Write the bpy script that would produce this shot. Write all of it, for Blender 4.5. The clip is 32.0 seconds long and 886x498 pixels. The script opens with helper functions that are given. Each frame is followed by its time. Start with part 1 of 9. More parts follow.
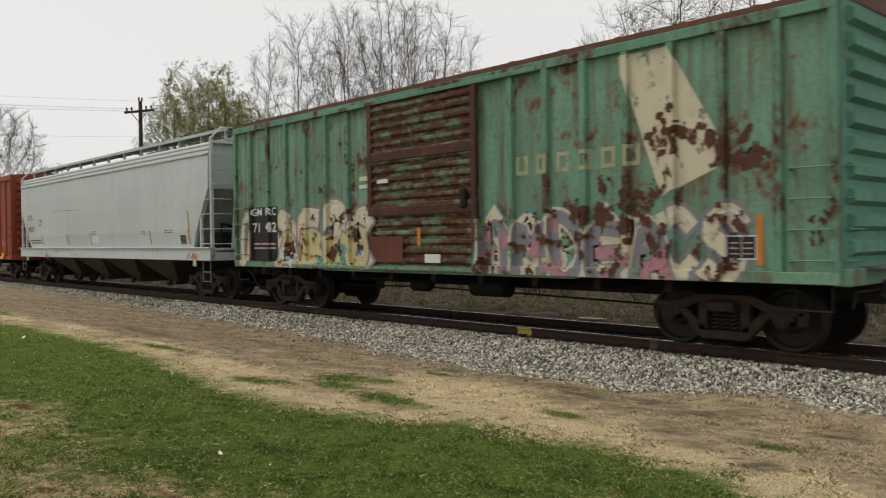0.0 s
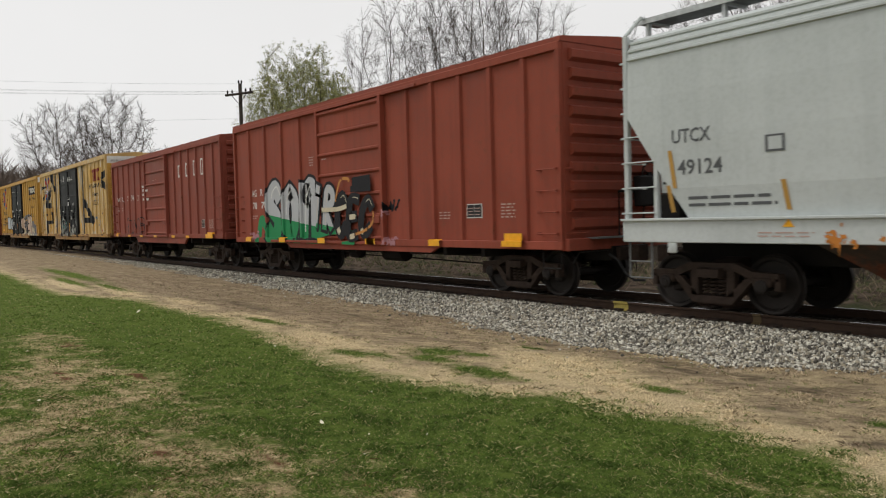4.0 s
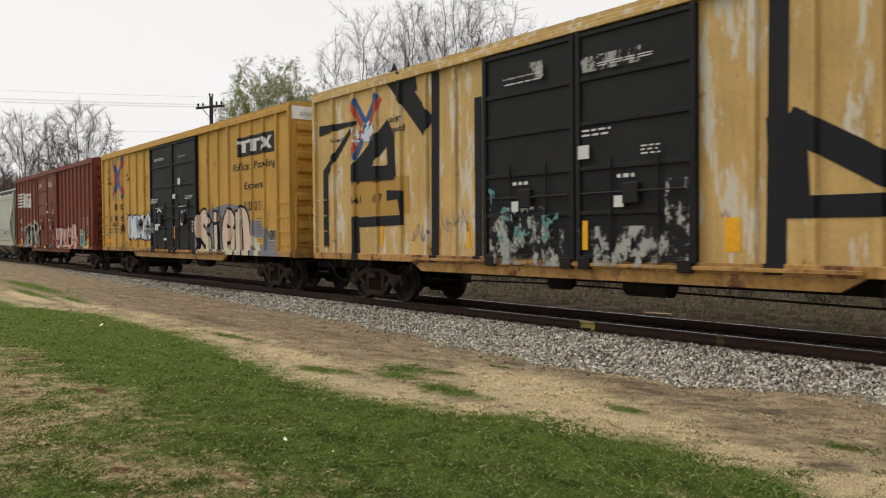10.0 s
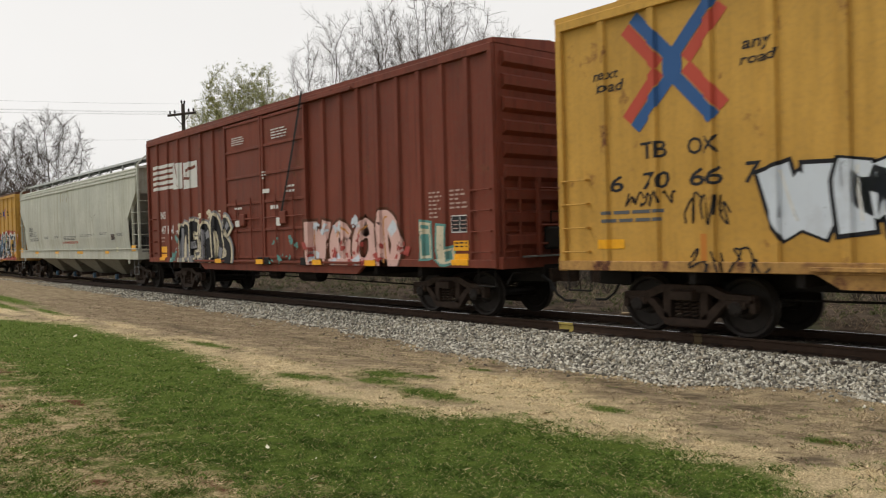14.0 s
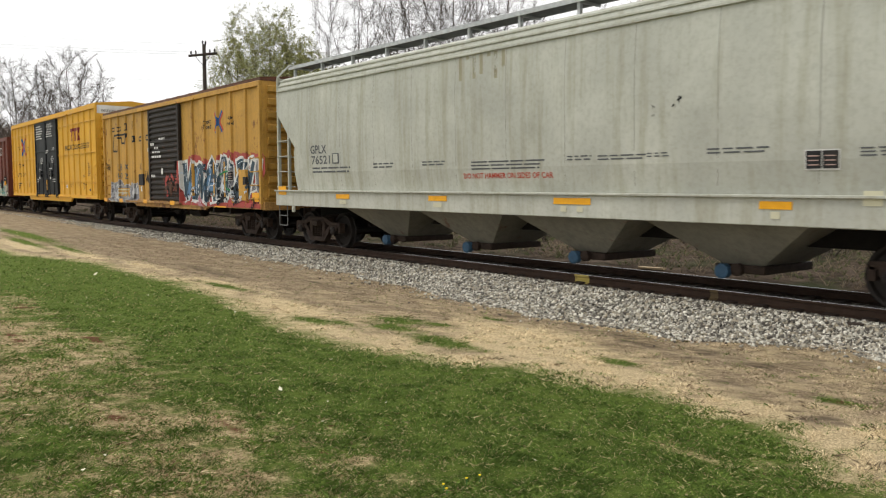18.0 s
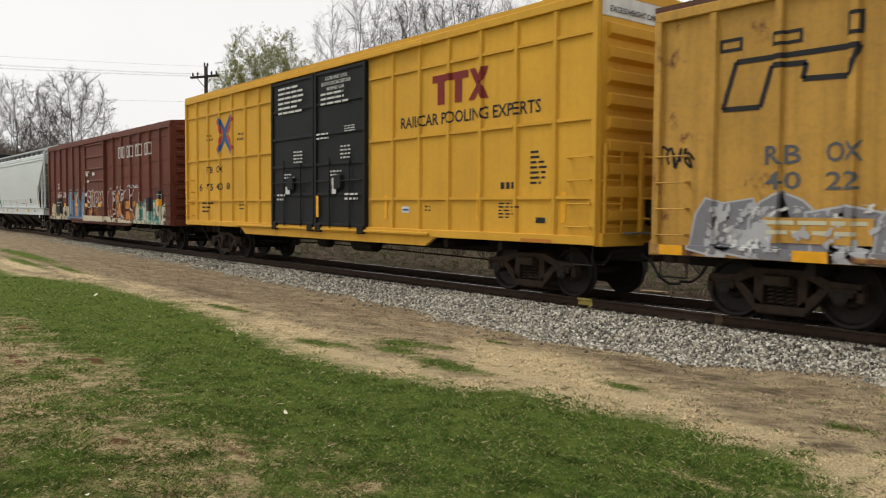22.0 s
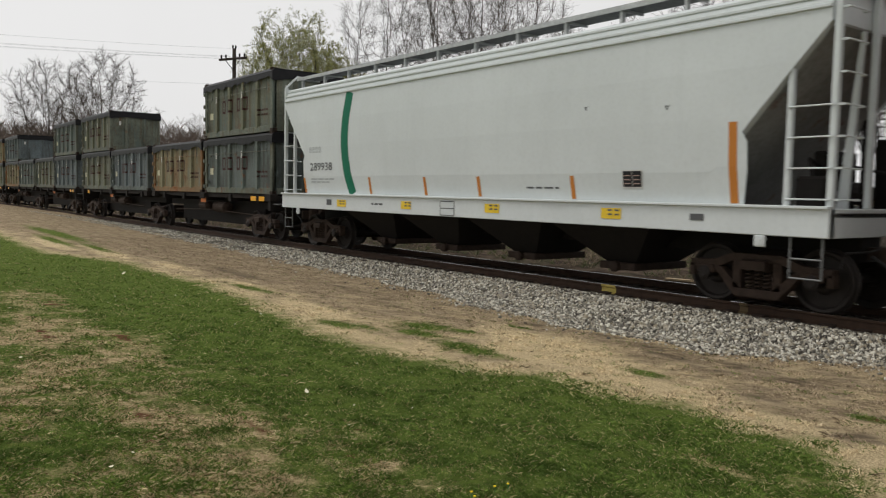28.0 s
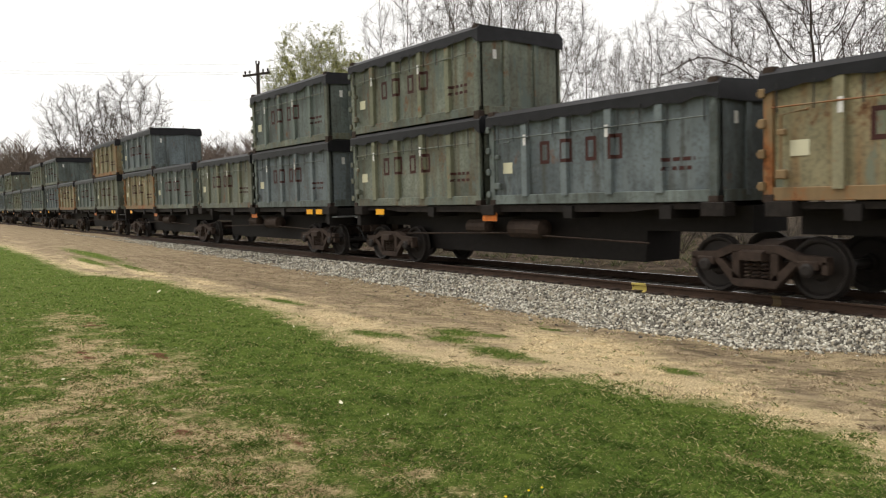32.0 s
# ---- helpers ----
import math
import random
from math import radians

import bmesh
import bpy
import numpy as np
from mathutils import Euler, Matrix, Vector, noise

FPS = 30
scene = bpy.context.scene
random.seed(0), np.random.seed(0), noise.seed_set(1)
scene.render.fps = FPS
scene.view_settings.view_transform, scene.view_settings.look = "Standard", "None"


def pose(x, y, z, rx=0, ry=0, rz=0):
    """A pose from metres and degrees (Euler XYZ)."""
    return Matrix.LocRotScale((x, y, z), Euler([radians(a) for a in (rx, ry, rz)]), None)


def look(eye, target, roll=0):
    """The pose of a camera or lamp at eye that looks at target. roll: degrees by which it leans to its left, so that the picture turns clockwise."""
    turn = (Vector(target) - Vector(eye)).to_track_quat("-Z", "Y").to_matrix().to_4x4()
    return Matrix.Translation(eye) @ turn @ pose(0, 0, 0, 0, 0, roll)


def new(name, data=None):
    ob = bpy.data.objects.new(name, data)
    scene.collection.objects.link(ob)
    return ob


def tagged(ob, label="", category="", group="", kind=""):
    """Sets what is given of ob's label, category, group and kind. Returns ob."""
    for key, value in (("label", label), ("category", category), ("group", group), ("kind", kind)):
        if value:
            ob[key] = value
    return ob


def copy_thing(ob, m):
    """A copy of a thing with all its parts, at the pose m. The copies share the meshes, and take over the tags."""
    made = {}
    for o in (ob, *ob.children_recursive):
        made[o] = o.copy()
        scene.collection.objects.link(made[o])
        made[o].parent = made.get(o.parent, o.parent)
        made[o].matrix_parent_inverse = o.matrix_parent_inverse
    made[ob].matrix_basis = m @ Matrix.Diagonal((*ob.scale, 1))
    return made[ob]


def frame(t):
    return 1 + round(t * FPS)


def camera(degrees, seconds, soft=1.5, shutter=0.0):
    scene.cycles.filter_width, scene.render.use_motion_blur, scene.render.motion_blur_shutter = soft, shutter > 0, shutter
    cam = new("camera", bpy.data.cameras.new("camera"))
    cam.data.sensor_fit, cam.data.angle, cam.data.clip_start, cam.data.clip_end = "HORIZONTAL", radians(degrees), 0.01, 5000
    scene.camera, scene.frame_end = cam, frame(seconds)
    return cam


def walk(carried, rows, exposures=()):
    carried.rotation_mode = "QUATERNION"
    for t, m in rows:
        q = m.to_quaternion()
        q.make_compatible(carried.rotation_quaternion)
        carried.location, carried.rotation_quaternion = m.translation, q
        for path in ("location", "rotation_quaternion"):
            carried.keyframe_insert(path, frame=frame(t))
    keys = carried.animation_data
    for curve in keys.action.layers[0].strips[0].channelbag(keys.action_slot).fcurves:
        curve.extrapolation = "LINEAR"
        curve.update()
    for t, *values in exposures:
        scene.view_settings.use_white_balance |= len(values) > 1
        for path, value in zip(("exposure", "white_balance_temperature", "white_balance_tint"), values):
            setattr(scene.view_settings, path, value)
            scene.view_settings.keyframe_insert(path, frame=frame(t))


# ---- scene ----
# seconds, stops, kelvin, tint
EXPOSURES = [(0, -0.08, 6600, 10), (1, 0.05, 6650, 10), (2, -0.15, 6650, 10), (3, -0.13, 6500, 10), (6, 0.15, 6750, 10), (8, 0.2, 6750, 10), (9, -0.03, 6700, 10), (10, 0.08, 6600, 10), (11, 0.2, 6800, 10), (12, 0.1, 6900, 10), (13, 0.02, 6700, 10), (14, 0.05, 6700, 10), (17, 0.25, 6800, 10), (18, 0.42, 6550, 10), (19, 0.15, 6550, 10), (20, 0.25, 6550, 10), (22, 0.12, 6650, 10), (23, 0.17, 6600, 10), (24, 0.5, 5980, 10), (25, 0.38, 6100, 10), (27, 0, 6500, 10), (28, -0.1, 6550, 10), (29, 0.13, 6550, 10), (30, 0.18, 6600, 10), (31, 0.5, 6800, 10), (32, 0.43, 6750, 10)]
# ---- camera ----
cam = camera(57.94, 32.0, soft=1.1, shutter=0.2)
PATH = [
    (0, pose(0.021, 0.007, 1.669, 89.29, 0.74, 47.22)),
    (0.5, pose(0.035, 0.021, 1.675, 89.45, 1.17, 48.47)),
    (1, pose(0.038, 0.027, 1.682, 89.67, 1.46, 48.33)),
    (1.5, pose(0.051, 0.012, 1.685, 90.02, 1.78, 48.96)),
    (2, pose(0.037, 0.004, 1.680, 89.79, 1.90, 51.16)),
    (2.5, pose(0.042, -0.011, 1.682, 89.23, 2.17, 53.74)),
    (3, pose(0.043, -0.003, 1.664, 89.22, 2.26, 54.44)),
    (3.5, pose(0.035, 0.001, 1.653, 87.94, 1.67, 54.20)),
    (5.5, pose(0.017, 0.008, 1.657, 87.48, 1.38, 53.40)),
    (6, pose(0.019, 0.012, 1.661, 87.89, 1.12, 52.18)),
    (6.5, pose(0.018, -0.005, 1.657, 88.51, 1.18, 52.73)),
    (7, pose(0.039, -0.015, 1.657, 88.32, 1.19, 52.94)),
    (7.5, pose(0.031, -0.006, 1.653, 88.12, 0.84, 50.79)),
    (8, pose(0.036, 0.002, 1.660, 88.35, 1.03, 50.10)),
    (8.5, pose(0.046, -0.016, 1.667, 89.41, 1.48, 52.40)),
    (9, pose(0.055, 0.010, 1.666, 88.86, 1.15, 53.49)),
    (9.5, pose(0.053, 0.027, 1.672, 89.25, 1.64, 51.54)),
    (10, pose(0.056, 0.003, 1.656, 88.88, 0.52, 51.77)),
    (10.5, pose(0.059, -0.004, 1.659, 88.60, 0.64, 51.52)),
    (11, pose(0.052, -0.002, 1.660, 88.15, 0.83, 51.40)),
    (11.5, pose(0.040, 0.023, 1.658, 87.55, 1.44, 50.36)),
    (12, pose(0.030, 0.007, 1.653, 87.99, 1.29, 50.15)),
    (12.5, pose(0.047, 0.003, 1.665, 88.80, 1.35, 50.39)),
    (13, pose(0.058, -0.010, 1.661, 89.28, 1.30, 49.56)),
    (13.5, pose(0.051, -0.009, 1.662, 89.41, 1.34, 49.34)),
    (14, pose(0.026, -0.019, 1.649, 89.15, 1.48, 50.03)),
    (14.5, pose(0.030, -0.022, 1.646, 87.74, 1.24, 53.29)),
    (16.5, pose(0.021, -0.011, 1.639, 86.51, 0.74, 55.47)),
    (17, pose(0.015, -0.019, 1.642, 86.01, 0.43, 56.27)),
    (17.5, pose(0.035, -0.000, 1.649, 85.24, 0.37, 56.02)),
    (18, pose(0.018, 0.023, 1.650, 85.48, -0.04, 51.43)),
    (18.5, pose(-0.020, 0.015, 1.646, 86.32, 0.83, 49.89)),
    (19, pose(-0.057, -0.001, 1.640, 86.58, 0.43, 49.04)),
    (19.5, pose(-0.068, 0.006, 1.633, 86.81, -2.30, 49.32)),
    (20, pose(-0.050, -0.022, 1.650, 87.13, -0.65, 50.02)),
    (20.5, pose(-0.056, -0.036, 1.635, 86.55, -1.00, 50.28)),
    (21, pose(-0.054, -0.028, 1.639, 85.89, -0.23, 50.74)),
    (21.5, pose(-0.056, -0.019, 1.637, 86.44, 0.02, 51.11)),
    (22, pose(-0.065, -0.011, 1.648, 87.08, -0.36, 51.34)),
    (22.5, pose(-0.068, -0.010, 1.640, 86.88, -0.10, 51.74)),
    (23, pose(-0.064, -0.016, 1.638, 86.56, -0.13, 51.67)),
    (23.5, pose(-0.069, 0.015, 1.634, 85.60, -1.06, 51.65)),
    (24, pose(-0.077, 0.043, 1.629, 85.83, -0.30, 51.82)),
    (24.5, pose(-0.073, 0.033, 1.630, 86.50, -1.26, 52.52)),
    (25, pose(-0.059, 0.024, 1.636, 86.53, -0.61, 52.98)),
    (25.5, pose(-0.056, 0.031, 1.631, 85.89, 0.07, 52.40)),
    (27.5, pose(-0.049, 0.024, 1.640, 85.53, 0.30, 51.64)),
    (28, pose(-0.051, 0.005, 1.627, 86.00, -1.14, 53.16)),
    (28.5, pose(-0.059, 0.012, 1.633, 86.28, -1.04, 53.87)),
    (29, pose(-0.050, 0.001, 1.632, 86.02, -0.68, 53.53)),
    (29.5, pose(-0.036, -0.015, 1.635, 86.10, -1.19, 52.90)),
    (30, pose(-0.019, 0.002, 1.650, 86.09, 0.32, 52.25)),
    (30.5, pose(-0.003, 0.000, 1.659, 86.20, 0.10, 52.93)),
    (31, pose(0.007, 0.009, 1.654, 85.04, 0.23, 53.58)),
    (31.5, pose(0.004, 0.012, 1.657, 85.44, 0.51, 53.72)),
    (32, pose(0.022, -0.008, 1.663, 86.31, 1.50, 55.12)),
]
walk(cam, PATH, exposures=EXPOSURES)
# metres that the train has rolled, by the second
ROLL = [
    (0, -0.00),    (1, 7.46),    (2, 14.87),    (3, 22.43),    (3.5, 26.17),    (5.5, 40.91),
    (6, 44.57),    (7, 51.95),    (8, 59.25),    (9, 66.26),    (10, 73.55),    (11, 80.87),
    (12, 88.14),    (13, 95.31),    (14, 102.60),    (14.5, 106.12),    (16.5, 120.02),    (17, 123.46),
    (18, 130.62),    (19, 138.06),    (20, 145.06),    (21, 152.58),    (22, 159.74),    (23, 166.94),
    (24, 174.10),    (25, 181.22),    (25.5, 184.83),    (27.5, 199.24),    (28, 202.85),    (29, 210.03),
    (30, 217.09),    (31, 224.00),    (32, 231.14),
]

# ---- sky and sun: an even, bright overcast ----
world = bpy.data.worlds.new("overcast")
scene.world = world
world.use_nodes = True
wn, wl = world.node_tree.nodes, world.node_tree.links
bg = wn["Background"]
sky = wn.new("ShaderNodeTexSky")
sky.sky_type, sky.sun_disc = "NISHITA", False
sky.sun_elevation, sky.sun_rotation = radians(56), radians(229)
sky.dust_density, sky.air_density = 4.0, 1.0
grey = wn.new("ShaderNodeHueSaturation")
grey.inputs["Saturation"].default_value = 0.12
cloud = wn.new("ShaderNodeTexNoise")
cloud.inputs["Scale"].default_value, cloud.inputs["Detail"].default_value = 2.2, 5
deck = wn.new("ShaderNodeMapRange")
deck.inputs["To Min"].default_value, deck.inputs["To Max"].default_value = 8.6, 10.2
veil = wn.new("ShaderNodeMix")
veil.data_type = "RGBA"
veil.inputs["Factor"].default_value = 0.85
wl.new(sky.outputs[0], grey.inputs["Color"])
wl.new(cloud.outputs[0], deck.inputs["Value"])
wl.new(grey.outputs[0], veil.inputs["A"])
wl.new(deck.outputs[0], veil.inputs["B"])
wl.new(veil.outputs["Result"], bg.inputs["Color"])
bg.inputs["Strength"].default_value = 0.099
sun = new("sun", bpy.data.lights.new("sun", "SUN"))
sun.data.energy, sun.data.angle, sun.data.color = 1.35, radians(22), (1.0, 0.97, 0.92)
sun.matrix_world = look((0, 0, 30), (15, 13, 0))

# ---- materials ----


def nodes_of(name, rough=0.7, metal=0.0, spec=0.18):
    m = bpy.data.materials.new(name)
    m.use_nodes = True
    nt = m.node_tree
    b = nt.nodes["Principled BSDF"]
    b.inputs["Roughness"].default_value, b.inputs["Metallic"].default_value = rough, metal
    b.inputs["Specular IOR Level"].default_value = spec
    return m, nt, b


def noise_at(nt, src, scale, stretch=(1, 1, 1), detail=5, shift=0.0, rough=0.6):
    mp = nt.nodes.new("ShaderNodeMapping")
    mp.inputs["Scale"].default_value = stretch
    mp.inputs["Location"].default_value = (shift, shift * 0.7, shift * 1.3)
    n = nt.nodes.new("ShaderNodeTexNoise")
    n.inputs["Scale"].default_value, n.inputs["Detail"].default_value = scale, detail
    n.inputs["Roughness"].default_value = rough
    nt.links.new(src, mp.inputs[0])
    nt.links.new(mp.outputs[0], n.inputs["Vector"])
    return n.outputs["Fac"]


def ramp(nt, src, lo, hi, a=0.0, b=1.0):
    r = nt.nodes.new("ShaderNodeMapRange")
    for k, v in (("From Min", lo), ("From Max", hi), ("To Min", a), ("To Max", b)):
        r.inputs[k].default_value = v
    nt.links.new(src, r.inputs["Value"])
    return r.outputs[0]


def blend(nt, fac, a, b):
    mx = nt.nodes.new("ShaderNodeMix")
    mx.data_type = "RGBA"
    for key, v in (("A", a), ("B", b), ("Factor", fac)):
        if isinstance(v, (int, float)):
            mx.inputs[key].default_value = v
        elif isinstance(v, tuple):
            mx.inputs[key].default_value = (*v, 1)
        else:
            nt.links.new(v, mx.inputs[key])
    return mx.outputs["Result"]


def bump(nt, b, src, strength=0.3, dist=0.01):
    bm_ = nt.nodes.new("ShaderNodeBump")
    bm_.inputs["Strength"].default_value, bm_.inputs["Distance"].default_value = strength, dist
    nt.links.new(src, bm_.inputs["Height"])
    nt.links.new(bm_.outputs[0], b.inputs["Normal"])


def times(c, k):
    return tuple(v * k for v in c)


SEED = [0.0]


def each_its_own(nt):
    """Places in the object's own space, moved apart for each object, so that alike pieces weather differently."""
    tc = nt.nodes.new("ShaderNodeTexCoord").outputs["Object"]
    k = nt.nodes.new("ShaderNodeVectorMath")
    k.operation = "MULTIPLY_ADD"
    k.inputs[1].default_value = (61, 37, 83)
    nt.links.new(nt.nodes.new("ShaderNodeObjectInfo").outputs["Random"], k.inputs[0])
    nt.links.new(tc, k.inputs[2])
    return k.outputs[0]


def paint(name, base, rust=0.15, dirt=0.3, rough=0.6, rust_col=(0.10, 0.035, 0.018), dirt_col=(0.09, 0.075, 0.06), fade=0.25, streak=0.4, bare=None, streak_col=None, tall=0.8):
    """Weathered paint: cloudy fading, streaks run down by rain, dirt, rust blooms."""
    SEED[0] += 3.7
    s = SEED[0]
    m, nt, b = nodes_of(name, rough)
    tc = each_its_own(nt)
    big = noise_at(nt, tc, 0.55, detail=4, shift=s)
    run = noise_at(nt, tc, 1.0, (5, 5, 0.35), 4, s + 1)
    fine = noise_at(nt, tc, 14, detail=6, shift=s + 2)
    blot = noise_at(nt, tc, 1.7, (1, 1, tall), 8, s + 3, 0.68)
    light = tuple(min(0.9, v * (1 + fade) + 0.04 * fade) for v in base)
    c = blend(nt, ramp(nt, big, 0.35, 0.68), times(base, 1 - fade * 0.45), light)
    c = blend(nt, ramp(nt, run, 0.47, 0.68, 0, streak), c, streak_col or times(base, 0.55))
    c = blend(nt, ramp(nt, fine, 0.45, 0.8, 0, dirt), c, dirt_col)
    if bare:
        c = blend(nt, ramp(nt, noise_at(nt, tc, 1.3, (2.2, 2.2, 0.5), 7, s + 9, 0.7), 0.54, 0.6), c, bare)
    if rust:
        k = nt.nodes.new("ShaderNodeMath")
        k.operation = "MULTIPLY_ADD"
        nt.links.new(noise_at(nt, tc, 7, (1, 1, 0.7), 8, s + 5, 0.75), k.inputs[0])
        k.inputs[1].default_value = 0.45
        nt.links.new(blot, k.inputs[2])
        at = 0.925 - 0.31 * rust
        c = blend(nt, ramp(nt, k.outputs[0], at - 0.06, at, 0, 0.5), c, times(rust_col, 1.5))
        c = blend(nt, ramp(nt, k.outputs[0], at, at + 0.06), c, blend(nt, ramp(nt, fine, 0.4, 0.65), times(rust_col, 0.7), times(rust_col, 1.5)))
    nt.links.new(c, b.inputs["Base Color"])
    nt.links.new(ramp(nt, big, 0.3, 0.7, rough - 0.1, rough + 0.15), b.inputs["Roughness"])
    bump(nt, b, fine, 0.12, 0.004)
    return m


def plain(name, base, rough=0.7, metal=0.0, var=0.25, scale=9, spec=0.2):
    m, nt, b = nodes_of(name, rough, metal, spec)
    tc = nt.nodes.new("ShaderNodeTexCoord").outputs["Object"]
    f = noise_at(nt, tc, scale, detail=6)
    g = noise_at(nt, tc, scale * 0.15, detail=3, shift=2)
    c = blend(nt, ramp(nt, f, 0.3, 0.7), times(base, 1 - var), times(base, 1 + var))
    c = blend(nt, ramp(nt, g, 0.4, 0.7, 0, 0.5), c, times(base, 1 - var))
    nt.links.new(c, b.inputs["Base Color"])
    bump(nt, b, f, 0.2, 0.004)
    return m


def spray(name, base, worn=0.35, grain=3.2):
    """Sprayed or stencilled paint, flaked off in places down to what lies below."""
    SEED[0] += 1.3
    m, nt, b = nodes_of(name, 0.65)
    tc = nt.nodes.new("ShaderNodeTexCoord").outputs["Object"]
    c = blend(nt, ramp(nt, noise_at(nt, tc, 2.5, (1, 1, 0.6), 7, SEED[0], 0.7), 0.50, 0.75, 0, worn * 0.7), base, (0.12, 0.075, 0.05))
    c = blend(nt, ramp(nt, noise_at(nt, tc, 0.8, detail=3), 0.3, 0.7, 0, 0.3), c, times(base, 0.7))
    nt.links.new(c, b.inputs["Base Color"])
    lost = 0.73 - 0.30 * worn
    nt.links.new(ramp(nt, noise_at(nt, tc, grain, (1.3, 1, 0.8), 9, SEED[0] + 2, 0.74), lost, lost + 0.04, 1, 0), b.inputs["Alpha"])
    return m


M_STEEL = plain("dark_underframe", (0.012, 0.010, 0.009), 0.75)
# downward slope sheets: shade put into a darker grey, plus dirt and rust
M_SLOPESHADE = paint("shaded_slope_paint", (0.22, 0.22, 0.21), rust=0.1, dirt=0.4)
M_RUSTY = plain("rusty_casting", (0.036, 0.024, 0.018), 0.8, var=0.4)
M_TREAD = plain("wheel_steel", (0.026, 0.022, 0.02), 0.6, 0.3)
M_GALV = plain("galvanised", (0.42, 0.43, 0.43), 0.5, 0.3)
M_GRATE = plain("walkway_grating", (0.16, 0.165, 0.165), 0.6, 0.3)
M_HOSE = plain("rubber_hose", (0.02, 0.02, 0.02), 0.6)
M_REFL = plain("yellow_reflector", (0.75, 0.36, 0.02), 0.4, var=0.12)
M_WHITE = spray("white_marking", (0.60, 0.595, 0.57), 0.35)
M_BLACK = spray("black_marking", (0.022, 0.022, 0.024), 0.25)

# ---- lettering: every text that stands on the cars, as flat meshes ----
TEXTS = ("CLOSE AND LOCK", "BOTH DOORS BEFORE", "MOVING CAR", "UTCX", "NS", "SOU", "017", "11", "22", "280", "289938", "40", "42", "47", "49124", "5", "565", "6", "66", "661", "7", "70", "71", "74", "75", "76521", "77", "78", "8", "AG", "CLOSE THIS DOOR", "DO NOT HAMMER ON SIDES OF CAR", "EXCESS HEIGHT CAR", "Experts", "GM", "GPLX", "OX", "R", "RAILCAR POOLING EXPERTS", "RB", "RC", "Railcar Pooling", "TB", "WK", "WR", "any", "load", "next", "road")


def letter_meshes():
    made = {}
    for text in TEXTS:
        cu = bpy.data.curves.new("letters", "FONT")
        cu.body, cu.resolution_u, cu.offset = text, 2, 0.014
        made[text] = bpy.data.objects.new("letters", cu)
        scene.collection.objects.link(made[text])
    bpy.context.view_layer.update()
    meshes = {text: bpy.data.meshes.new_from_object(ob) for text, ob in made.items()}
    for ob in made.values():
        bpy.data.objects.remove(ob)
    return meshes


LETTERS = letter_meshes()

# ---- mesh helpers ----


def done(bm, mat, name="mesh", smooth=False):
    bmesh.ops.recalc_face_normals(bm, faces=bm.faces)
    me = bpy.data.meshes.new(name)
    bm.to_mesh(me)
    bm.free()
    me.materials.append(mat)
    if smooth:
        me.polygons.foreach_set("use_smooth", [True] * len(me.polygons))
    return me


def put(name, me, parent, m=None, label=""):
    ob = new(name, me)
    ob.parent = parent
    if m is not None:
        ob.matrix_basis = m
    return tagged(ob, label)


def part(name, bm, mat, parent, label="", smooth=False):
    return put(name, done(bm, mat, name, smooth), parent, None, label)


def box(bm, x0, x1, y0, y1, z0, z1, bevel=0.0):
    v = [bm.verts.new((x, y, z)) for x in (x0, x1) for y in (y0, y1) for z in (z0, z1)]
    fs = [bm.faces.new([v[i] for i in q]) for q in ((0, 1, 3, 2), (4, 6, 7, 5), (0, 4, 5, 1), (2, 3, 7, 6), (0, 2, 6, 4), (1, 5, 7, 3))]
    if bevel:
        bmesh.ops.bevel(bm, geom=list({e for f in fs for e in f.edges}), offset=bevel, segments=1, affect="EDGES")
    return bm


def one(*a, bevel=0.0):
    return box(bmesh.new(), *a, bevel=bevel)


def prism(bm, pts, a, b, axis="y"):
    """A polygon given in the two other axes, carried from a to b along the axis."""
    def at3(p, k):
        return {"y": (p[0], k, p[1]), "x": (k, p[0], p[1]), "z": (p[0], p[1], k)}[axis]
    lo, hi = [bm.verts.new(at3(p, a)) for p in pts], [bm.verts.new(at3(p, b)) for p in pts]
    n = len(pts)
    bm.faces.new(lo)
    bm.faces.new(hi[::-1])
    for i in range(n):
        bm.faces.new((lo[i], lo[(i + 1) % n], hi[(i + 1) % n], hi[i]))
    return bm


def tube(bm, pts, r, n=6, cap=True):
    pts = [Vector(p) for p in pts]
    rings = []
    for i, p in enumerate(pts):
        d = (pts[min(i + 1, len(pts) - 1)] - pts[max(i - 1, 0)]).normalized()
        u = d.cross((0, 0, 1) if abs(d.z) < 0.9 else (1, 0, 0)).normalized()
        w = d.cross(u)
        rr = r[i] if isinstance(r, (list, tuple)) else r
        rings.append([bm.verts.new(p + (u * math.cos(2 * math.pi * k / n) + w * math.sin(2 * math.pi * k / n)) * rr) for k in range(n)])
    for a, b in zip(rings, rings[1:]):
        for k in range(n):
            bm.faces.new((a[k], a[(k + 1) % n], b[(k + 1) % n], b[k]))
    if cap:
        bm.faces.new(rings[0][::-1])
        bm.faces.new(rings[-1])
    return bm


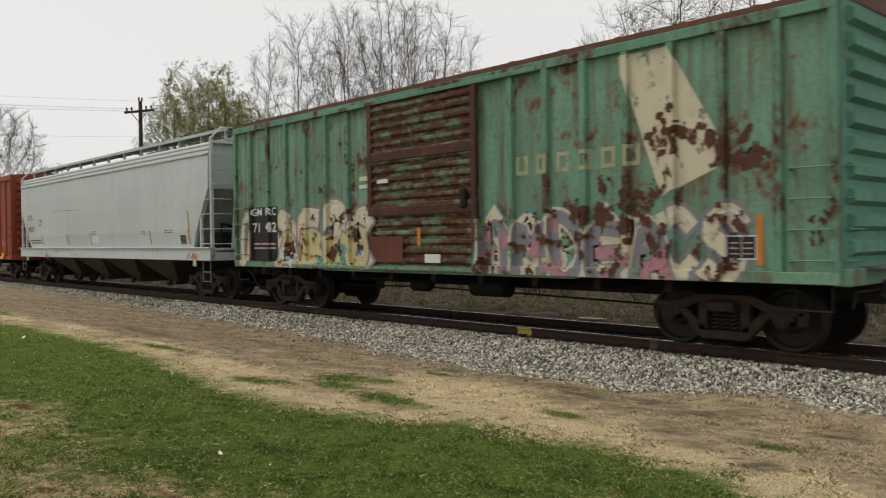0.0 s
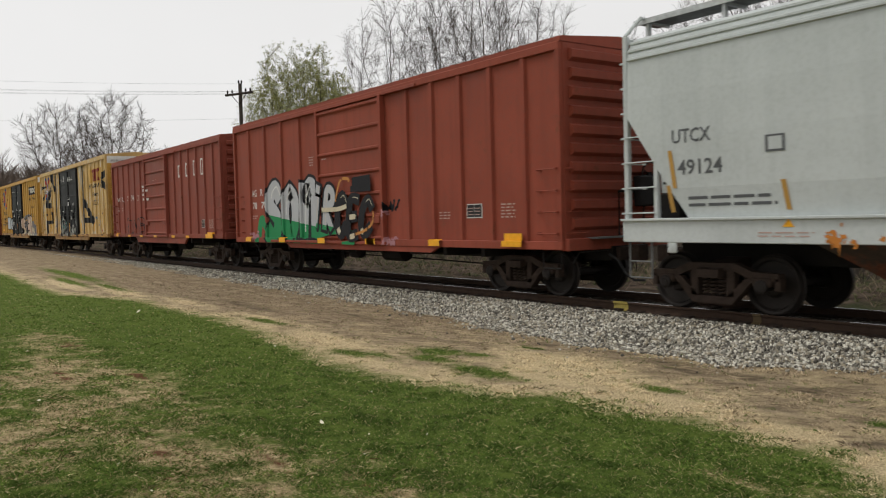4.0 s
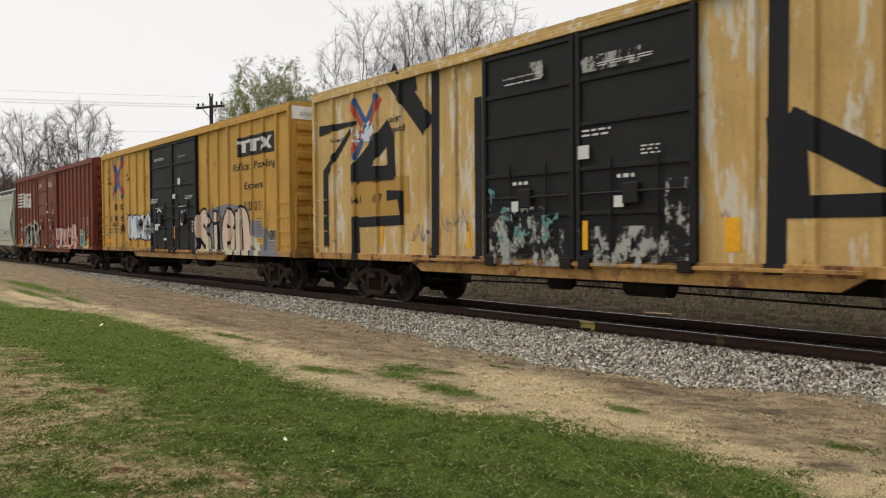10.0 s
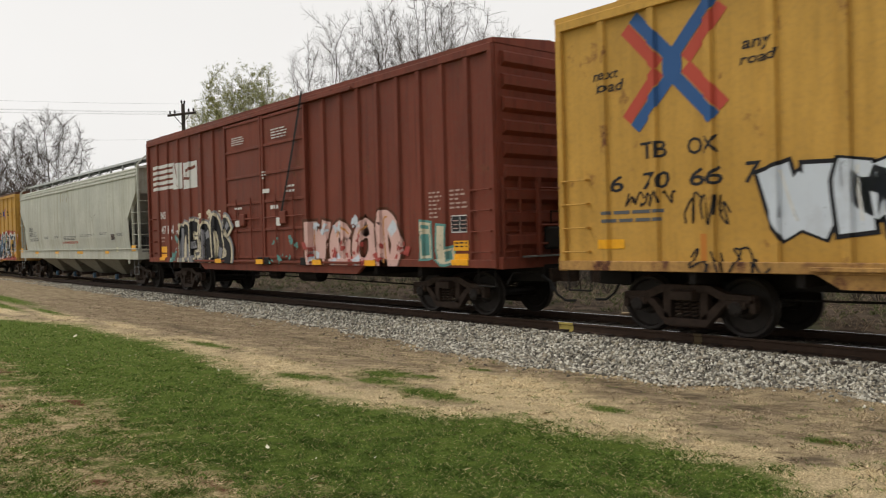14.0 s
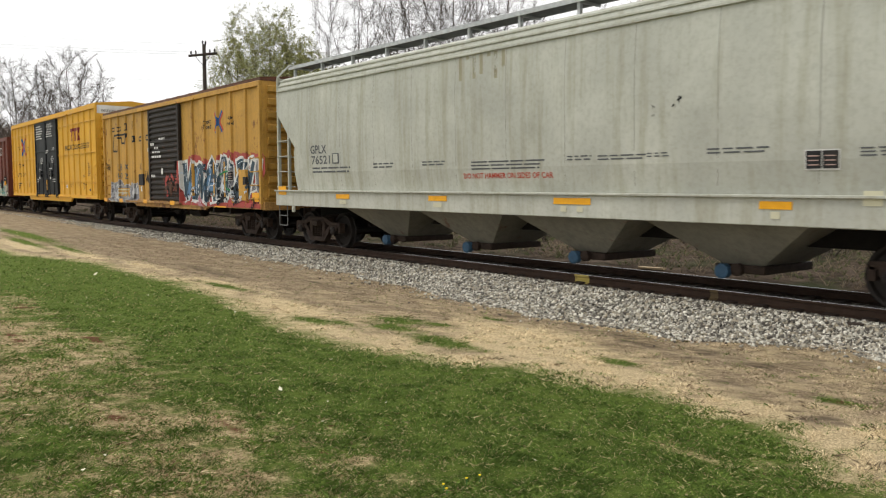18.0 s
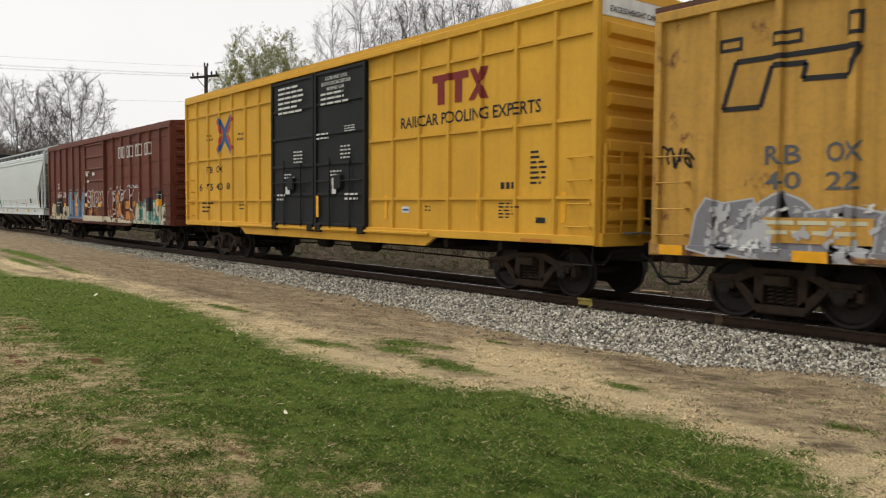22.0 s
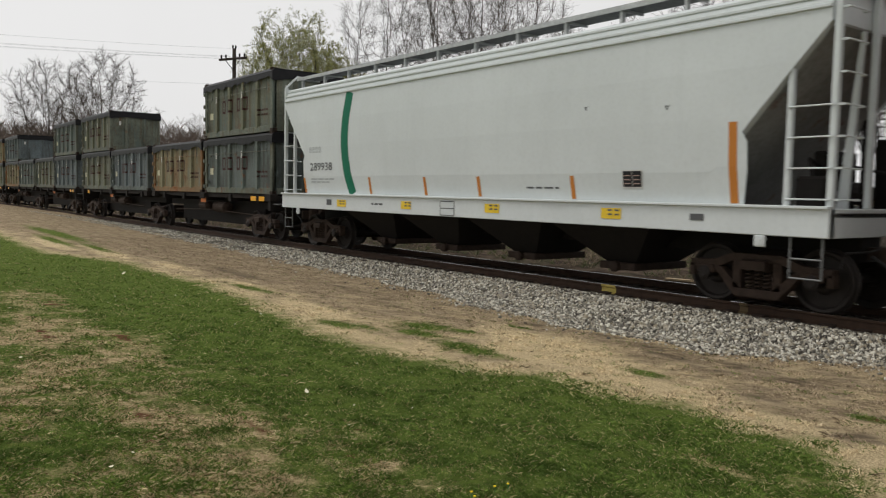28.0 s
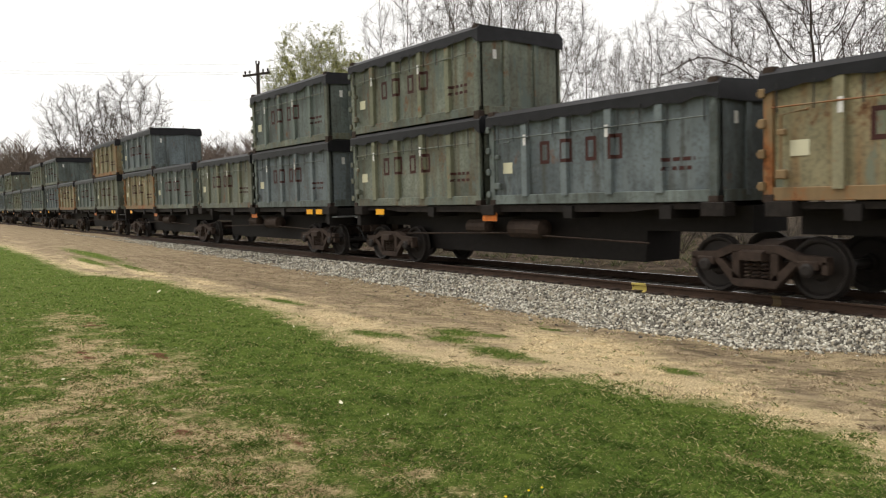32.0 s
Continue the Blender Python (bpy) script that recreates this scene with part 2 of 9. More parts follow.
def lathe(bm, prof, n=24, axis="y", at=(0, 0, 0)):
    """Turns a profile of (radius, along) about an axis."""
    rings = []
    for r, k in prof:
        ring = []
        for i in range(n):
            a = 2 * math.pi * i / n
            c, s = r * math.cos(a), r * math.sin(a)
            p = {"y": (c, k, s), "x": (k, c, s), "z": (c, s, k)}[axis]
            ring.append(bm.verts.new(Vector(p) + Vector(at)))
        rings.append(ring)
    for a, b in zip(rings, rings[1:]):
        for i in range(n):
            bm.faces.new((a[i], a[(i + 1) % n], b[(i + 1) % n], b[i]))
    bm.faces.new(rings[0][::-1])
    bm.faces.new(rings[-1])
    return bm


def thing(name, label, category, group=""):
    return tagged(new(name), label, category, group)

# ---- running gear, shared by all cars ----
Y0 = 12.05          # the track's middle line
R_WHEEL = 0.46


def wheel_mesh():
    bm = bmesh.new()
    for s in (-1, 1):
        prof = [(0.10, 0.62), (0.13, 0.63), (0.15, 0.69), (0.36, 0.70), (0.39, 0.67), (0.485, 0.665), (0.487, 0.69), (0.46, 0.71), (0.455, 0.80), (0.44, 0.81), (0.40, 0.80), (0.37, 0.745), (0.19, 0.735), (0.15, 0.79), (0.10, 0.80)]
        lathe(bm, [(r, s * k) for r, k in prof], 28)
        lathe(bm, [(0.06, s * 0.8), (0.085, s * 0.86), (0.085, s * 1.06), (0.11, s * 1.07), (0.11, s * 1.13), (0.07, s * 1.15)], 12)
        for k in range(3):
            a = 2.1 * k
            lathe(bm, [(0.014, s * 1.14), (0.014, s * 1.165)], 6, at=(0.06 * math.cos(a), 0, 0.06 * math.sin(a)))
    lathe(bm, [(0.08, -0.62), (0.075, 0.0), (0.08, 0.62)], 12)
    return done(bm, M_TREAD, "wheel_set", False)


def frame_mesh():
    """Cast side frame of a three-piece truck, two windows and a spring seat."""
    bm = bmesh.new()
    y0, y1 = -1.08, -0.92
    prism(bm, [(-1.16, 0.55), (-1.16, 0.66), (-0.72, 0.68), (-0.42, 0.80), (0.42, 0.80), (0.72, 0.68), (1.16, 0.66), (1.16, 0.55), (0.70, 0.55), (0.40, 0.68), (-0.40, 0.68), (-0.70, 0.55)], y0, y1)
    prism(bm, [(-0.74, 0.56), (-0.60, 0.57), (-0.26, 0.27), (0.26, 0.27), (0.60, 0.57), (0.74, 0.56), (0.36, 0.15), (-0.36, 0.15)], y0, y1)
    for s in (-1, 1):
        box(bm, *sorted((s * 0.40, s * 0.26)), y0, y1, 0.26, 0.70, 0.01)
        box(bm, s * 0.88 - 0.16, s * 0.88 + 0.16, y0 - 0.03, y1, 0.46, 0.60, 0.02)
        box(bm, *sorted((s * 1.18, s * 1.08)), y0, y1, 0.40, 0.60, 0.01)
    return done(bm, M_RUSTY, "side_frame")


def spring_mesh():
    bm = bmesh.new()
    for cx in (0.0,):
        pts = [(cx + 0.06 * math.cos(a), -1.0 + 0.06 * math.sin(a), 0.27 + 0.30 * i / 30) for i in range(31) for a in (i * 2 * math.pi * 5 / 30,)]
        tube(bm, pts, 0.016, 5)
    return done(bm, M_RUSTY, "spring")


def bolster_mesh():
    bm = bmesh.new()
    prism(bm, [(-1.2, 0.57), (1.2, 0.57), (1.2, 0.70), (0.5, 0.86), (-0.5, 0.86), (-1.2, 0.70)], -0.20, 0.20, "x")
    for s in (-1, 1):
        box(bm, s * 0.42 - 0.05, s * 0.42 + 0.05, -0.72, 0.72, 0.30, 0.42, 0.01)
        for e in (-1, 1):
            box(bm, *sorted((s * 0.40, s * 0.46)), e * 0.75 - 0.05, e * 0.75 + 0.05, 0.28, 0.62)
    return done(bm, M_RUSTY, "truck")


ME_WHEEL, ME_FRAME, ME_SPRING, ME_BOLSTER = wheel_mesh(), frame_mesh(), spring_mesh(), bolster_mesh()
WHEELS = []


def truck(car, x):
    t = put("truck", ME_BOLSTER, car, pose(x, 0, 0), "rust-brown cast three-piece truck")
    for turn in (0, 180):
        put("side_frame", ME_FRAME, t, pose(0, 0, 0, 0, 0, turn))
        for dx in (-0.15, 0.0, 0.15):
            put("spring", ME_SPRING, t, pose(dx, 0, 0, 0, 0, turn))
    for dx in (-0.88, 0.88):
        w = put("wheel_set", ME_WHEEL, t)
        w.matrix_parent_inverse = pose(dx, 0, R_WHEEL)
        WHEELS.append(w)


def coupler_mesh():
    bm = bmesh.new()
    box(bm, -0.55, 0.05, -0.09, 0.09, 0.78, 0.96, 0.015)
    prism(bm, [(0.02, -0.17), (0.24, -0.19), (0.30, -0.06), (0.16, 0.02), (0.20, 0.14), (0.12, 0.19), (0.0, 0.15)], 0.72, 1.02, "z")
    box(bm, -0.2, -0.1, -0.32, 0.32, 0.72, 0.98, 0.01)
    return done(bm, M_RUSTY, "coupler")


def hose_mesh():
    bm = bmesh.new()
    tube(bm, [(-0.25, -0.45, 0.85), (-0.05, -0.42, 0.72), (0.08, -0.38, 0.48), (0.22, -0.30, 0.36), (0.40, -0.2, 0.36)], 0.026, 6)
    return done(bm, M_HOSE, "air_hose")


def lever_mesh():
    bm = bmesh.new()
    tube(bm, [(0.0, -0.15, 0.95), (0.06, -0.55, 0.92), (0.06, -1.25, 0.92), (0.08, -1.42, 0.72)], 0.016, 5)
    return done(bm, M_STEEL, "uncoupling_lever")


ME_COUPLER, ME_HOSE, ME_LEVER = coupler_mesh(), hose_mesh(), lever_mesh()


def end_gear(car, x, turn, gap=0.35):
    m = pose(x, 0, 0, 0, 0, turn)
    k = pose(gap - 0.12, 0, 0)
    put("coupler", ME_COUPLER, car, m @ k)
    put("air_hose", ME_HOSE, car, m @ k)
    put("uncoupling_lever", ME_LEVER, car, m)


def ladder(car, x0, x1, zs, y, mat, stile=None, name="ladder"):
    """Rungs on a side at y, each on two brackets; stile: (z0, z1) of uprights at both edges."""
    lad = None
    me = done(tube(bmesh.new(), [(x0, y, 0), (x1, y, 0)], 0.013, 6), mat, "rung")
    arm = done(one(-0.02, 0.02, 0, 0.12, -0.02, 0.02), mat, "rung_bracket")
    for z in zs:
        rung = put("grab_iron", me, car, pose(0, 0, z))
        for x in (x0, x1):
            put("rung_bracket", arm, rung, pose(x, y, 0))


def end_ladder(car, x, sgn, y0, y1, zs, mat, stile=None):
    me = done(tube(bmesh.new(), [(x + sgn * 0.085, y0, 0), (x + sgn * 0.085, y1, 0)], 0.013, 6), mat, "rung")
    arm = done(one(*sorted((x, x + sgn * 0.08)), -0.015, 0.015, -0.015, 0.015), mat, "rung_bracket")
    for z in zs:
        rung = put("end_rung", me, car, pose(0, 0, z))
        for y in (y0, y1):
            put("rung_bracket", arm, rung, pose(0, y, 0))
    if stile:
        up = done(one(*sorted((x + sgn * 0.06, x + sgn * 0.10)), -0.025, 0.025, *stile), mat, "ladder_stile")
        for y in (y0, y1):
            put("ladder_stile", up, car, pose(0, y, 0))

# ---- flat markings that follow a ribbed side ----


class Side:
    """The near side of a car: how far it stands out at each place, and the car's middle along the train."""

    def __init__(self, car, mid, face, posts=(), half=0.05, deep=0.06, lean=0.025, curve=None):
        self.car, self.mid, self.face, self.deep, self.curve = car, mid, face, deep, curve
        self.cuts, xs, ys = [], [], []
        for p in sorted(posts):
            for dx, d in ((-half - lean, 0), (-half, deep), (half, deep), (half + lean, 0)):
                xs.append(p + dx)
                ys.append(d)
        self.xs, self.ys = xs, ys
        self.floor, self.sill = -9.0, None

    def bulge(self, x0, x1, out):
        pts = sorted(list(zip(self.xs, self.ys)) + [(x0 - 0.09, 0), (x0 - 0.07, out), (x1 + 0.07, out), (x1 + 0.09, 0)])
        self.xs, self.ys = [p[0] for p in pts], [p[1] for p in pts]

    def out(self, x, z=0.0):
        if self.curve:
            return self.curve(z)
        if self.sill and z < self.sill - 0.002:
            return self.face + max(0.079, float(np.interp(x, self.xs, self.ys)))
        return self.face + (float(np.interp(x, self.xs, self.ys)) if self.xs else 0.0)

    def lay(self, bm, mat, name, off=0.006, label="", parent=None, bands=()):
        """Wraps a flat mesh in x and z (y is ignored) on to the side. x runs along the train."""
        for v in bm.verts:
            v.co.x -= self.mid
        bmesh.ops.triangulate(bm, faces=bm.faces)
        if bm.verts and min(v.co.z for v in bm.verts) < self.floor < max(v.co.z for v in bm.verts):
            bmesh.ops.bisect_plane(bm, geom=bm.verts[:] + bm.edges[:] + bm.faces[:], plane_co=(0, 0, self.floor), plane_no=(0, 0, 1), clear_inner=True)
        if bm.verts:
            lo, hi = min(v.co.x for v in bm.verts), max(v.co.x for v in bm.verts)
            for x in self.xs:
                if lo < x < hi:
                    bmesh.ops.bisect_plane(bm, geom=bm.verts[:] + bm.edges[:] + bm.faces[:], plane_co=(x, 0, 0), plane_no=(1, 0, 0))
            if self.sill:
                for z in (self.sill, self.sill - 0.004):
                    bmesh.ops.bisect_plane(bm, geom=bm.verts[:] + bm.edges[:] + bm.faces[:], plane_co=(0, 0, z), plane_no=(0, 0, 1))
            if self.curve:
                zl, zh = min(v.co.z for v in bm.verts), max(v.co.z for v in bm.verts)
                for z in np.arange(1.5, 4.6, 0.3):
                    if zl < z < zh:
                        bmesh.ops.bisect_plane(bm, geom=bm.verts[:] + bm.edges[:] + bm.faces[:], plane_co=(0, 0, z), plane_no=(0, 0, 1))
        for v in bm.verts:
            v.co.y = -(self.out(v.co.x, v.co.z) + off + v.co.y)
        for f in bm.faces:
            f.normal_update()
            if f.normal.y > 0:
                f.normal_flip()
        me = bpy.data.meshes.new(name)
        bm.to_mesh(me)
        bm.free()
        me.materials.append(mat)
        return put(name, me, parent or self.car, None, label)


def flat(bm, pts, lift=0.0):
    bm.faces.new([bm.verts.new((x, lift, z)) for x, z in pts])
    return bm


def rect(bm, x0, x1, z0, z1):
    return flat(bm, [(x0, z0), (x1, z0), (x1, z1), (x0, z1)])


def words(side, text, x0, x1, z0, z1, mat, name="lettering", slant=0.0, off=0.006, parent=None, place=None):
    bm = bmesh.new()
    bm.from_mesh(LETTERS[text])
    xs, ys = [v.co.x for v in bm.verts], [v.co.y for v in bm.verts]
    kx, kz, lx, ly = (x1 - x0) / (max(xs) - min(xs)), (z1 - z0) / (max(ys) - min(ys)), min(xs), min(ys)
    for v in bm.verts:
        z = z0 + (v.co.y - ly) * kz
        v.co = (x0 + (v.co.x - lx) * kx + slant * (z - z0), 0, z)
    bmesh.ops.remove_doubles(bm, verts=bm.verts, dist=0.001)
    # one piece for each letter: islands that stand over one another belong together
    seen, groups = set(), []
    for v in bm.verts:
        if v in seen:
            continue
        todo, isle = [v], []
        seen.add(v)
        while todo:
            q = todo.pop()
            isle.append(q)
            for e in q.link_edges:
                w = e.other_vert(q)
                if w not in seen:
                    seen.add(w)
                    todo.append(w)
        keys = [p.co.x - slant * (p.co.z - z0) for p in isle]
        lo, hi = min(keys), max(keys)
        for g in groups:
            if min(hi, g[1]) - max(lo, g[0]) > 0.5 * min(hi - lo, g[1] - g[0]):
                g[0], g[1] = min(lo, g[0]), max(hi, g[1])
                g[2].extend(isle)
                break
        else:
            groups.append([lo, hi, isle])
    for g in groups:
        one_ = bmesh.new()
        idx = {v: one_.verts.new(v.co) for v in g[2]}
        for f in {f for v in g[2] for f in v.link_faces}:
            one_.faces.new([idx[v] for v in f.verts])
        ob = side.lay(one_, mat, "letter", off, parent=parent)
        if place is not None:
            ob.matrix_basis = place
    bm.free()


def bars(side, x0, x1, z0, z1, rows, mat, seed=0, fill=0.8, name="stencil_bar", gap=0.58, word=0.0, off=0.006):
    """Lines of small stencilling that cannot be read, as plain bars."""
    rng = random.Random(seed * 7 + rows)
    h = (z1 - z0) / rows
    for r in range(rows):
        zt = z1 - r * h
        x, end = x0, x0 + (x1 - x0) * (1 if fill >= 1 else rng.uniform(fill, 1))
        step = word or max(0.12, (x1 - x0) / 4)
        while x < end - 0.02:
            w = min(rng.uniform(0.6, 1.2) * step, end - x)
            side.lay(rect(bmesh.new(), x, x + w, zt - h * (1 - gap), zt), mat, name, off)
            x += w + 0.05


def hollow_block(side, a, b, z0, z1, mat, name="company_mark", off=0.006):
    """One letter's place as a plain open rectangle with a stroke's weight."""
    t = 0.25 * min(b - a, z1 - z0)
    bm = bmesh.new()
    out = [bm.verts.new((x, 0, z)) for x, z in ((a, z0), (b, z0), (b, z1), (a, z1))]
    ins = [bm.verts.new((x, 0, z)) for x, z in ((a + t, z0 + t), (b - t, z0 + t), (b - t, z1 - t), (a + t, z1 - t))]
    for i in range(4):
        bm.faces.new((out[i], out[(i + 1) % 4], ins[(i + 1) % 4], ins[i]))
    return side.lay(bm, mat, name, off)


def letter_blocks(side, x0, x1, z0, z1, n, mat, name="company_mark", wide=0.5, off=0.006):
    """A company's name as one plain block for each letter."""
    w = (x1 - x0) / n
    for i in range(n):
        hollow_block(side, x0 + i * w + w * (1 - wide) / 2, x0 + (i + 1) * w - w * (1 - wide) / 2, z0, z1, mat, name, off)


def reflectors(side, xs, z, mat=None, w=0.42, h=0.15, off=0.012):
    for x in xs:
        side.lay(rect(bmesh.new(), x - w / 2, x + w / 2, z, z + h), mat or M_REFL, "reflector", off)


def upright(side, xs, z0, z1, mat=None, w=0.1, lean=0.0):
    for x in xs:
        side.lay(flat(bmesh.new(), [(x, z0), (x + w, z0), (x + w - lean, z1), (x - lean, z1)]), mat or M_REFL, "reflector", 0.008)


def blob(rng, cx, cz, rx, rz, n=14, rough=0.25, hook=0.0):
    pts = []
    for i in range(n):
        a = 2 * math.pi * i / n
        k = 1 + rng.uniform(-rough, rough)
        sx, sz = math.copysign(abs(math.cos(a)) ** 0.75, math.cos(a)), math.copysign(abs(math.sin(a)) ** 0.75, math.sin(a))
        pts.append((cx + rx * k * sx + hook * sz * rz, cz + rz * k * sz))
    return pts


def grow_pts(pts, d):
    cx, cz = sum(p[0] for p in pts) / len(pts), sum(p[1] for p in pts) / len(pts)
    out = []
    for x, z in pts:
        l = math.hypot(x - cx, z - cz) or 1
        out.append((x + (x - cx) / l * d, z + (z - cz) / l * d))
    return out


def graffiti(side, x0, x1, z0, z1, n, fills, edge, seed, hole=None, backing=None, split=None, hook=0.15, rough=0.28, inner=None, off=0.005):
    """A sprayed piece: swollen letter shapes side by side with outlines, fill, holes and shine."""
    rng = random.Random(seed)
    w = (x1 - x0) / n
    bm_e, bm_f, bm_h, bm_i = bmesh.new(), [bmesh.new() for _ in fills], bmesh.new(), bmesh.new()
    bm_b = bmesh.new()
    base = None
    for i in range(n):
        cx, cz = x0 + (i + 0.5) * w, (z0 + z1) / 2 + rng.uniform(-0.08, 0.08) * (z1 - z0)
        rz = (z1 - z0) / 2 * rng.uniform(0.82, 1.0)
        pts = blob(rng, cx, cz, w * 0.56, rz, 16, rough, rng.uniform(-hook, hook))
        up = 0.0015 * (i % 2)
        flat(bm_b, grow_pts(pts, 0.26), up)
        flat(bm_e, grow_pts(pts, 0.075), up)
        flat(bm_f[i % len(fills)], pts, up)
        for q in range(rng.choice((1, 2))):
            hz = cz + rng.uniform(-0.45, 0.5) * rz
            flat(bm_h, blob(rng, cx + rng.uniform(-0.2, 0.2) * w, hz, w * rng.uniform(0.10, 0.17), rz * rng.uniform(0.08, 0.22), 8, 0.3), 0.0007 * q)
        # a stroke that divides the letter
        sx = cx + rng.uniform(-0.3, 0.3) * w
        flat(bm_h, [(sx, cz - rz * 0.95), (sx + 0.07, cz - rz * 0.95), (sx + 0.10 + hook * 0.3, cz - rz * 0.1), (sx + 0.03 + hook * 0.3, cz - rz * 0.1)], 0.0014)
        for q in range(3):
            ix, iz = cx + rng.uniform(-0.4, 0.4) * w, cz + rng.uniform(-0.8, 0.8) * rz
            flat(bm_i, blob(rng, ix, iz, w * rng.uniform(0.05, 0.16), rz * rng.uniform(0.04, 0.12), 7, 0.35, 0.6), 0.0006 * q)
    if backing:
        base = side.lay(bm_b, backing, "graffiti", off, "sprayed graffiti piece of swollen letters")
    else:
        bm_b.free()
    e = side.lay(bm_e, edge, "graffiti" if not base else "graffiti_outline", off + 0.004, "" if base else "sprayed graffiti piece of swollen letters", base)
    base = base or e
    for f, mat in zip(bm_f, fills):
        if split:
            low = f.copy()
            bmesh.ops.bisect_plane(low, geom=low.verts[:] + low.edges[:] + low.faces[:], plane_co=((x0 + x1) / 2, 0, split[0]), plane_no=(0, 0, 1), clear_outer=True)
            bmesh.ops.bisect_plane(f, geom=f.verts[:] + f.edges[:] + f.faces[:], plane_co=((x0 + x1) / 2, 0, split[0]), plane_no=(0, 0, 1), clear_inner=True)
            side.lay(low, split[1], "graffiti_fill", off + 0.008, parent=base)
        side.lay(f, mat, "graffiti_fill", off + 0.008, parent=base)
    side.lay(bm_h, hole or edge, "graffiti_stroke", off + 0.012, parent=base)
    if inner:
        side.lay(bm_i, inner, "graffiti_highlight", off + 0.016, parent=base)
    else:
        bm_i.free()
    return base


GLYPHS = {
    "s": [[(.92, .82), (.6, 1), (.2, .88), (.15, .65), (.5, .52), (.86, .36), (.8, .1), (.45, 0), (.06, .14)]],
    "o": [[(.5, 1), (.14, .8), (.1, .3), (.5, 0), (.9, .3), (.86, .8), (.5, 1)]],
    "n": [[(.12, 0), (.16, 1)], [(.16, .72), (.5, 1), (.84, .75), (.9, 0)]],
    "i": [[(.5, 0), (.52, .72)], [(.5, .9), (.53, 1.02)]],
    "c": [[(.9, .8), (.55, 1), (.15, .75), (.12, .25), (.5, 0), (.92, .2)]],
    "r": [[(.15, 0), (.15, .98), (.72, .95), (.8, .68), (.2, .5), (.88, 0)]],
    "a": [[(.04, 0), (.48, 1), (.95, 0)], [(.25, .33), (.75, .33)]],
    "m": [[(.05, 0), (.12, 1), (.5, .4), (.88, 1), (.95, 0)]],
    "e": [[(.9, .98), (.14, .95), (.12, .03), (.92, .02)], [(.14, .5), (.75, .52)]],
    "g": [[(.9, .8), (.5, 1), (.14, .72), (.14, .25), (.5, 0), (.88, .2), (.88, .5), (.55, .5)]],
    "d": [[(.14, 0), (.14, 1), (.6, .95), (.9, .5), (.6, .04), (.14, 0)]],
    "k": [[(.14, 0), (.16, 1)], [(.9, 1), (.2, .48), (.92, 0)]],
    "v": [[(.05, 1), (.45, 0), (.95, 1)]],
    "y": [[(.08, 1), (.5, .48), (.92, 1)], [(.5, .5), (.48, 0)]],
    "l": [[(.2, 1), (.18, .04), (.85, .03)]],
    "t": [[(.04, .95), (.96, .98)], [(.5, .95), (.48, 0)]],
    "w": [[(.03, 1), (.25, 0), (.5, .7), (.75, 0), (.97, 1)]],
    "z": [[(.06, .96), (.92, .96), (.1, .05), (.95, .04)]],
}


def curve_through(pts, per=5):
    """A smooth line through a few points."""
    p = [pts[0]] + list(pts) + [pts[-1]]
    out = []
    for i in range(1, len(p) - 2):
        for k in range(per):
            t = k / per
            out.append(tuple(0.5 * (2 * p[i][j] + (p[i + 1][j] - p[i - 1][j]) * t + (2 * p[i - 1][j] - 5 * p[i][j] + 4 * p[i + 1][j] - p[i + 2][j]) * t * t + (3 * p[i][j] - p[i - 1][j] - 3 * p[i + 1][j] + p[i + 2][j]) * t ** 3) for j in (0, 1)))
    return out + [tuple(pts[-1])]


def ribbon(bm, pts, w, lift=0.0, extend=0.0, taper=0.0):
    """A painted stroke of width w along the points."""
    n = len(pts)
    left, right = [], []
    for i, (x, z) in enumerate(pts):
        ax, az = pts[max(i - 1, 0)]
        bx, bz = pts[min(i + 1, n - 1)]
        l = math.hypot(bx - ax, bz - az) or 1
        tx, tz = (bx - ax) / l, (bz - az) / l
        e = -extend if i == 0 else extend if i == n - 1 else 0
        h = w / 2 * (1 - taper * abs(2 * i / max(1, n - 1) - 1))
        left.append(bm.verts.new((x + tx * e - tz * h, lift, z + tz * e + tx * h)))
        right.append(bm.verts.new((x + tx * e + tz * h, lift, z + tz * e - tx * h)))
    for i in range(n - 1):
        bm.faces.new((left[i], left[i + 1], right[i + 1], right[i]))
    return bm


def stroke(side, pts, w, mat, name="graffiti_stroke", off=0.006, soft=False, label=""):
    return side.lay(ribbon(bmesh.new(), curve_through(pts) if soft else pts, w), mat, name, off, label)


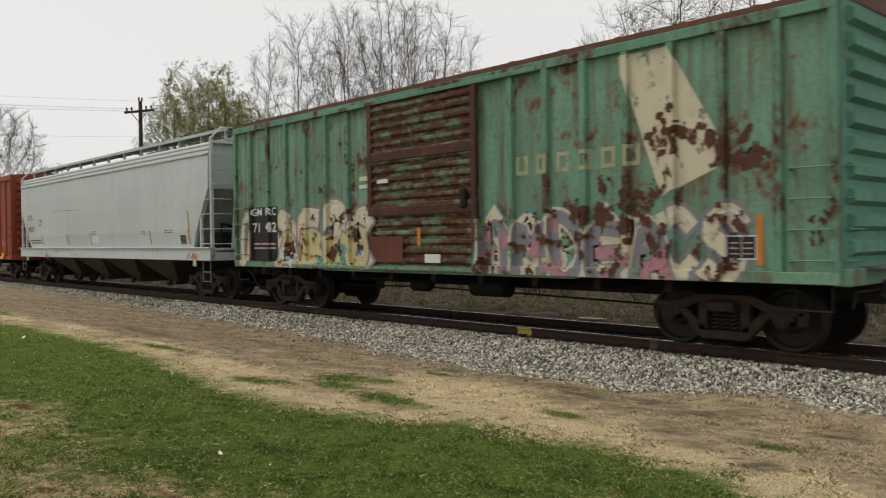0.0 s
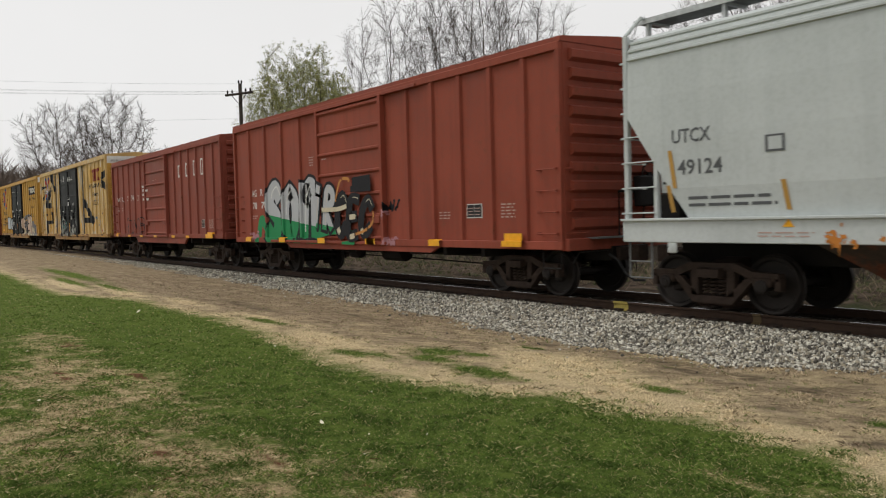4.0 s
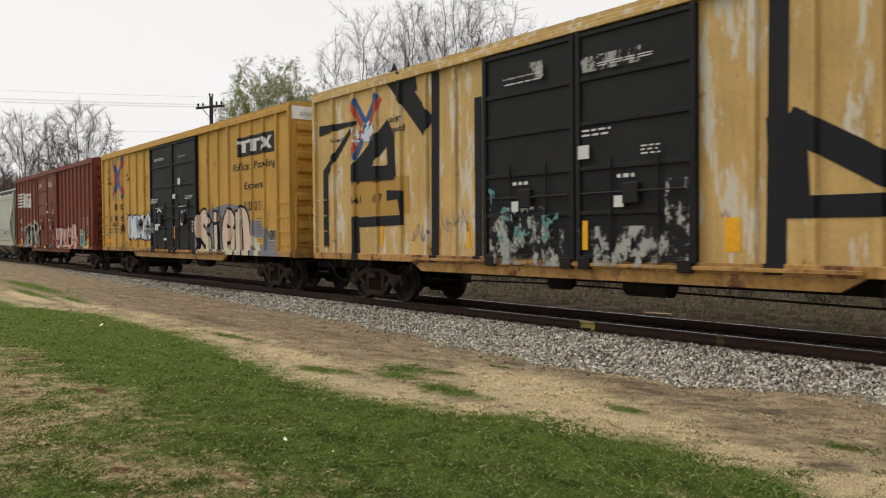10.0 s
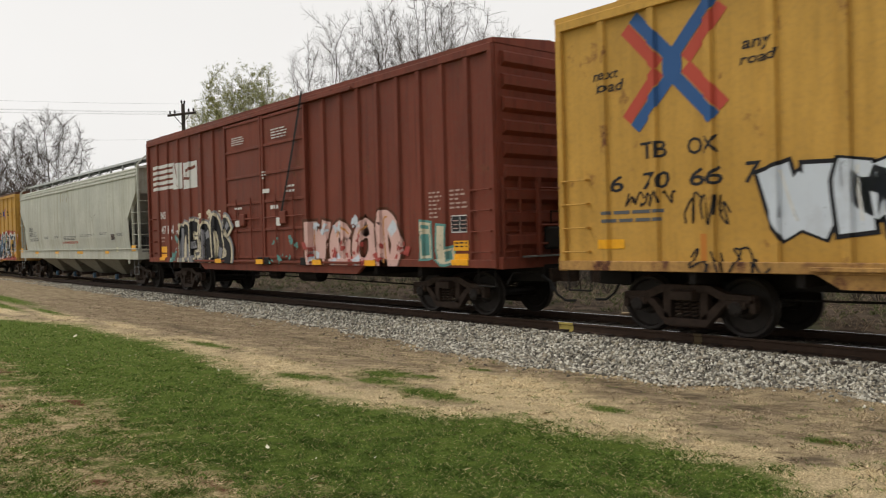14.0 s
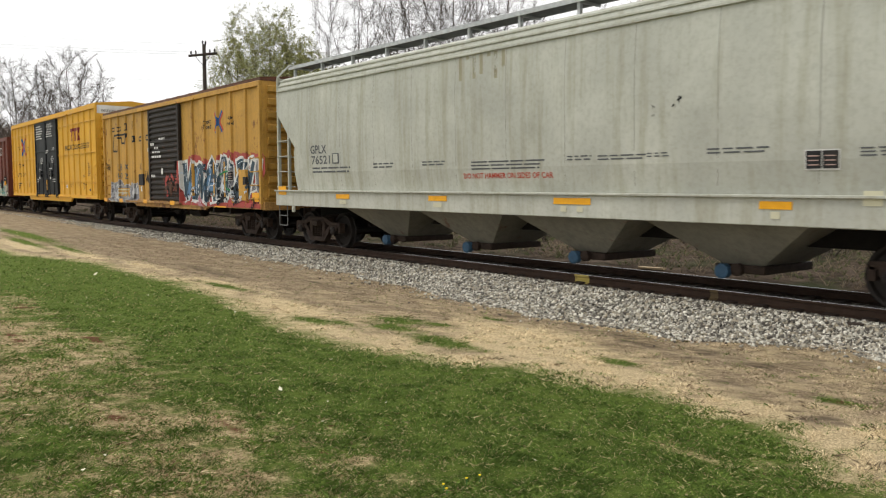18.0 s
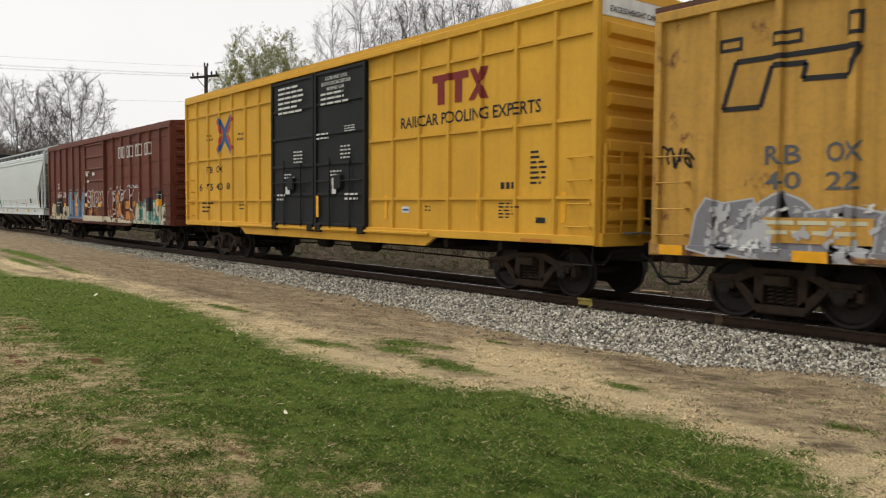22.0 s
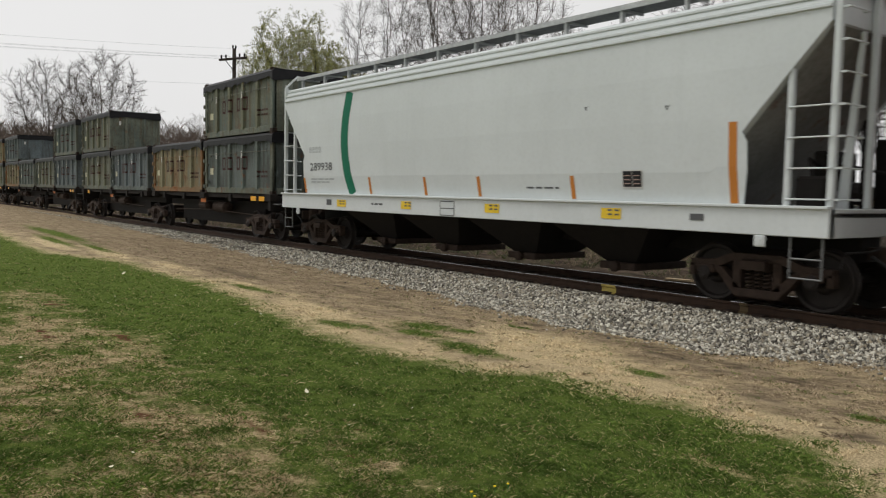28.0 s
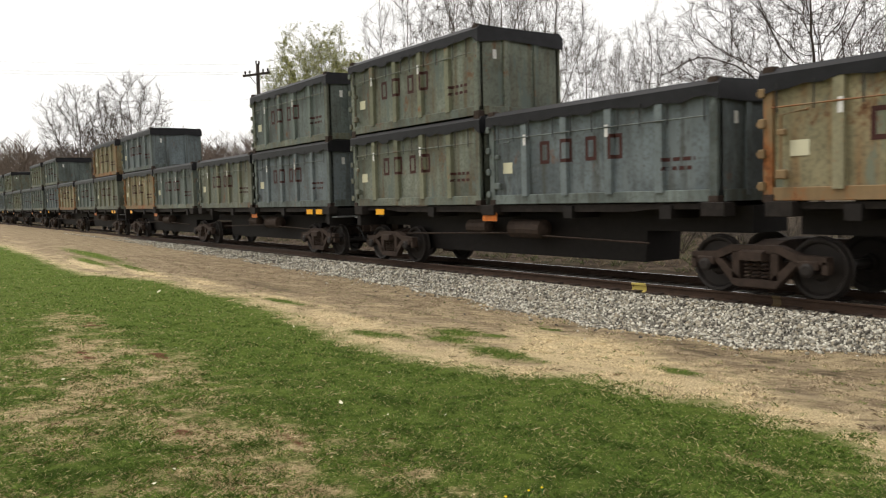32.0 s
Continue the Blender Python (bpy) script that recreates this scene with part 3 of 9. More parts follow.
def throwup(side, glyphs, x0, x1, z0, z1, fill, edge, width=0.30, rim=0.09, backing=None, halo=0.3, split=None, shine=None, seed=1, lean=0.0, label="sprayed graffiti piece of swollen letters", off=0.005, hollow=False, second=None):
    """Graffiti: overlapping thick letters with rim, fill and shine."""
    rng = random.Random(seed)
    n = len(glyphs)
    cw, h = (x1 - x0) / n, z1 - z0
    bb, be, bf, bs, b2 = (bmesh.new() for _ in range(5))
    for i, g in enumerate(glyphs):
        sx, sz, dz = cw * rng.uniform(0.92, 1.08), h * rng.uniform(0.86, 1.0), rng.uniform(0, 0.10) * h
        ox = x0 + i * cw - 0.02 * cw
        tilt = rng.uniform(-0.08, 0.08) + lean
        w = width * min(cw, 1.4) * rng.uniform(0.9, 1.15)
        for line in GLYPHS[g]:
            pts = [(ox + w * 0.3 + (p[0] * (sx - w * 0.6)) + tilt * (p[1] - 0.5) * h, z0 + dz + w * 0.4 + p[1] * (sz - w * 0.8 - dz)) for p in line]
            if len(pts) > 2:
                pts = curve_through(pts, 4)
            ribbon(be, pts, w + 2 * rim, 0.0016 * i, rim + w * 0.2)
            if hollow:
                continue
            ribbon(bf, pts, w, 0.0016 * i + 0.0008, w * 0.2)
            if backing:
                ribbon(bb, pts, w + 2 * halo, 0.0003 * i, halo)
            if shine:
                off_ = [(a + w * 0.18, b + w * 0.12) for a, b in pts]
                ribbon(bs, off_[: max(2, len(off_) // 3)], w * 0.09, 0.0016 * i + 0.0012)
            if second:
                k = rng.randrange(0, max(1, len(pts) - 2))
                ribbon(b2, pts[k:k + 3], w * 0.7, 0.0016 * i + 0.0010)
    top = None
    if backing:
        top = side.lay(bb, backing, "graffiti", off, label)
        off += 0.005
    else:
        bb.free()
    e = side.lay(be, edge, "graffiti_outline" if top else "graffiti", off, "" if top else label, top)
    top = top or e
    if hollow:
        for b in (bf, bs, b2):
            b.free()
        return top
    if split:
        low = bf.copy()
        bmesh.ops.bisect_plane(low, geom=low.verts[:] + low.edges[:] + low.faces[:], plane_co=((x0 + x1) / 2, 0, split[0]), plane_no=(0.12, 0, 1), clear_outer=True)
        bmesh.ops.bisect_plane(bf, geom=bf.verts[:] + bf.edges[:] + bf.faces[:], plane_co=((x0 + x1) / 2, 0, split[0]), plane_no=(0.12, 0, 1), clear_inner=True)
        side.lay(low, split[1], "graffiti_fill", off, parent=top)
    side.lay(bf, fill, "graffiti_fill", off, parent=top)
    for b, mat, nm in ((bs, shine, "graffiti_highlight"), (b2, second, "graffiti_fade")):
        if mat:
            tagged(side.lay(b, mat, nm, off, parent=top), kind="stuff")
        else:
            b.free()
    return top


def tag_scrawl(side, x0, x1, z0, z1, mat, seed, w=0.035, n=9):
    """A quick looping tag in thin paint."""
    rng = random.Random(seed)
    bm = bmesh.new()
    x = x0
    for k in range(3):
        pts = []
        for i in range(n):
            pts.append((x0 + (x1 - x0) * min(1, max(0, (k + i / n + rng.uniform(-0.25, 0.25)) / 3)), z0 + (z1 - z0) * rng.random()))
        ribbon(bm, curve_through(pts, 4), w, 0.001 * k)
    return side.lay(bm, mat, "graffiti", 0.006, "thin scrawled spray-paint tag")


def placard(side, x0, x1, z0, z1, off=0.01):
    """A black consolidated stencil with white frame and bars."""
    bm = rect(bmesh.new(), x0, x1, z0, z1)
    ob = side.lay(bm, M_WHITE, "stencil_panel", off)
    w, h = x1 - x0, z1 - z0
    for a, b in ((0.04, 0.485), (0.515, 0.96)):
        field = side.lay(rect(bmesh.new(), x0 + a * w, x0 + b * w, z0 + 0.07 * h, z1 - 0.06 * h), M_BLACK, "stencil_field", off + 0.004, parent=ob)
        for k in range(3):
            side.lay(rect(bmesh.new(), x0 + (a + 0.07) * w, x0 + (b - 0.08) * w, z0 + (0.22 + 0.22 * k) * h, z0 + (0.28 + 0.22 * k) * h), M_PALE, "stencil_bar", off + 0.008)


def sign(side, x0, x1, z0, z1, mat, name="label", off=0.01):
    return side.lay(rect(bmesh.new(), x0, x1, z0, z1), mat, name, off)


def tee_logo(side, x0, x1, z0, z1, mat, chev=None, off=0.008):
    """Two T shapes and a crossed pair of bars, as plain shapes."""
    w, h = x1 - x0, z1 - z0
    side.lay(rect(bmesh.new(), x0, x0 + 0.66 * w, z1 - 0.24 * h, z1), mat, "company_mark", off)
    for k in (0.10, 0.42):
        side.lay(rect(bmesh.new(), x0 + k * w, x0 + (k + 0.13) * w, z0, z1 - 0.24 * h), mat, "company_mark", off)
    for pts in ([(0.68, 1), (0.78, 1), (1, 0), (0.90, 0)], [(1, 1), (0.90, 1), (0.84, 0.56), (0.89, 0.46)], [(0.66, 0), (0.76, 0), (0.86, 0.38), (0.81, 0.49)]):
        side.lay(flat(bmesh.new(), [(x0 + p * w, z0 + q * h) for p, q in pts]), chev or mat, "company_mark", off + 0.004)


def smear(side, x0, x1, z0, z1, n, mat, seed, name="paint_patch", size=(0.12, 0.4), off=0.005, label="", drip=0.5):
    """Ragged flakes in loose clusters, some with a run below them."""
    rng = random.Random(seed)
    bm = bmesh.new()
    k = 0
    for i in range(n):
        a = rng.uniform(*size)
        cx, cz = rng.uniform(x0, x1), rng.uniform(z0, z1)
        for j in range(rng.randint(5, 9)):
            r = a * rng.uniform(0.12, 0.55)
            px, pz = cx + rng.gauss(0, a * 0.55), cz + rng.gauss(0, a * 0.5)
            flat(bm, blob(rng, px, pz, r * rng.uniform(0.5, 1.2), r * rng.uniform(0.4, 1.3), rng.randint(11, 15), 0.3, rng.uniform(-0.5, 0.5)), 0.00012 * k)
            k += 1
        if rng.random() < drip:
            w = a * rng.uniform(0.08, 0.25)
            flat(bm, [(cx - w, cz), (cx + w, cz), (cx + w * 0.4, cz - a * rng.uniform(0.8, 2.2)), (cx - w * 0.3, cz - a * rng.uniform(0.8, 1.8))], 0.00012 * k)
            k += 1
    return tagged(side.lay(bm, mat, name, off, label), kind="stuff")


def hand_wheel(bm, x, y, z, r=0.27):
    """A brake wheel's rim with three spokes."""
    tube(bm, [(x, y + r * math.cos(a), z + r * math.sin(a)) for a in (2 * math.pi * i / 18 for i in range(19))], 0.016, 5, cap=False)
    for i in range(3):
        a = 2.1 * i + 0.5
        tube(bm, [(x - 0.02, y, z), (x, y + r * math.cos(a), z + r * math.sin(a))], 0.012, 4)
    return bm


# ---- boxcars ----


def boxcar(name, label, front, rear, eave, low, body, roofm, endm, door, doorm, posts_f, posts_r, post=(0.05, 0.06), door_style="plug", end_ribs=9, sill=0.84, white_end=None, truck_in=1.85, sillm=None, postm=None, rows_h=(), lad=None, cage=False, chordm=None, railm=None, rail_d=0.045):
    mid, half = (front + rear) / 2, (front - rear) / 2
    d0, d1 = door[0] - mid, door[1] - mid
    W = 1.55
    car = thing(name, label, "boxcar", "freight train")
    lad = lad or body
    part("body", one(-half, half, -W, W, low, eave - 0.10, bevel=0.015), body, car)
    # roof: low ridge with raised seams
    bm = prism(bmesh.new(), [(-W - 0.05, eave - 0.12), (-W - 0.05, eave - 0.03), (0, eave + 0.12), (W + 0.05, eave - 0.03), (W + 0.05, eave - 0.12)], -half - 0.02, half + 0.02, "x")
    for i in range(1, 14):
        x = -half + 2 * half * i / 14
        prism(bm, [(-W - 0.02, eave - 0.05), (0, eave + 0.115), (W + 0.02, eave - 0.05), (W, eave), (0, eave + 0.16), (-W, eave)], x - 0.04, x + 0.04, "x")
    part("roof", bm, roofm, car)
    # posts
    hw, dp = post
    me = done(prism(bmesh.new(), [(-hw - 0.025, 0), (-hw, -dp), (hw, -dp), (hw + 0.025, 0)], low + 0.12, eave - 0.26, "z"), postm or body, "side_post")
    px = [d1 + (half - d1) * (i + 0.0) / posts_f for i in range(1, posts_f)] + [-half + (d0 + half) * i / posts_r for i in range(1, posts_r)]
    for x in px:
        put("side_post", me, car, pose(x, -W, 0))
        put("side_post", me, car, pose(x, W, 0, 0, 0, 180))
    side = Side(car, mid, W, px, hw, dp)
    side.bulge(d0, d1, 0.137)
    side.floor, side.sill = low - 0.02, low + 0.134
    # top chord, sill, corner posts
    for s in (-1, 1):
        a, b = sorted((s * (W - 0.01), s * (W + 0.075)))
        part("top_chord", one(-half, half, a, b, eave - 0.27, eave - 0.12, bevel=0.01), chordm or roofm, car)
        part("side_sill", one(-half, half, a, b, low - 0.03, low + 0.13, bevel=0.01), sillm or body, car)
        bm = prism(bmesh.new(), [(-half + 2 * truck_in + 0.2, low - 0.02), (half - 2 * truck_in - 0.2, low - 0.02), (half - 2 * truck_in - 0.55, sill), (-half + 2 * truck_in + 0.55, sill)], *sorted((s * (W - 0.03), s * (W + 0.05))))
        part("fishbelly_sill", bm, sillm or body, car)
        for e in (-1, 1):
            part("corner_post", one(*sorted((e * half, e * (half - 0.12))), a, b, low + 0.12, eave - 0.26, bevel=0.01), postm or body, car)
    for z in rows_h:
        me = done(one(0, 1, -W - rail_d, -W, z - 0.03, z + 0.03), body, "side_rail")
        runs = [(-half, d0), (d1, half)]
        for a, b in runs:
            n = posts_r if a < d0 else posts_f
            for i in range(n):
                x0, x1 = a + (b - a) * i / n + hw + 0.02, a + (b - a) * (i + 1) / n - hw - 0.02
                ob = put("side_rail", me, car, Matrix.LocRotScale((x0, 0, 0), None, (x1 - x0, 1, 1)))
    # ends with pressed ribs
    for e in (-1, 1):
        ztop = eave - (0.55 if white_end else 0.2)
        step = (ztop - low - 0.25) / end_ribs
        me = done(prism(bmesh.new(), [(0, -step * 0.44), (0.105, -step * 0.24), (0.11, step * 0.16), (0, step * 0.30)], -W + 0.16, W - 0.16), endm, "end_rib")
        for i in range(end_ribs):
            put("end_rib", me, car, pose(e * half, 0, low + 0.3 + step * (i + 0.5), 0, 0, 0 if e > 0 else 180))
        part("end_panel", one(*sorted((e * half, e * (half + 0.012))), -W + 0.02, W - 0.02, low + 0.12, eave - 0.14), endm, car)
        if white_end:
            part("excess_height_panel", one(*sorted((e * half, e * (half + 0.03))), -W + 0.02, W - 0.02, eave - 0.50, eave - 0.13, bevel=0.008), white_end, car, "white upper end panel")
        part("end_sill", one(*sorted((e * (half - 0.1), e * (half + 0.10))), -W, W, low - 0.05, low + 0.18, bevel=0.015), sillm or body, car)
        part("buffer_beam", one(*sorted((e * (half - 0.6), e * (half + 0.12))), -0.42, 0.42, 0.72, low, bevel=0.015), M_STEEL, car)
        end_gear(car, e * half, 0 if e > 0 else 180, 0.45)
        part("brake_gear", one(*sorted((e * (half + 0.08), e * (half + 0.24))), 0.25, 0.72, low + 0.75, low + 1.35, bevel=0.03), M_STEEL, car)
        part("brake_rod", tube(bmesh.new(), [(e * (half + 0.14), 0.5, low + 0.8), (e * (half + 0.16), 0.45, low - 0.1)], 0.02, 6), M_STEEL, car)
        part("end_handrail", tube(bmesh.new(), [(e * (half + 0.12), -0.2, low + 0.2), (e * (half + 0.12), -0.2, low + 1.05), (e * (half + 0.12), 1.2, low + 1.05)], 0.018, 6), M_STEEL, car)
        if cage:
            for z in (0.42, 0.78, 1.5):
                part("end_handrail", tube(bmesh.new(), [(e * (half + 0.18), -0.55, low + z), (e * (half + 0.18), 1.3, low + z)], 0.024, 5), endm, car)
            for y in (-0.55, 0.12, 0.95):
                part("end_post", one(*sorted((e * (half + 0.08), e * (half + 0.16))), y - 0.05, y + 0.05, low + 0.1, low + 1.7, bevel=0.01), endm, car)
            part("valve_box", one(*sorted((e * (half + 0.08), e * (half + 0.22))), -0.40, -0.02, low + 0.3, low + 0.75, bevel=0.04), M_STEEL, car)
        # crossover platform
        part("crossover_step", one(*sorted((e * half, e * (half + 0.28))), -1.0, 1.0, low + 0.16, low + 0.19), M_GRATE, car)
        zs = [low + 0.28 + 0.40 * i for i in range(4)]
        ladder(car, *(sorted((e * (half - 0.62), e * (half - 0.10)))), zs, -W - 0.115, lad)
        end_ladder(car, e * half, e, -W + 0.08, -W + 0.52, zs, lad, (low + 0.1, low + 1.7) if cage else None)
        bm = bmesh.new()
        for x in (half - 0.6, half - 0.12):
            tube(bm, [(e * x, -W + 0.02, low), (e * x, -W + 0.02, low - 0.38)], 0.014, 5)
        tube(bm, [(e * (half - 0.6), -W + 0.02, low - 0.38), (e * (half - 0.12), -W + 0.02, low - 0.38)], 0.016, 5)
        part("stirrup_step", bm, M_STEEL, car)
    # hand brake on the far end of each car
    wheel = hand_wheel(bmesh.new(), half + 0.12, 0.75, low + 1.35)
    box(wheel, half, half + 0.1, 0.70, 0.80, low + 1.2, low + 1.5)
    box(wheel, half + 0.1, half + 0.12, 0.5, 1.0, low + 1.33, low + 1.37)
    part("hand_brake", wheel, M_STEEL, car)
    # door
    for s in (-1, 1):
        y = s * W
        def yy(a, b):
            return sorted((y + s * a, y + s * b))
        zb, zt = low + 0.10, eave - 0.30
        halves = [(d0, d1)] if door_style in ("plug", "slide", "ribbed") else [(d0, (d0 + d1) / 2 - 0.01), ((d0 + d1) / 2 + 0.01, d1)]
        for a, b in halves:
            dr = part("door", one(a + 0.02, b - 0.02, *yy(0.0, 0.075), zb, zt, bevel=0.01), doorm, car)
            if door_style == "double":
                for q in (a + 0.06, b - 0.06):
                    part("door_stile", one(q - 0.05, q + 0.05, *yy(0.07, 0.125), zb, zt, bevel=0.008), doorm, dr)
                for k in range(6):
                    z = zb + (zt - zb) * (0.015 + 0.97 * k / 5)
                    part("door_rib", one(a + 0.1, b - 0.1, *yy(0.07, 0.11), z - 0.035, z + 0.035, bevel=0.006), doorm, dr)
                bm = bmesh.new()
                for q in (a + (b - a) * 0.33, a + (b - a) * 0.72):
                    tube(bm, [(q, y + s * 0.13, zb - 0.02), (q, y + s * 0.13, zb + 1.75)], 0.02, 6)
                tube(bm, [(a + 0.15, y + s * 0.13, zb + 1.15), (b - 0.15, y + s * 0.13, zb + 1.15)], 0.02, 6)
                part("locking_bar", bm, doorm, dr)
                part("lock_box", one((a + b) / 2 - 0.16, (a + b) / 2 + 0.16, *yy(0.07, 0.17), zb + 0.95, zb + 1.3, bevel=0.02), doorm, dr)
                for q in (a + 0.2, b - 0.2):
                    part("door_roller", one(q - 0.14, q + 0.14, *yy(0.05, 0.15), zb - 0.14, zb + 0.06, bevel=0.015), M_STEEL, dr)
            elif door_style == "plug":
                for k in range(7):
                    z = zb + (zt - zb) * (0.02 + 0.96 * k / 6)
                    part("door_rib", prism(bmesh.new(), [(y + s * 0.07, z - 0.07), (y + s * 0.13, z - 0.02), (y + s * 0.13, z + 0.02), (y + s * 0.07, z + 0.05)], a + 0.05, b - 0.05, "x"), doorm, dr)
                part("lock_box", one(b - 0.45, b - 0.12, *yy(0.07, 0.15), zb + 0.42, zb + 0.62, bevel=0.015), doorm, dr)
                part("lock_box", one(a + 0.1, a + 0.42, *yy(0.07, 0.15), zb + 0.42, zb + 0.62, bevel=0.015), doorm, dr)
                for q in (a + 0.02, b - 0.02):
                    part("door_stile", one(q - 0.06, q + 0.06, *yy(0.0, 0.14), zb - 0.05, zt + 0.05, bevel=0.008), doorm, dr)
            else:
                n = 18
                for k in range(n):
                    z = zb + 0.10 + (zt - zb - 0.2) * k / (n - 1)
                    part("door_rib", prism(bmesh.new(), [(y + s * 0.07, z - 0.075), (y + s * 0.125, z - 0.02), (y + s * 0.125, z + 0.03), (y + s * 0.07, z + 0.06)], a + 0.12, b - 0.12, "x"), doorm, dr)
                for q in (a + 0.05, b - 0.05):
                    part("door_stile", one(q - 0.07, q + 0.07, *yy(0.07, 0.14), zb, zt, bevel=0.01), railm or doorm, dr)
                if door_style == "ribbed":
                    for k in (0.33, 0.67):
                        z = zb + (zt - zb) * k
                        part("door_rail", one(a, b, *yy(0.07, 0.15), z - 0.09, z + 0.09, bevel=0.01), railm or doorm, dr)
                part("door_lock", one(b - 0.35, b - 0.2, *yy(0.12, 0.2), zb + 1.1, zb + 1.45, bevel=0.02), M_STEEL, dr)
        span = d1 - d0
        if door_style != "double":
            part("door_track", one(d0 - span * 0.95, d1 + 0.1, *yy(0.02, 0.14), zb - 0.10, zb - 0.03, bevel=0.008), sillm or body, car)
        else:
            part("door_track", one(d0 - span * 0.5, d1 + span * 0.5, *yy(0.02, 0.13), zb - 0.09, zb - 0.03, bevel=0.008), sillm or body, car)
        part("door_header", one(d0 - span * 0.45, d1 + span * 0.45, *yy(0.02, 0.12), zt + 0.02, zt + 0.10, bevel=0.008), chordm or roofm, car)
    underframe(car, half, low, truck_in)
    return car, side


def underframe(car, half, low, truck_in):
    part("center_sill", one(-half + 0.3, half - 0.3, -0.32, 0.32, 0.70, low + 0.02), M_STEEL, car)
    me = done(one(-0.06, 0.06, -1.48, 1.48, low - 0.22, low), M_STEEL, "crossbearer")
    for i in range(9):
        put("crossbearer", me, car, pose(-half + 2.5 + (2 * half - 5) * i / 8, 0, 0))
    bm = lathe(bmesh.new(), [(0.05, -0.5), (0.19, -0.45), (0.19, 0.45), (0.05, 0.5)], 14, "x", (0.9, -0.75, 0.72))
    part("air_reservoir", bm, M_STEEL, car)
    bm = lathe(bmesh.new(), [(0.08, -0.3), (0.15, -0.25), (0.15, 0.2), (0.08, 0.3)], 12, "x", (-1.2, -0.7, 0.70))
    tube(bm, [(-half + 2.4, -0.5, 0.56), (-1.5, -0.55, 0.64), (1.8, -0.5, 0.60), (half - 2.4, -0.45, 0.52)], 0.018, 5)
    part("brake_rigging", bm, M_STEEL, car)
    for e in (-1, 1):
        truck(car, e * (half - truck_in))


# ---- covered hoppers ----


def hopper(name, label, front, rear, body, sillm, roofm, bays=4, slope=(1.45, 3.15), sill=(1.14, 1.50), truck_in=1.35, top=4.47, baym=None, postm=None, wing=None):
    mid, half = (front + rear) / 2, (front - rear) / 2
    car = thing(name, label, "covered hopper", "freight train")
    lb = half - 0.12
    zs = sill[1]
    shape = [(1.50, zs - 0.02), (1.57, zs + 0.5), (1.60, zs + 1.3), (1.60, zs + 2.0), (1.57, top - 0.25), (1.50, top - 0.04), (1.40, top + 0.05), (1.1, top + 0.14), (0.6, top + 0.20), (0.0, top + 0.22)]
    ring = [(-y, z) for y, z in shape] + [(y, z) for y, z in shape[-2::-1]]
    bm = prism(bmesh.new(), ring, -lb, lb, "x")
    for e in (-1, 1):
        no = Vector((e * (slope[1] - zs), 0, -slope[0])).normalized()
        res = bmesh.ops.bisect_plane(bm, geom=bm.verts[:] + bm.edges[:] + bm.faces[:], plane_co=(e * lb, 0, slope[1]), plane_no=no, clear_outer=True)
        cut = [g for g in res["geom_cut"] if isinstance(g, bmesh.types.BMEdge)]
        bmesh.ops.contextual_create(bm, geom=cut)
    me_body = done(bm, body, "body")
    put("body", me_body, car)
    def curve(z):
        return float(np.interp(z, [p[1] for p in shape], [p[0] for p in shape]))
    side = Side(car, mid, 1.6, curve=curve)
    sill_side = Side(car, mid, 1.62)
    # roof edge mouldings
    for s in (-1, 1):
        for k, z in enumerate((top - 0.30, top - 0.16, top - 0.03)):
            part("roof_moulding", one(-lb, lb, *sorted((s * (curve(z) - 0.01), s * (curve(z) + 0.035))), z - 0.025, z + 0.025, bevel=0.008), roofm if k == 2 else body, car)
        part("side_sill", one(-half, half, *sorted((s * 1.45, s * 1.62)), *sill, bevel=0.012), sillm, car)
        part("sill_flange", one(-half, half, *sorted((s * 1.45, s * 1.67)), sill[1] - 0.01, sill[1] + 0.03, bevel=0.006), sillm, car)
        # walkway over the roof with brackets
        wy = s * 0.78
        part("running_board", one(-lb - 0.25, lb + 0.25, wy - 0.30, wy + 0.30, top + 0.40, top + 0.44), M_GRATE, car)
        part("running_board_edge", one(-lb - 0.25, lb + 0.25, *sorted((wy + s * 0.30, wy + s * 0.33)), top + 0.36, top + 0.45), postm or M_GALV, car)
        me = done(box(box(bmesh.new(), -0.03, 0.03, -0.30, 0.30, 0.36, 0.40), -0.03, 0.03, *sorted((s * 0.2, s * 0.28)), -0.02, 0.38), postm or M_GALV, "board_bracket")
        for i in range(13):
            put("board_bracket", me, car, pose(-lb + 2 * lb * i / 12, wy, top))
    bm = bmesh.new()
    box(bm, -lb + 0.6, lb - 0.6, -0.34, 0.34, top + 0.15, top + 0.33, 0.02)
    part("hatch_trough", bm, roofm, car)
    # bays
    n = bays
    run0, run1 = -half + 2 * truck_in + 0.35, half - 2 * truck_in - 0.35
    w = (run1 - run0) / n
    for i in range(n):
        a, b = run0 + i * w, run0 + (i + 1) * w
        c = (a + b) / 2
        bm = bmesh.new()
        up = [bm.verts.new(p) for p in ((a, -1.42, sill[0] + 0.1), (b, -1.42, sill[0] + 0.1), (b, 1.42, sill[0] + 0.1), (a, 1.42, sill[0] + 0.1))]
        dn = [bm.verts.new(p) for p in ((c - 0.33, -0.62, 0.42), (c + 0.33, -0.62, 0.42), (c + 0.33, 0.62, 0.42), (c - 0.33, 0.62, 0.42))]
        bm.faces.new(dn)
        bm.faces.new(up)
        for k in range(4):
            bm.faces.new((up[k], up[(k + 1) % 4], dn[(k + 1) % 4], dn[k]))
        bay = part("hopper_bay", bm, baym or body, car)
        part("outlet_gate", one(c - 0.42, c + 0.42, -0.75, 0.75, 0.30, 0.43, bevel=0.015), M_RUSTY, bay)
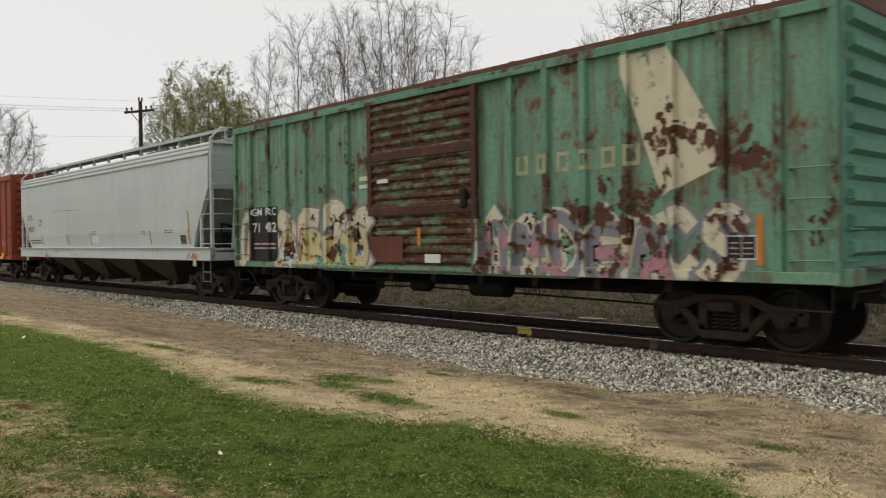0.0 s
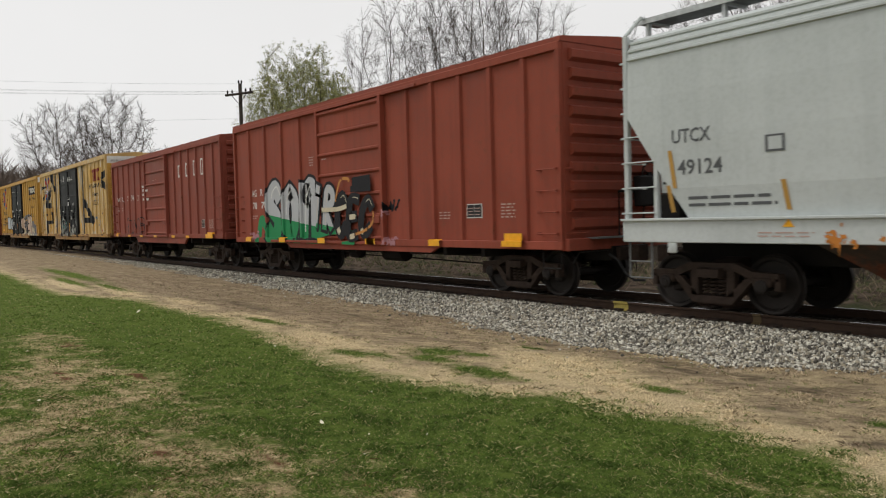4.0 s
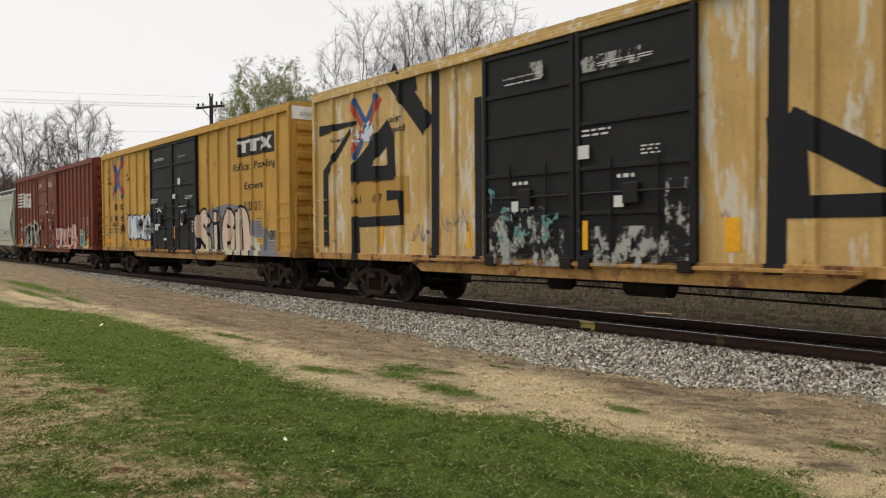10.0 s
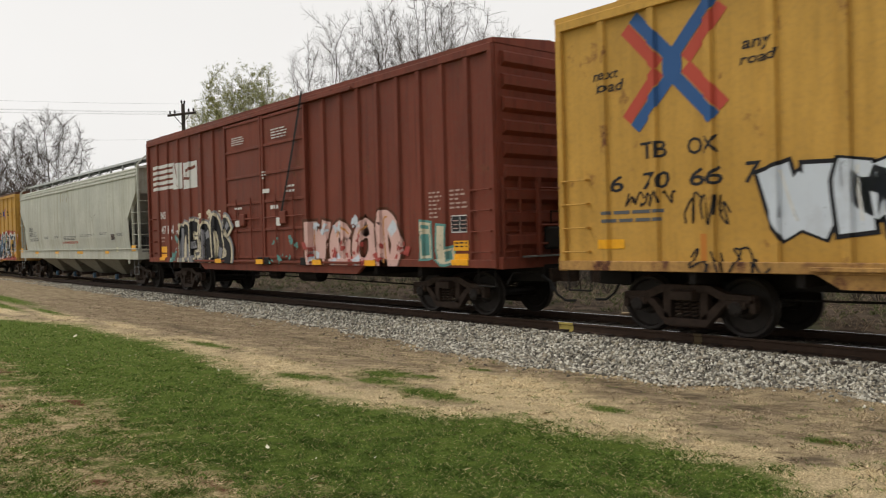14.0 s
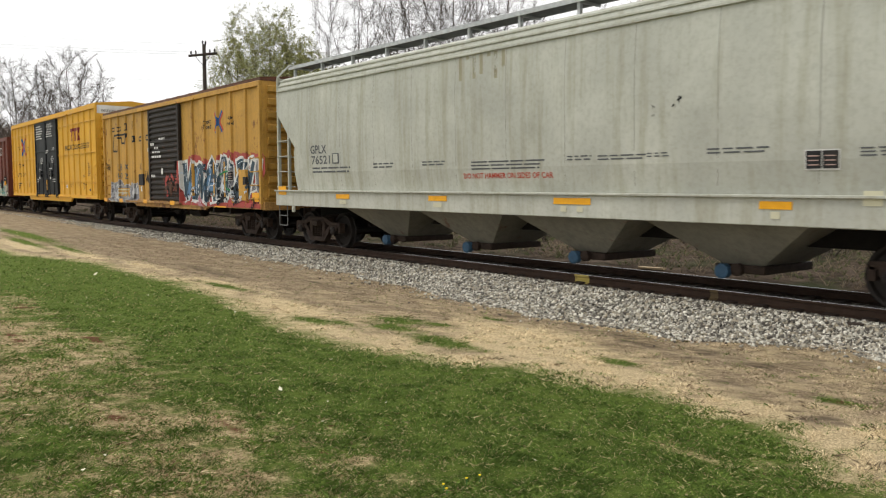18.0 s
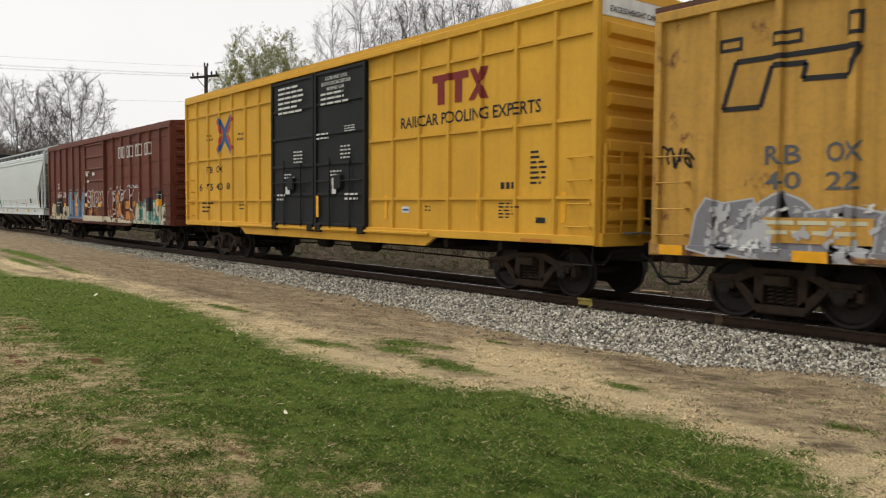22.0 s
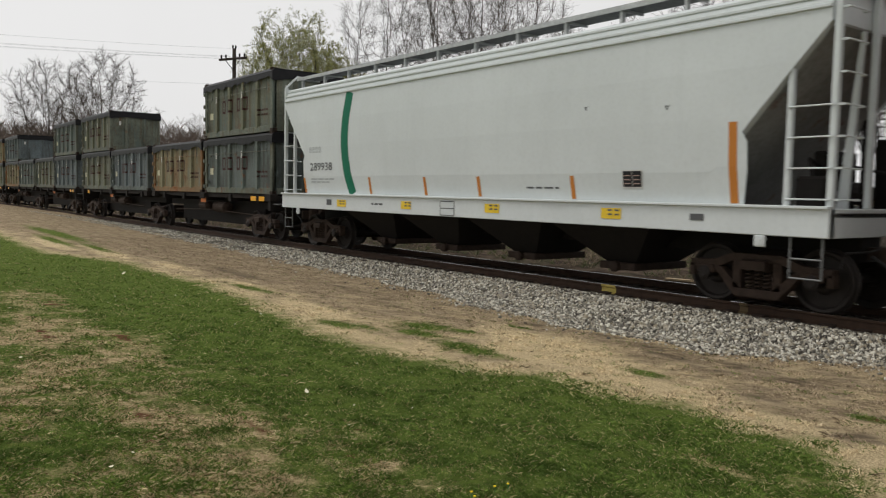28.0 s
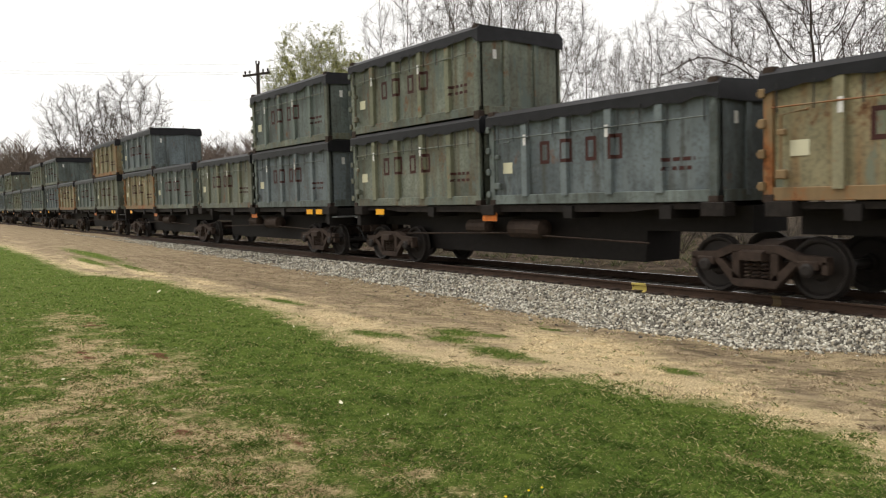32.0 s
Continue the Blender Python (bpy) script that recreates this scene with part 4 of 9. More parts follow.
        bm = lathe(bmesh.new(), [(0.05, -0.86), (0.10, -0.84), (0.10, -0.74), (0.05, -0.72)], 10, "y", (c, 0, 0.36))
        part("gate_capstan", bm, M_RUSTY, bay)
    part("center_sill", one(-half + 0.2, half - 0.2, -0.3, 0.3, 0.74, sill[0]), M_STEEL, car)
    for e in (-1, 1):
        x = e * half
        gal = postm or sillm
        part("end_platform", one(*sorted((x, e * (half - slope[0] - 0.2))), -1.45, 1.45, sill[1] - 0.12, sill[1] - 0.06), M_GRATE, car)
        part("end_sill", one(*sorted((x, e * (half - 0.14))), -1.6, 1.6, sill[0], sill[1], bevel=0.012), sillm, car)
        for y in (-1.52, -0.5, 0.5, 1.52):
            part("end_post", one(*sorted((x, e * (half - 0.09))), y - 0.045, y + 0.045, sill[1], top + (0.1 if abs(y) > 1 else 0.0), bevel=0.01), gal, car)
        part("end_beam", one(*sorted((x, e * (half - 0.1))), -1.5, 1.5, top - 0.02, top + 0.06, bevel=0.01), gal, car)
        bm = bmesh.new()
        tube(bm, [(e * (half - 0.05), -1.55, top + 0.1), (e * (half - 0.1), -1.2, top + 0.45), (e * (half + 0.1), -0.4, top + 0.46)], 0.03, 6)
        part("grab_iron", bm, gal, car)
        # inner post and side ladder in the slope's opening
        part("inner_post", one(*sorted((e * (half - 0.62), e * (half - 0.70))), -1.57, -1.49, sill[1], slope[1] - 0.35, bevel=0.008), gal, car)
        zs_l = [sill[1] + 0.12 + 0.42 * i for i in range(7)]
        a, b = sorted((e * (half - 0.66), e * (half - 0.05)))
        ladder(car, a, b, zs_l[:4], -1.585, gal)
        end_ladder(car, x, e, -1.52, -1.0, zs_l, gal)
        bm = bmesh.new()
        for q in (half - 0.56, half - 0.10):
            tube(bm, [(e * q, -1.56, sill[0]), (e * q, -1.56, 0.55)], 0.016, 5)
        for z in (0.55, 0.82):
            tube(bm, [(e * (half - 0.56), -1.56, z), (e * (half - 0.10), -1.56, z)], 0.014, 5)
        part("stirrup_step", bm, M_GRATE, car)
        end_gear(car, x, 0 if e > 0 else 180, 0.4)
        if wing:
            for s in (-1, 1):
                pts = [(e * (lb - wing[0]), zs), (e * (lb - wing[0] + 0.07), zs + 0.5), (e * (lb - wing[0] + 0.06), wing[1] - 0.15), (e * (lb - wing[0] - 0.02), wing[1]), (e * (lb - slope[0]), zs)]
                if s < 0:
                    for off_ in (0.002, -0.02):
                        side.lay(flat(bmesh.new(), [(x + mid, z) for x, z in pts]), body, "side_wing", off_)
        # sheet under the cut face carries the slope's shade in its colour
        q = Vector((e * slope[0], 0, slope[1] - zs)).normalized()
        d = Vector((q.z, 0, -q.x)) * (e * 0.012)
        bm = bmesh.new()
        p0, p1 = Vector((e * (lb - slope[0] + 0.02), 0, zs)), Vector((e * (lb - 0.02), 0, slope[1] - 0.02))
        prism(bm, [((p + k).x, (p + k).z) for p, k in ((p0, d * 0.4), (p1, d * 0.4), (p1, d * 1.4), (p0, d * 1.4))], -1.46, 1.46)
        part("slope_sheet", bm, M_SLOPESHADE, car)
        # slope-sheet braces, brake gear on the platform
        for y in (-0.75, 0.75):
            bm = prism(bmesh.new(), [(e * (half - 0.2), sill[1] - 0.06), (e * (half - 0.35), sill[1] - 0.06), (e * lb, slope[1] - 0.05), (e * (lb + 0.05), slope[1] - 0.05)], y - 0.03, y + 0.03)
            part("slope_brace", bm, body, car)
        bm = lathe(bmesh.new(), [(0.05, -0.4), (0.17, -0.36), (0.17, 0.36), (0.05, 0.4)], 12, "y", (e * (half - 0.55), 0.1, sill[1] + 0.22))
        box(bm, *sorted((e * (half - 0.8), e * (half - 0.35))), -1.1, -0.5, sill[1] - 0.06, sill[1] + 0.45, 0.04)
        box(bm, *sorted((e * (half - 0.95), e * (half - 0.7))), -0.35, 0.5, sill[1] - 0.06, sill[1] + 0.85, 0.03)
        box(bm, *sorted((e * (half - 0.5), e * (half - 0.2))), 0.6, 1.2, sill[1] - 0.06, sill[1] + 1.05, 0.04)
        hand_wheel(bm, e * (half - 0.14), -0.35, sill[1] + 1.0)
        box(bm, *sorted((e * (half - 0.22), e * (half - 0.14))), -0.40, -0.30, sill[1], sill[1] + 1.25)
        tube(bm, [(e * (half - 0.3), 1.2, sill[1] + 0.5), (e * (half - 0.3), -0.9, sill[1] + 0.62)], 0.025, 6)
        tube(bm, [(e * (half - 0.5), -1.0, sill[1]), (e * (half - 0.7), -0.9, sill[1] + 0.7), (e * (half - 0.9), -0.2, sill[1] + 0.6)], 0.03, 6)
        part("brake_gear", bm, M_STEEL, car)
        box_ = bmesh.new()
        box(box_, e * (half - 1.0) - 0.09, e * (half - 1.0) + 0.09, -1.62, -1.58, sill[0] - 0.17, sill[0] + 0.01, 0.02)
        box(box_, e * (half - 1.0) - 0.035, e * (half - 1.0) + 0.035, -1.635, -1.62, sill[0] - 0.12, sill[0] - 0.05)
        part("roping_eye", box_, sillm, car)
        truck(car, e * (half - truck_in))
    return car, side, sill_side


# ---- container flats ----


def flat_pair(front, first=False):
    """Two platforms on three trucks that carry four boxes."""
    rear = front - 24.5
    mid = (front + rear) / 2
    car = thing("container_flat_car", "black two-platform articulated flat car with shared middle truck", "flat car", "container train")
    h = 12.25
    for s, e in ((0.42, h), (-h, -0.42)):
        # the spine's deep near-black belly also stands in for shade beneath the deck
        part("spine", prism(bmesh.new(), [(s, 1.40), (e, 1.40), (e, 0.95), (e - 2.2, 0.95), (e - 2.25, 0.36), (s + 1.5, 0.36), (s + 1.45, 0.95), (s, 0.95)], -0.48, 0.48), M_STEEL, car)
        for y in (-1.2, 1.2):
            part("side_sill", prism(bmesh.new(), [(s, 1.46), (e, 1.46), (e, 1.36), (e - 1.6, 1.36), (e - 2.0, 1.32), (s + 2.0, 1.32), (s + 1.6, 1.36), (s, 1.36)], y * 0.93 - 0.04, y * 0.93 + 0.04), M_FLAT, car)
        for i in range(5):
            x = s + (e - s) * (i + 0.5) / 5
            part("cross_bearer", one(x - 0.12, x + 0.12, -1.22, 1.22, 1.2, 1.43), M_STEEL, car)
        for i, x in enumerate((s + 0.15, (s + e) / 2, e - 0.15)):
            part("container_pedestal", one(x - 0.22, x + 0.22, -1.34, -1.05, 1.25, 1.475, bevel=0.01), M_FLAT, car)
        bm = lathe(bmesh.new(), [(0.06, -0.55), (0.2, -0.5), (0.2, 0.5), (0.06, 0.55)], 14, "x", ((s + e) / 2 + 0.8, -0.85, 0.95))
        lathe(bm, [(0.06, -0.4), (0.16, -0.35), (0.16, 0.35), (0.06, 0.4)], 12, "x", ((s + e) / 2 - 0.9, -0.85, 0.98))
        tube(bm, [(s + 1.8, -0.9, 0.75), ((s + e) / 2, -0.95, 0.85), (e - 1.8, -0.9, 0.75)], 0.02, 5)
        part("air_reservoir", bm, M_RUSTY, car)
        sd = Side(car, mid, 1.26)
        for x in ((e - 1.6, e - 0.95) if s > 0 else (s + 1.0,)):
            sd.lay(rect(bmesh.new(), x + mid, x + mid + 0.42, 1.25, 1.40), M_REFL, "reflector", 0.01)
        sd.lay(rect(bmesh.new(), (s + e) / 2 + mid - 0.25, (s + e) / 2 + mid + 0.25, 1.12, 1.3), M_ORANGE, "reflector", 0.012)
    for x in (h - 1.3, 0.0, -h + 1.3):
        truck(car, x)
    for e in (-1, 1):
        end_gear(car, e * h, 0 if e > 0 else 180, 0.5)
        part("end_sill", one(*sorted((e * h, e * (h - 0.2))), -1.3, 1.3, 0.95, 1.42, bevel=0.015), M_STEEL, car)
        part("crossover_step", one(*sorted((e * h, e * (h + 0.3))), -1.2, 1.2, 1.15, 1.19), M_GRATE, car)
        bm = bmesh.new()
        for y in (-1.25, -0.85):
            tube(bm, [(e * (h - 0.02), y, 1.2), (e * (h - 0.02), y, 0.55)], 0.016, 5)
        tube(bm, [(e * (h - 0.02), -1.25, 0.55), (e * (h - 0.02), -0.85, 0.55)], 0.016, 5)
        part("stirrup_step", bm, M_STEEL, car)
    return car, mid


def container(front, length, z0, body, tarp, seed, framem, label, postm):
    """Open-topped waste box with outside posts and a tarpaulin strapped over its rim. Local x is 0 at the middle."""
    rng = random.Random(seed)
    ob = thing("waste_container", label, "container", "waste containers")
    h, w, top = length / 2, 1.22, 1.92
    part("shell", one(-h, h, -w + 0.05, w - 0.05, 0.12, top - 0.06, bevel=0.012), body, ob)
    for s in (-1, 1):
        part("bottom_rail", one(-h, h, *sorted((s * (w - 0.1), s * w)), 0.0, 0.2, bevel=0.01), framem, ob)
        part("top_rail", one(-h, h, *sorted((s * (w - 0.1), s * w)), top - 0.15, top - 0.02, bevel=0.01), framem, ob)
        me = done(prism(bmesh.new(), [(-0.09, 0), (-0.08, -0.085), (0.08, -0.085), (0.09, 0)], 0.16, top - 0.10, "z"), postm, "side_post")
        for i in range(1, 5):
            put("side_post", me, ob, pose(-h + length * i / 5, s * (w - 0.05), 0, 0, 0, 0 if s < 0 else 180))
        for e in (-1, 1):
            part("corner_post", one(*sorted((e * h, e * (h - 0.16))), *sorted((s * (w - 0.14), s * (w + 0.01))), -0.02, top + 0.06, bevel=0.012), framem, ob)
            for z in (-0.02, top - 0.06):
                part("corner_casting", one(*sorted((e * (h + 0.01), e * (h - 0.18))), *sorted((s * (w - 0.16), s * (w + 0.02))), z, z + 0.12, bevel=0.012), M_RUSTY, ob)
    for e in (-1, 1):
        for y in (-0.45, 0.45):
            part("end_post", one(*sorted((e * h, e * (h + 0.05))), y - 0.07, y + 0.07, 0.1, top - 0.1, bevel=0.01), body, ob)
        part("end_rail", one(*sorted((e * h, e * (h + 0.04))), -w + 0.14, w - 0.14, 0.0, 0.2, bevel=0.01), framem, ob)
    # tarpaulin: a sheet over the top with a drooping, uneven edge
    bm = bmesh.new()
    nx, rows = 24, []
    for i in range(nx + 1):
        x = -h - 0.06 + (length + 0.12) * i / nx
        sag = rng.uniform(0.0, 0.05)
        skirt = 0.24 + rng.uniform(-0.05, 0.07) + (0.10 if i in (0, nx) else 0)
        prof = [(-w - 0.045, top - skirt), (-w - 0.05, top - 0.06), (-w + 0.04, top + 0.03), (-0.5, top + 0.02 + sag), (0.5, top + 0.02 + sag), (w - 0.04, top + 0.03), (w + 0.05, top - 0.06), (w + 0.045, top - skirt)]
        rows.append([bm.verts.new((x, y, z)) for y, z in prof])
    for a, b in zip(rows, rows[1:]):
        for k in range(7):
            bm.faces.new((a[k], a[k + 1], b[k + 1], b[k]))
    for r, e in ((rows[0], -1), (rows[-1], 1)):
        low_ = [bm.verts.new((r[0].co.x + e * 0.005, v.co.y, top - 0.30 + 0.05 * math.sin(5 * v.co.y + seed))) for v in r[1:7]]
        for k in range(5):
            bm.faces.new((r[k + 1], r[k + 2], low_[k + 1], low_[k]))
    part("tarpaulin", bm, tarp, ob, "black tarpaulin strapped over the rim")
    # straps, rope rail, latch gear
    me = done(one(-0.012, 0.012, -w - 0.065, -w - 0.058, top - 0.62, top - 0.2), M_HOSE, "strap")
    for i in range(10):
        put("strap", me, ob, pose(-h + length * (i + 0.5 + rng.uniform(-0.2, 0.2)) / 10, 0, 0))
    part("rope_rail", tube(bmesh.new(), [(-h + 0.16, -w - 0.05, top - 0.55), (h - 0.16, -w - 0.05, top - 0.55)], 0.014, 5), framem, ob)
    bm = bmesh.new()
    tube(bm, [(-h + 0.32, -w - 0.06, 0.35), (-h + 0.32, -w - 0.06, 1.25), (-h + 0.75, -w - 0.06, 1.3)], 0.025, 6)
    box(bm, -h + 0.24, -h + 0.42, -w - 0.10, -w, 0.32, 0.46, 0.02)
    box(bm, -h + 0.26, -h + 0.40, -w - 0.09, -w, 0.95, 1.05, 0.02)
    part("latch", bm, framem, ob)
    me = done(box(box(bmesh.new(), -0.06, 0.05, -0.05, 0.03, -0.07, 0.07, 0.015), -0.09, -0.02, -0.03, 0.01, -0.03, 0.03), framem, "hinge")
    for z in (0.22, 0.7, 1.15, 1.6):
        put("hinge", me, ob, pose(-h, -w - 0.01, z))
    posts = [-h + length * i / 5 for i in range(1, 5)]
    sd = Side(ob, 0.0, w - 0.05, posts, 0.08, 0.085, 0.01)
    letter_blocks(sd, -h * 0.52, h * 0.36, 0.80, 1.25, 4, M_EPIC, wide=0.44)
    for x in (-h * 0.60, h * 0.18):
        sd.lay(rect(bmesh.new(), x, x + 0.08, 1.2, 1.42), M_WHITE, "reflector", 0.012)
    sd.lay(rect(bmesh.new(), -h * 0.86, -h * 0.86 + 0.3, 0.65, 0.88), M_LABEL, "placard", 0.012)
    bars(sd, h * 0.62, h * 0.84, 0.45, 0.75, 2, M_EPIC, seed, 1.0)
    end = rect(bmesh.new(), 0, 0.10, 1.25, 1.45)
    for v in end.verts:
        v.co = (h + 0.008, -0.80 + v.co.x, v.co.z)
    part("reflector", end, M_WHITE, ob)
    return ob

# ---- the train, first car to last ----
M_GREEN = paint("green_boxcar_paint", (0.125, 0.245, 0.17), rust=0.30, dirt=0.6, fade=0.3, streak=0.85, dirt_col=(0.11, 0.075, 0.04), streak_col=(0.11, 0.085, 0.045))
M_GREENPOST = paint("rusty_green_post", (0.105, 0.235, 0.16), rust=0.42, dirt=0.5, tall=0.3, rust_col=(0.07, 0.028, 0.017))
M_DOORRAIL = paint("rusted_door_rail", (0.055, 0.02, 0.014), rust=0.3, dirt=0.3)
M_GREENEND = paint("green_end_paint", (0.10, 0.25, 0.18), rust=0.1, dirt=0.4)
M_RUSTDOOR = paint("rusted_green_door", (0.11, 0.19, 0.11), rust=0.80, dirt=0.4, rust_col=(0.075, 0.028, 0.016))
M_RUSTROOF = paint("rusted_roof", (0.10, 0.045, 0.025), rust=0.4, dirt=0.4)
M_HOPB = paint("pale_grey_hopper_paint", (0.46, 0.49, 0.485), rust=0.0, dirt=0.15, fade=0.08, streak=0.12)
M_RED = paint("oxide_red_paint", (0.235, 0.05, 0.028), rust=0.06, dirt=0.22, fade=0.15, streak=0.25)
M_RED2 = paint("oxide_red_paint_older", (0.215, 0.05, 0.032), rust=0.08, dirt=0.25, fade=0.2, streak=0.3)
M_TAN = paint("faded_yellow_paint", (0.50, 0.325, 0.12), rust=0.05, dirt=0.25, fade=0.2, streak=0.3, bare=(0.56, 0.50, 0.40))
M_YEL = paint("yellow_boxcar_paint", (0.47, 0.265, 0.055), rust=0.08, dirt=0.25, fade=0.18, streak=0.3)
M_YELNEW = paint("bright_yellow_paint", (0.60, 0.325, 0.035), rust=0.0, dirt=0.12, fade=0.1, streak=0.15)
M_YELOLD = paint("aged_yellow_paint", (0.45, 0.25, 0.05), rust=0.13, dirt=0.3, fade=0.2, streak=0.4)
M_YSILL = paint("grimy_yellow_sill", (0.36, 0.20, 0.06), rust=0.42, dirt=0.6, fade=0.3, streak=0.6, dirt_col=(0.07, 0.045, 0.03), rust_col=(0.09, 0.036, 0.02))
M_BLKDOOR = paint("black_door_paint", (0.008, 0.009, 0.011), rust=0.0, dirt=0.06, fade=0.2, streak=0.1)
M_BLKWORN = paint("worn_black_door_paint", (0.008, 0.008, 0.010), rust=0.0, dirt=0.08, fade=0.2, streak=0.1)
M_BRNDOOR = paint("black_brown_door_paint", (0.019, 0.015, 0.013), rust=0.12, dirt=0.3)
M_NS = paint("brown_red_paint", (0.150, 0.034, 0.019), rust=0.10, dirt=0.28, fade=0.2, streak=0.5)
M_SOU = paint("dark_brown_red_paint", (0.125, 0.032, 0.02), rust=0.15, dirt=0.3, fade=0.25, streak=0.4)
M_HOPH = paint("stained_grey_hopper_paint", (0.405, 0.41, 0.36), rust=0.0, dirt=0.3, fade=0.2, streak=0.45, dirt_col=(0.17, 0.16, 0.11), streak_col=(0.25, 0.235, 0.15))
M_HOPL = paint("white_hopper_paint", (0.565, 0.60, 0.605), rust=0.0, dirt=0.08, fade=0.05, streak=0.05)
# bay base about half the body's brightness, browner, with dirt and some rust
M_BAYH = paint("dark_bay_paint", (0.20, 0.19, 0.155), rust=0.1, dirt=0.4)
M_WORNW = spray("scraped_primer", (0.33, 0.34, 0.31), 0.92, 2.6)
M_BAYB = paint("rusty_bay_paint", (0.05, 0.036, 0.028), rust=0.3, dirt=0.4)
M_WPANEL = paint("white_end_panel", (0.66, 0.66, 0.63), rust=0.0, dirt=0.2)
M_FLAT = plain("flat_car_black", (0.017, 0.0135, 0.0115), 0.8, var=0.5)
M_YLABEL = plain("yellow_label", (0.72, 0.50, 0.04), 0.5, var=0.12)
M_ORANGE = plain("orange_reflector", (0.55, 0.16, 0.03), 0.45)
M_EPIC = spray("maroon_letters", (0.05, 0.018, 0.015), 0.4)
M_LABEL = spray("pale_label", (0.55, 0.53, 0.38), 0.3)
M_GREYLET = spray("grey_lettering", (0.10, 0.105, 0.11), 0.1)
M_PALE = spray("faint_white_lettering", (0.42, 0.30, 0.26), 0.3)
M_MAROON = spray("maroon_logo", (0.20, 0.028, 0.025), 0.15)
M_BLUE = spray("blue_logo", (0.035, 0.10, 0.26), 0.1)
M_REDX = spray("red_logo", (0.45, 0.075, 0.05), 0.1)
M_ORG = spray("orange_stripe", (0.48, 0.18, 0.035), 0.15)
M_OCHRE = spray("ochre_stripe", (0.42, 0.24, 0.06), 0.2)
M_GRNS = spray("green_stripe", (0.01, 0.14, 0.08), 0.05)
G_SILVER = spray("silver_spray", (0.42, 0.43, 0.45), 0.25)
G_GREEN = spray("green_spray", (0.02, 0.22, 0.08), 0.05)
G_BLACK = spray("black_spray", (0.013, 0.013, 0.016), 0.05)
G_CREAM = spray("cream_spray", (0.55, 0.49, 0.36), 0.5)
G_YELLOW = spray("yellowed_cream_spray", (0.50, 0.43, 0.22), 0.45)
G_PINK = spray("pink_spray", (0.62, 0.40, 0.36), 0.35)
G_PEACH = spray("peach_spray", (0.62, 0.46, 0.36), 0.3)
M_FADE = spray("faded_cream_lettering", (0.32, 0.33, 0.20), 0.5)
M_FAINT = spray("faint_grey_lettering", (0.36, 0.39, 0.40), 0.4)
G_PALE = spray("pale_blue_spray", (0.55, 0.60, 0.66), 0.35)
G_GREY = spray("grey_spray", (0.20, 0.20, 0.22), 0.5)
G_TEAL = spray("teal_spray", (0.10, 0.26, 0.24), 0.5)
G_ROSE = spray("rose_spray", (0.38, 0.19, 0.21), 0.5)
G_RED = spray("red_spray", (0.36, 0.07, 0.06), 0.6)
G_WHITE = spray("white_spray", (0.62, 0.62, 0.60), 0.5)
G_SLATE = spray("slate_spray", (0.045, 0.075, 0.10), 0.3)
G_BLUE = spray("blue_spray", (0.10, 0.20, 0.33), 0.5)
G_ORANGE = spray("orange_spray", (0.50, 0.22, 0.06), 0.6)
RUST_PATCH = spray("rust_patch", (0.085, 0.034, 0.019), 0.62, 6)
CARS = []


def add_car(car, mid):
    CARS.append((car, mid, 0.0))


def x_logo(side, cx, cz, w, h):
    """A cross of four arms, each a blue and a red stripe side by side."""
    for mat, k in ((M_BLUE, 1), (M_REDX, -1)):
        for sx in (-1, 1):
            for sz in (-1, 1):
                dx, dz = sx * w / 2, sz * h / 2
                l = math.hypot(dx, dz)
                nx, nz = -sx * abs(dz) / l, sz * abs(dx) / l
                t = 0.07 * w
                o = t * k * 1.02
                ob = side.lay(ribbon(bmesh.new(), [(cx + nx * o + sx * 0.02 * w + (0.16 * dx if k < 0 else 0), cz + nz * o + (0.16 * dz if k < 0 else 0)), (cx + dx + nx * o, cz + dz + nz * o)], 2 * t * 0.95), mat, "logo_arm", 0.006 + (0.002 if k > 0 else 0) + (0.0006 if sx > 0 else 0) + (0.0003 if sz > 0 else 0))


    side.lay(flat(bmesh.new(), blob(random.Random(0), cx, cz, 0.11 * w, 0.16 * h, 14, 0.0)), M_BLUE, "logo_hub", 0.011)


def build_green():
    car, s = boxcar("boxcar", "faded green boxcar streaked with rust, rusted corrugated door, old graffiti", -3.95, -19.45, 4.78, 1.05, M_GREEN, M_RUSTROOF, M_GREENEND, (-13.5, -10.3), M_RUSTDOOR, 8, 7, (0.055, 0.07), "ribbed", 10, lad=M_GREENEND, postm=M_GREENPOST, railm=M_DOORRAIL, sill=0.99, chordm=M_GREENPOST)
    add_car(car, s.mid)
    return s


def build_hopper_b():
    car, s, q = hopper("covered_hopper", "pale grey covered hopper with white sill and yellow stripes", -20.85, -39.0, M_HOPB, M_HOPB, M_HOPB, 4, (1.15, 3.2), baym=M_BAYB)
    add_car(car, s.mid)
    return s, q


def build_red_c():
    car, s = boxcar("boxcar", "oxide-red boxcar with large silver and green graffiti", -40.45, -56.2, 4.92, 1.0, M_RED, M_RED, M_RED, (-50.0, -46.6), M_RED, 6, 5, (0.05, 0.06), "plug", 10)
    add_car(car, s.mid)
    return s


def build_red_d():
    car, s = boxcar("boxcar", "oxide-red boxcar with white company letters and outline graffiti", -57.45, -72.5, 4.80, 1.1, M_RED2, M_RED2, M_RED2, (-66.7, -63.7), M_RED2, 7, 6, (0.045, 0.055), "plug", 10)
    add_car(car, s.mid)
    return s


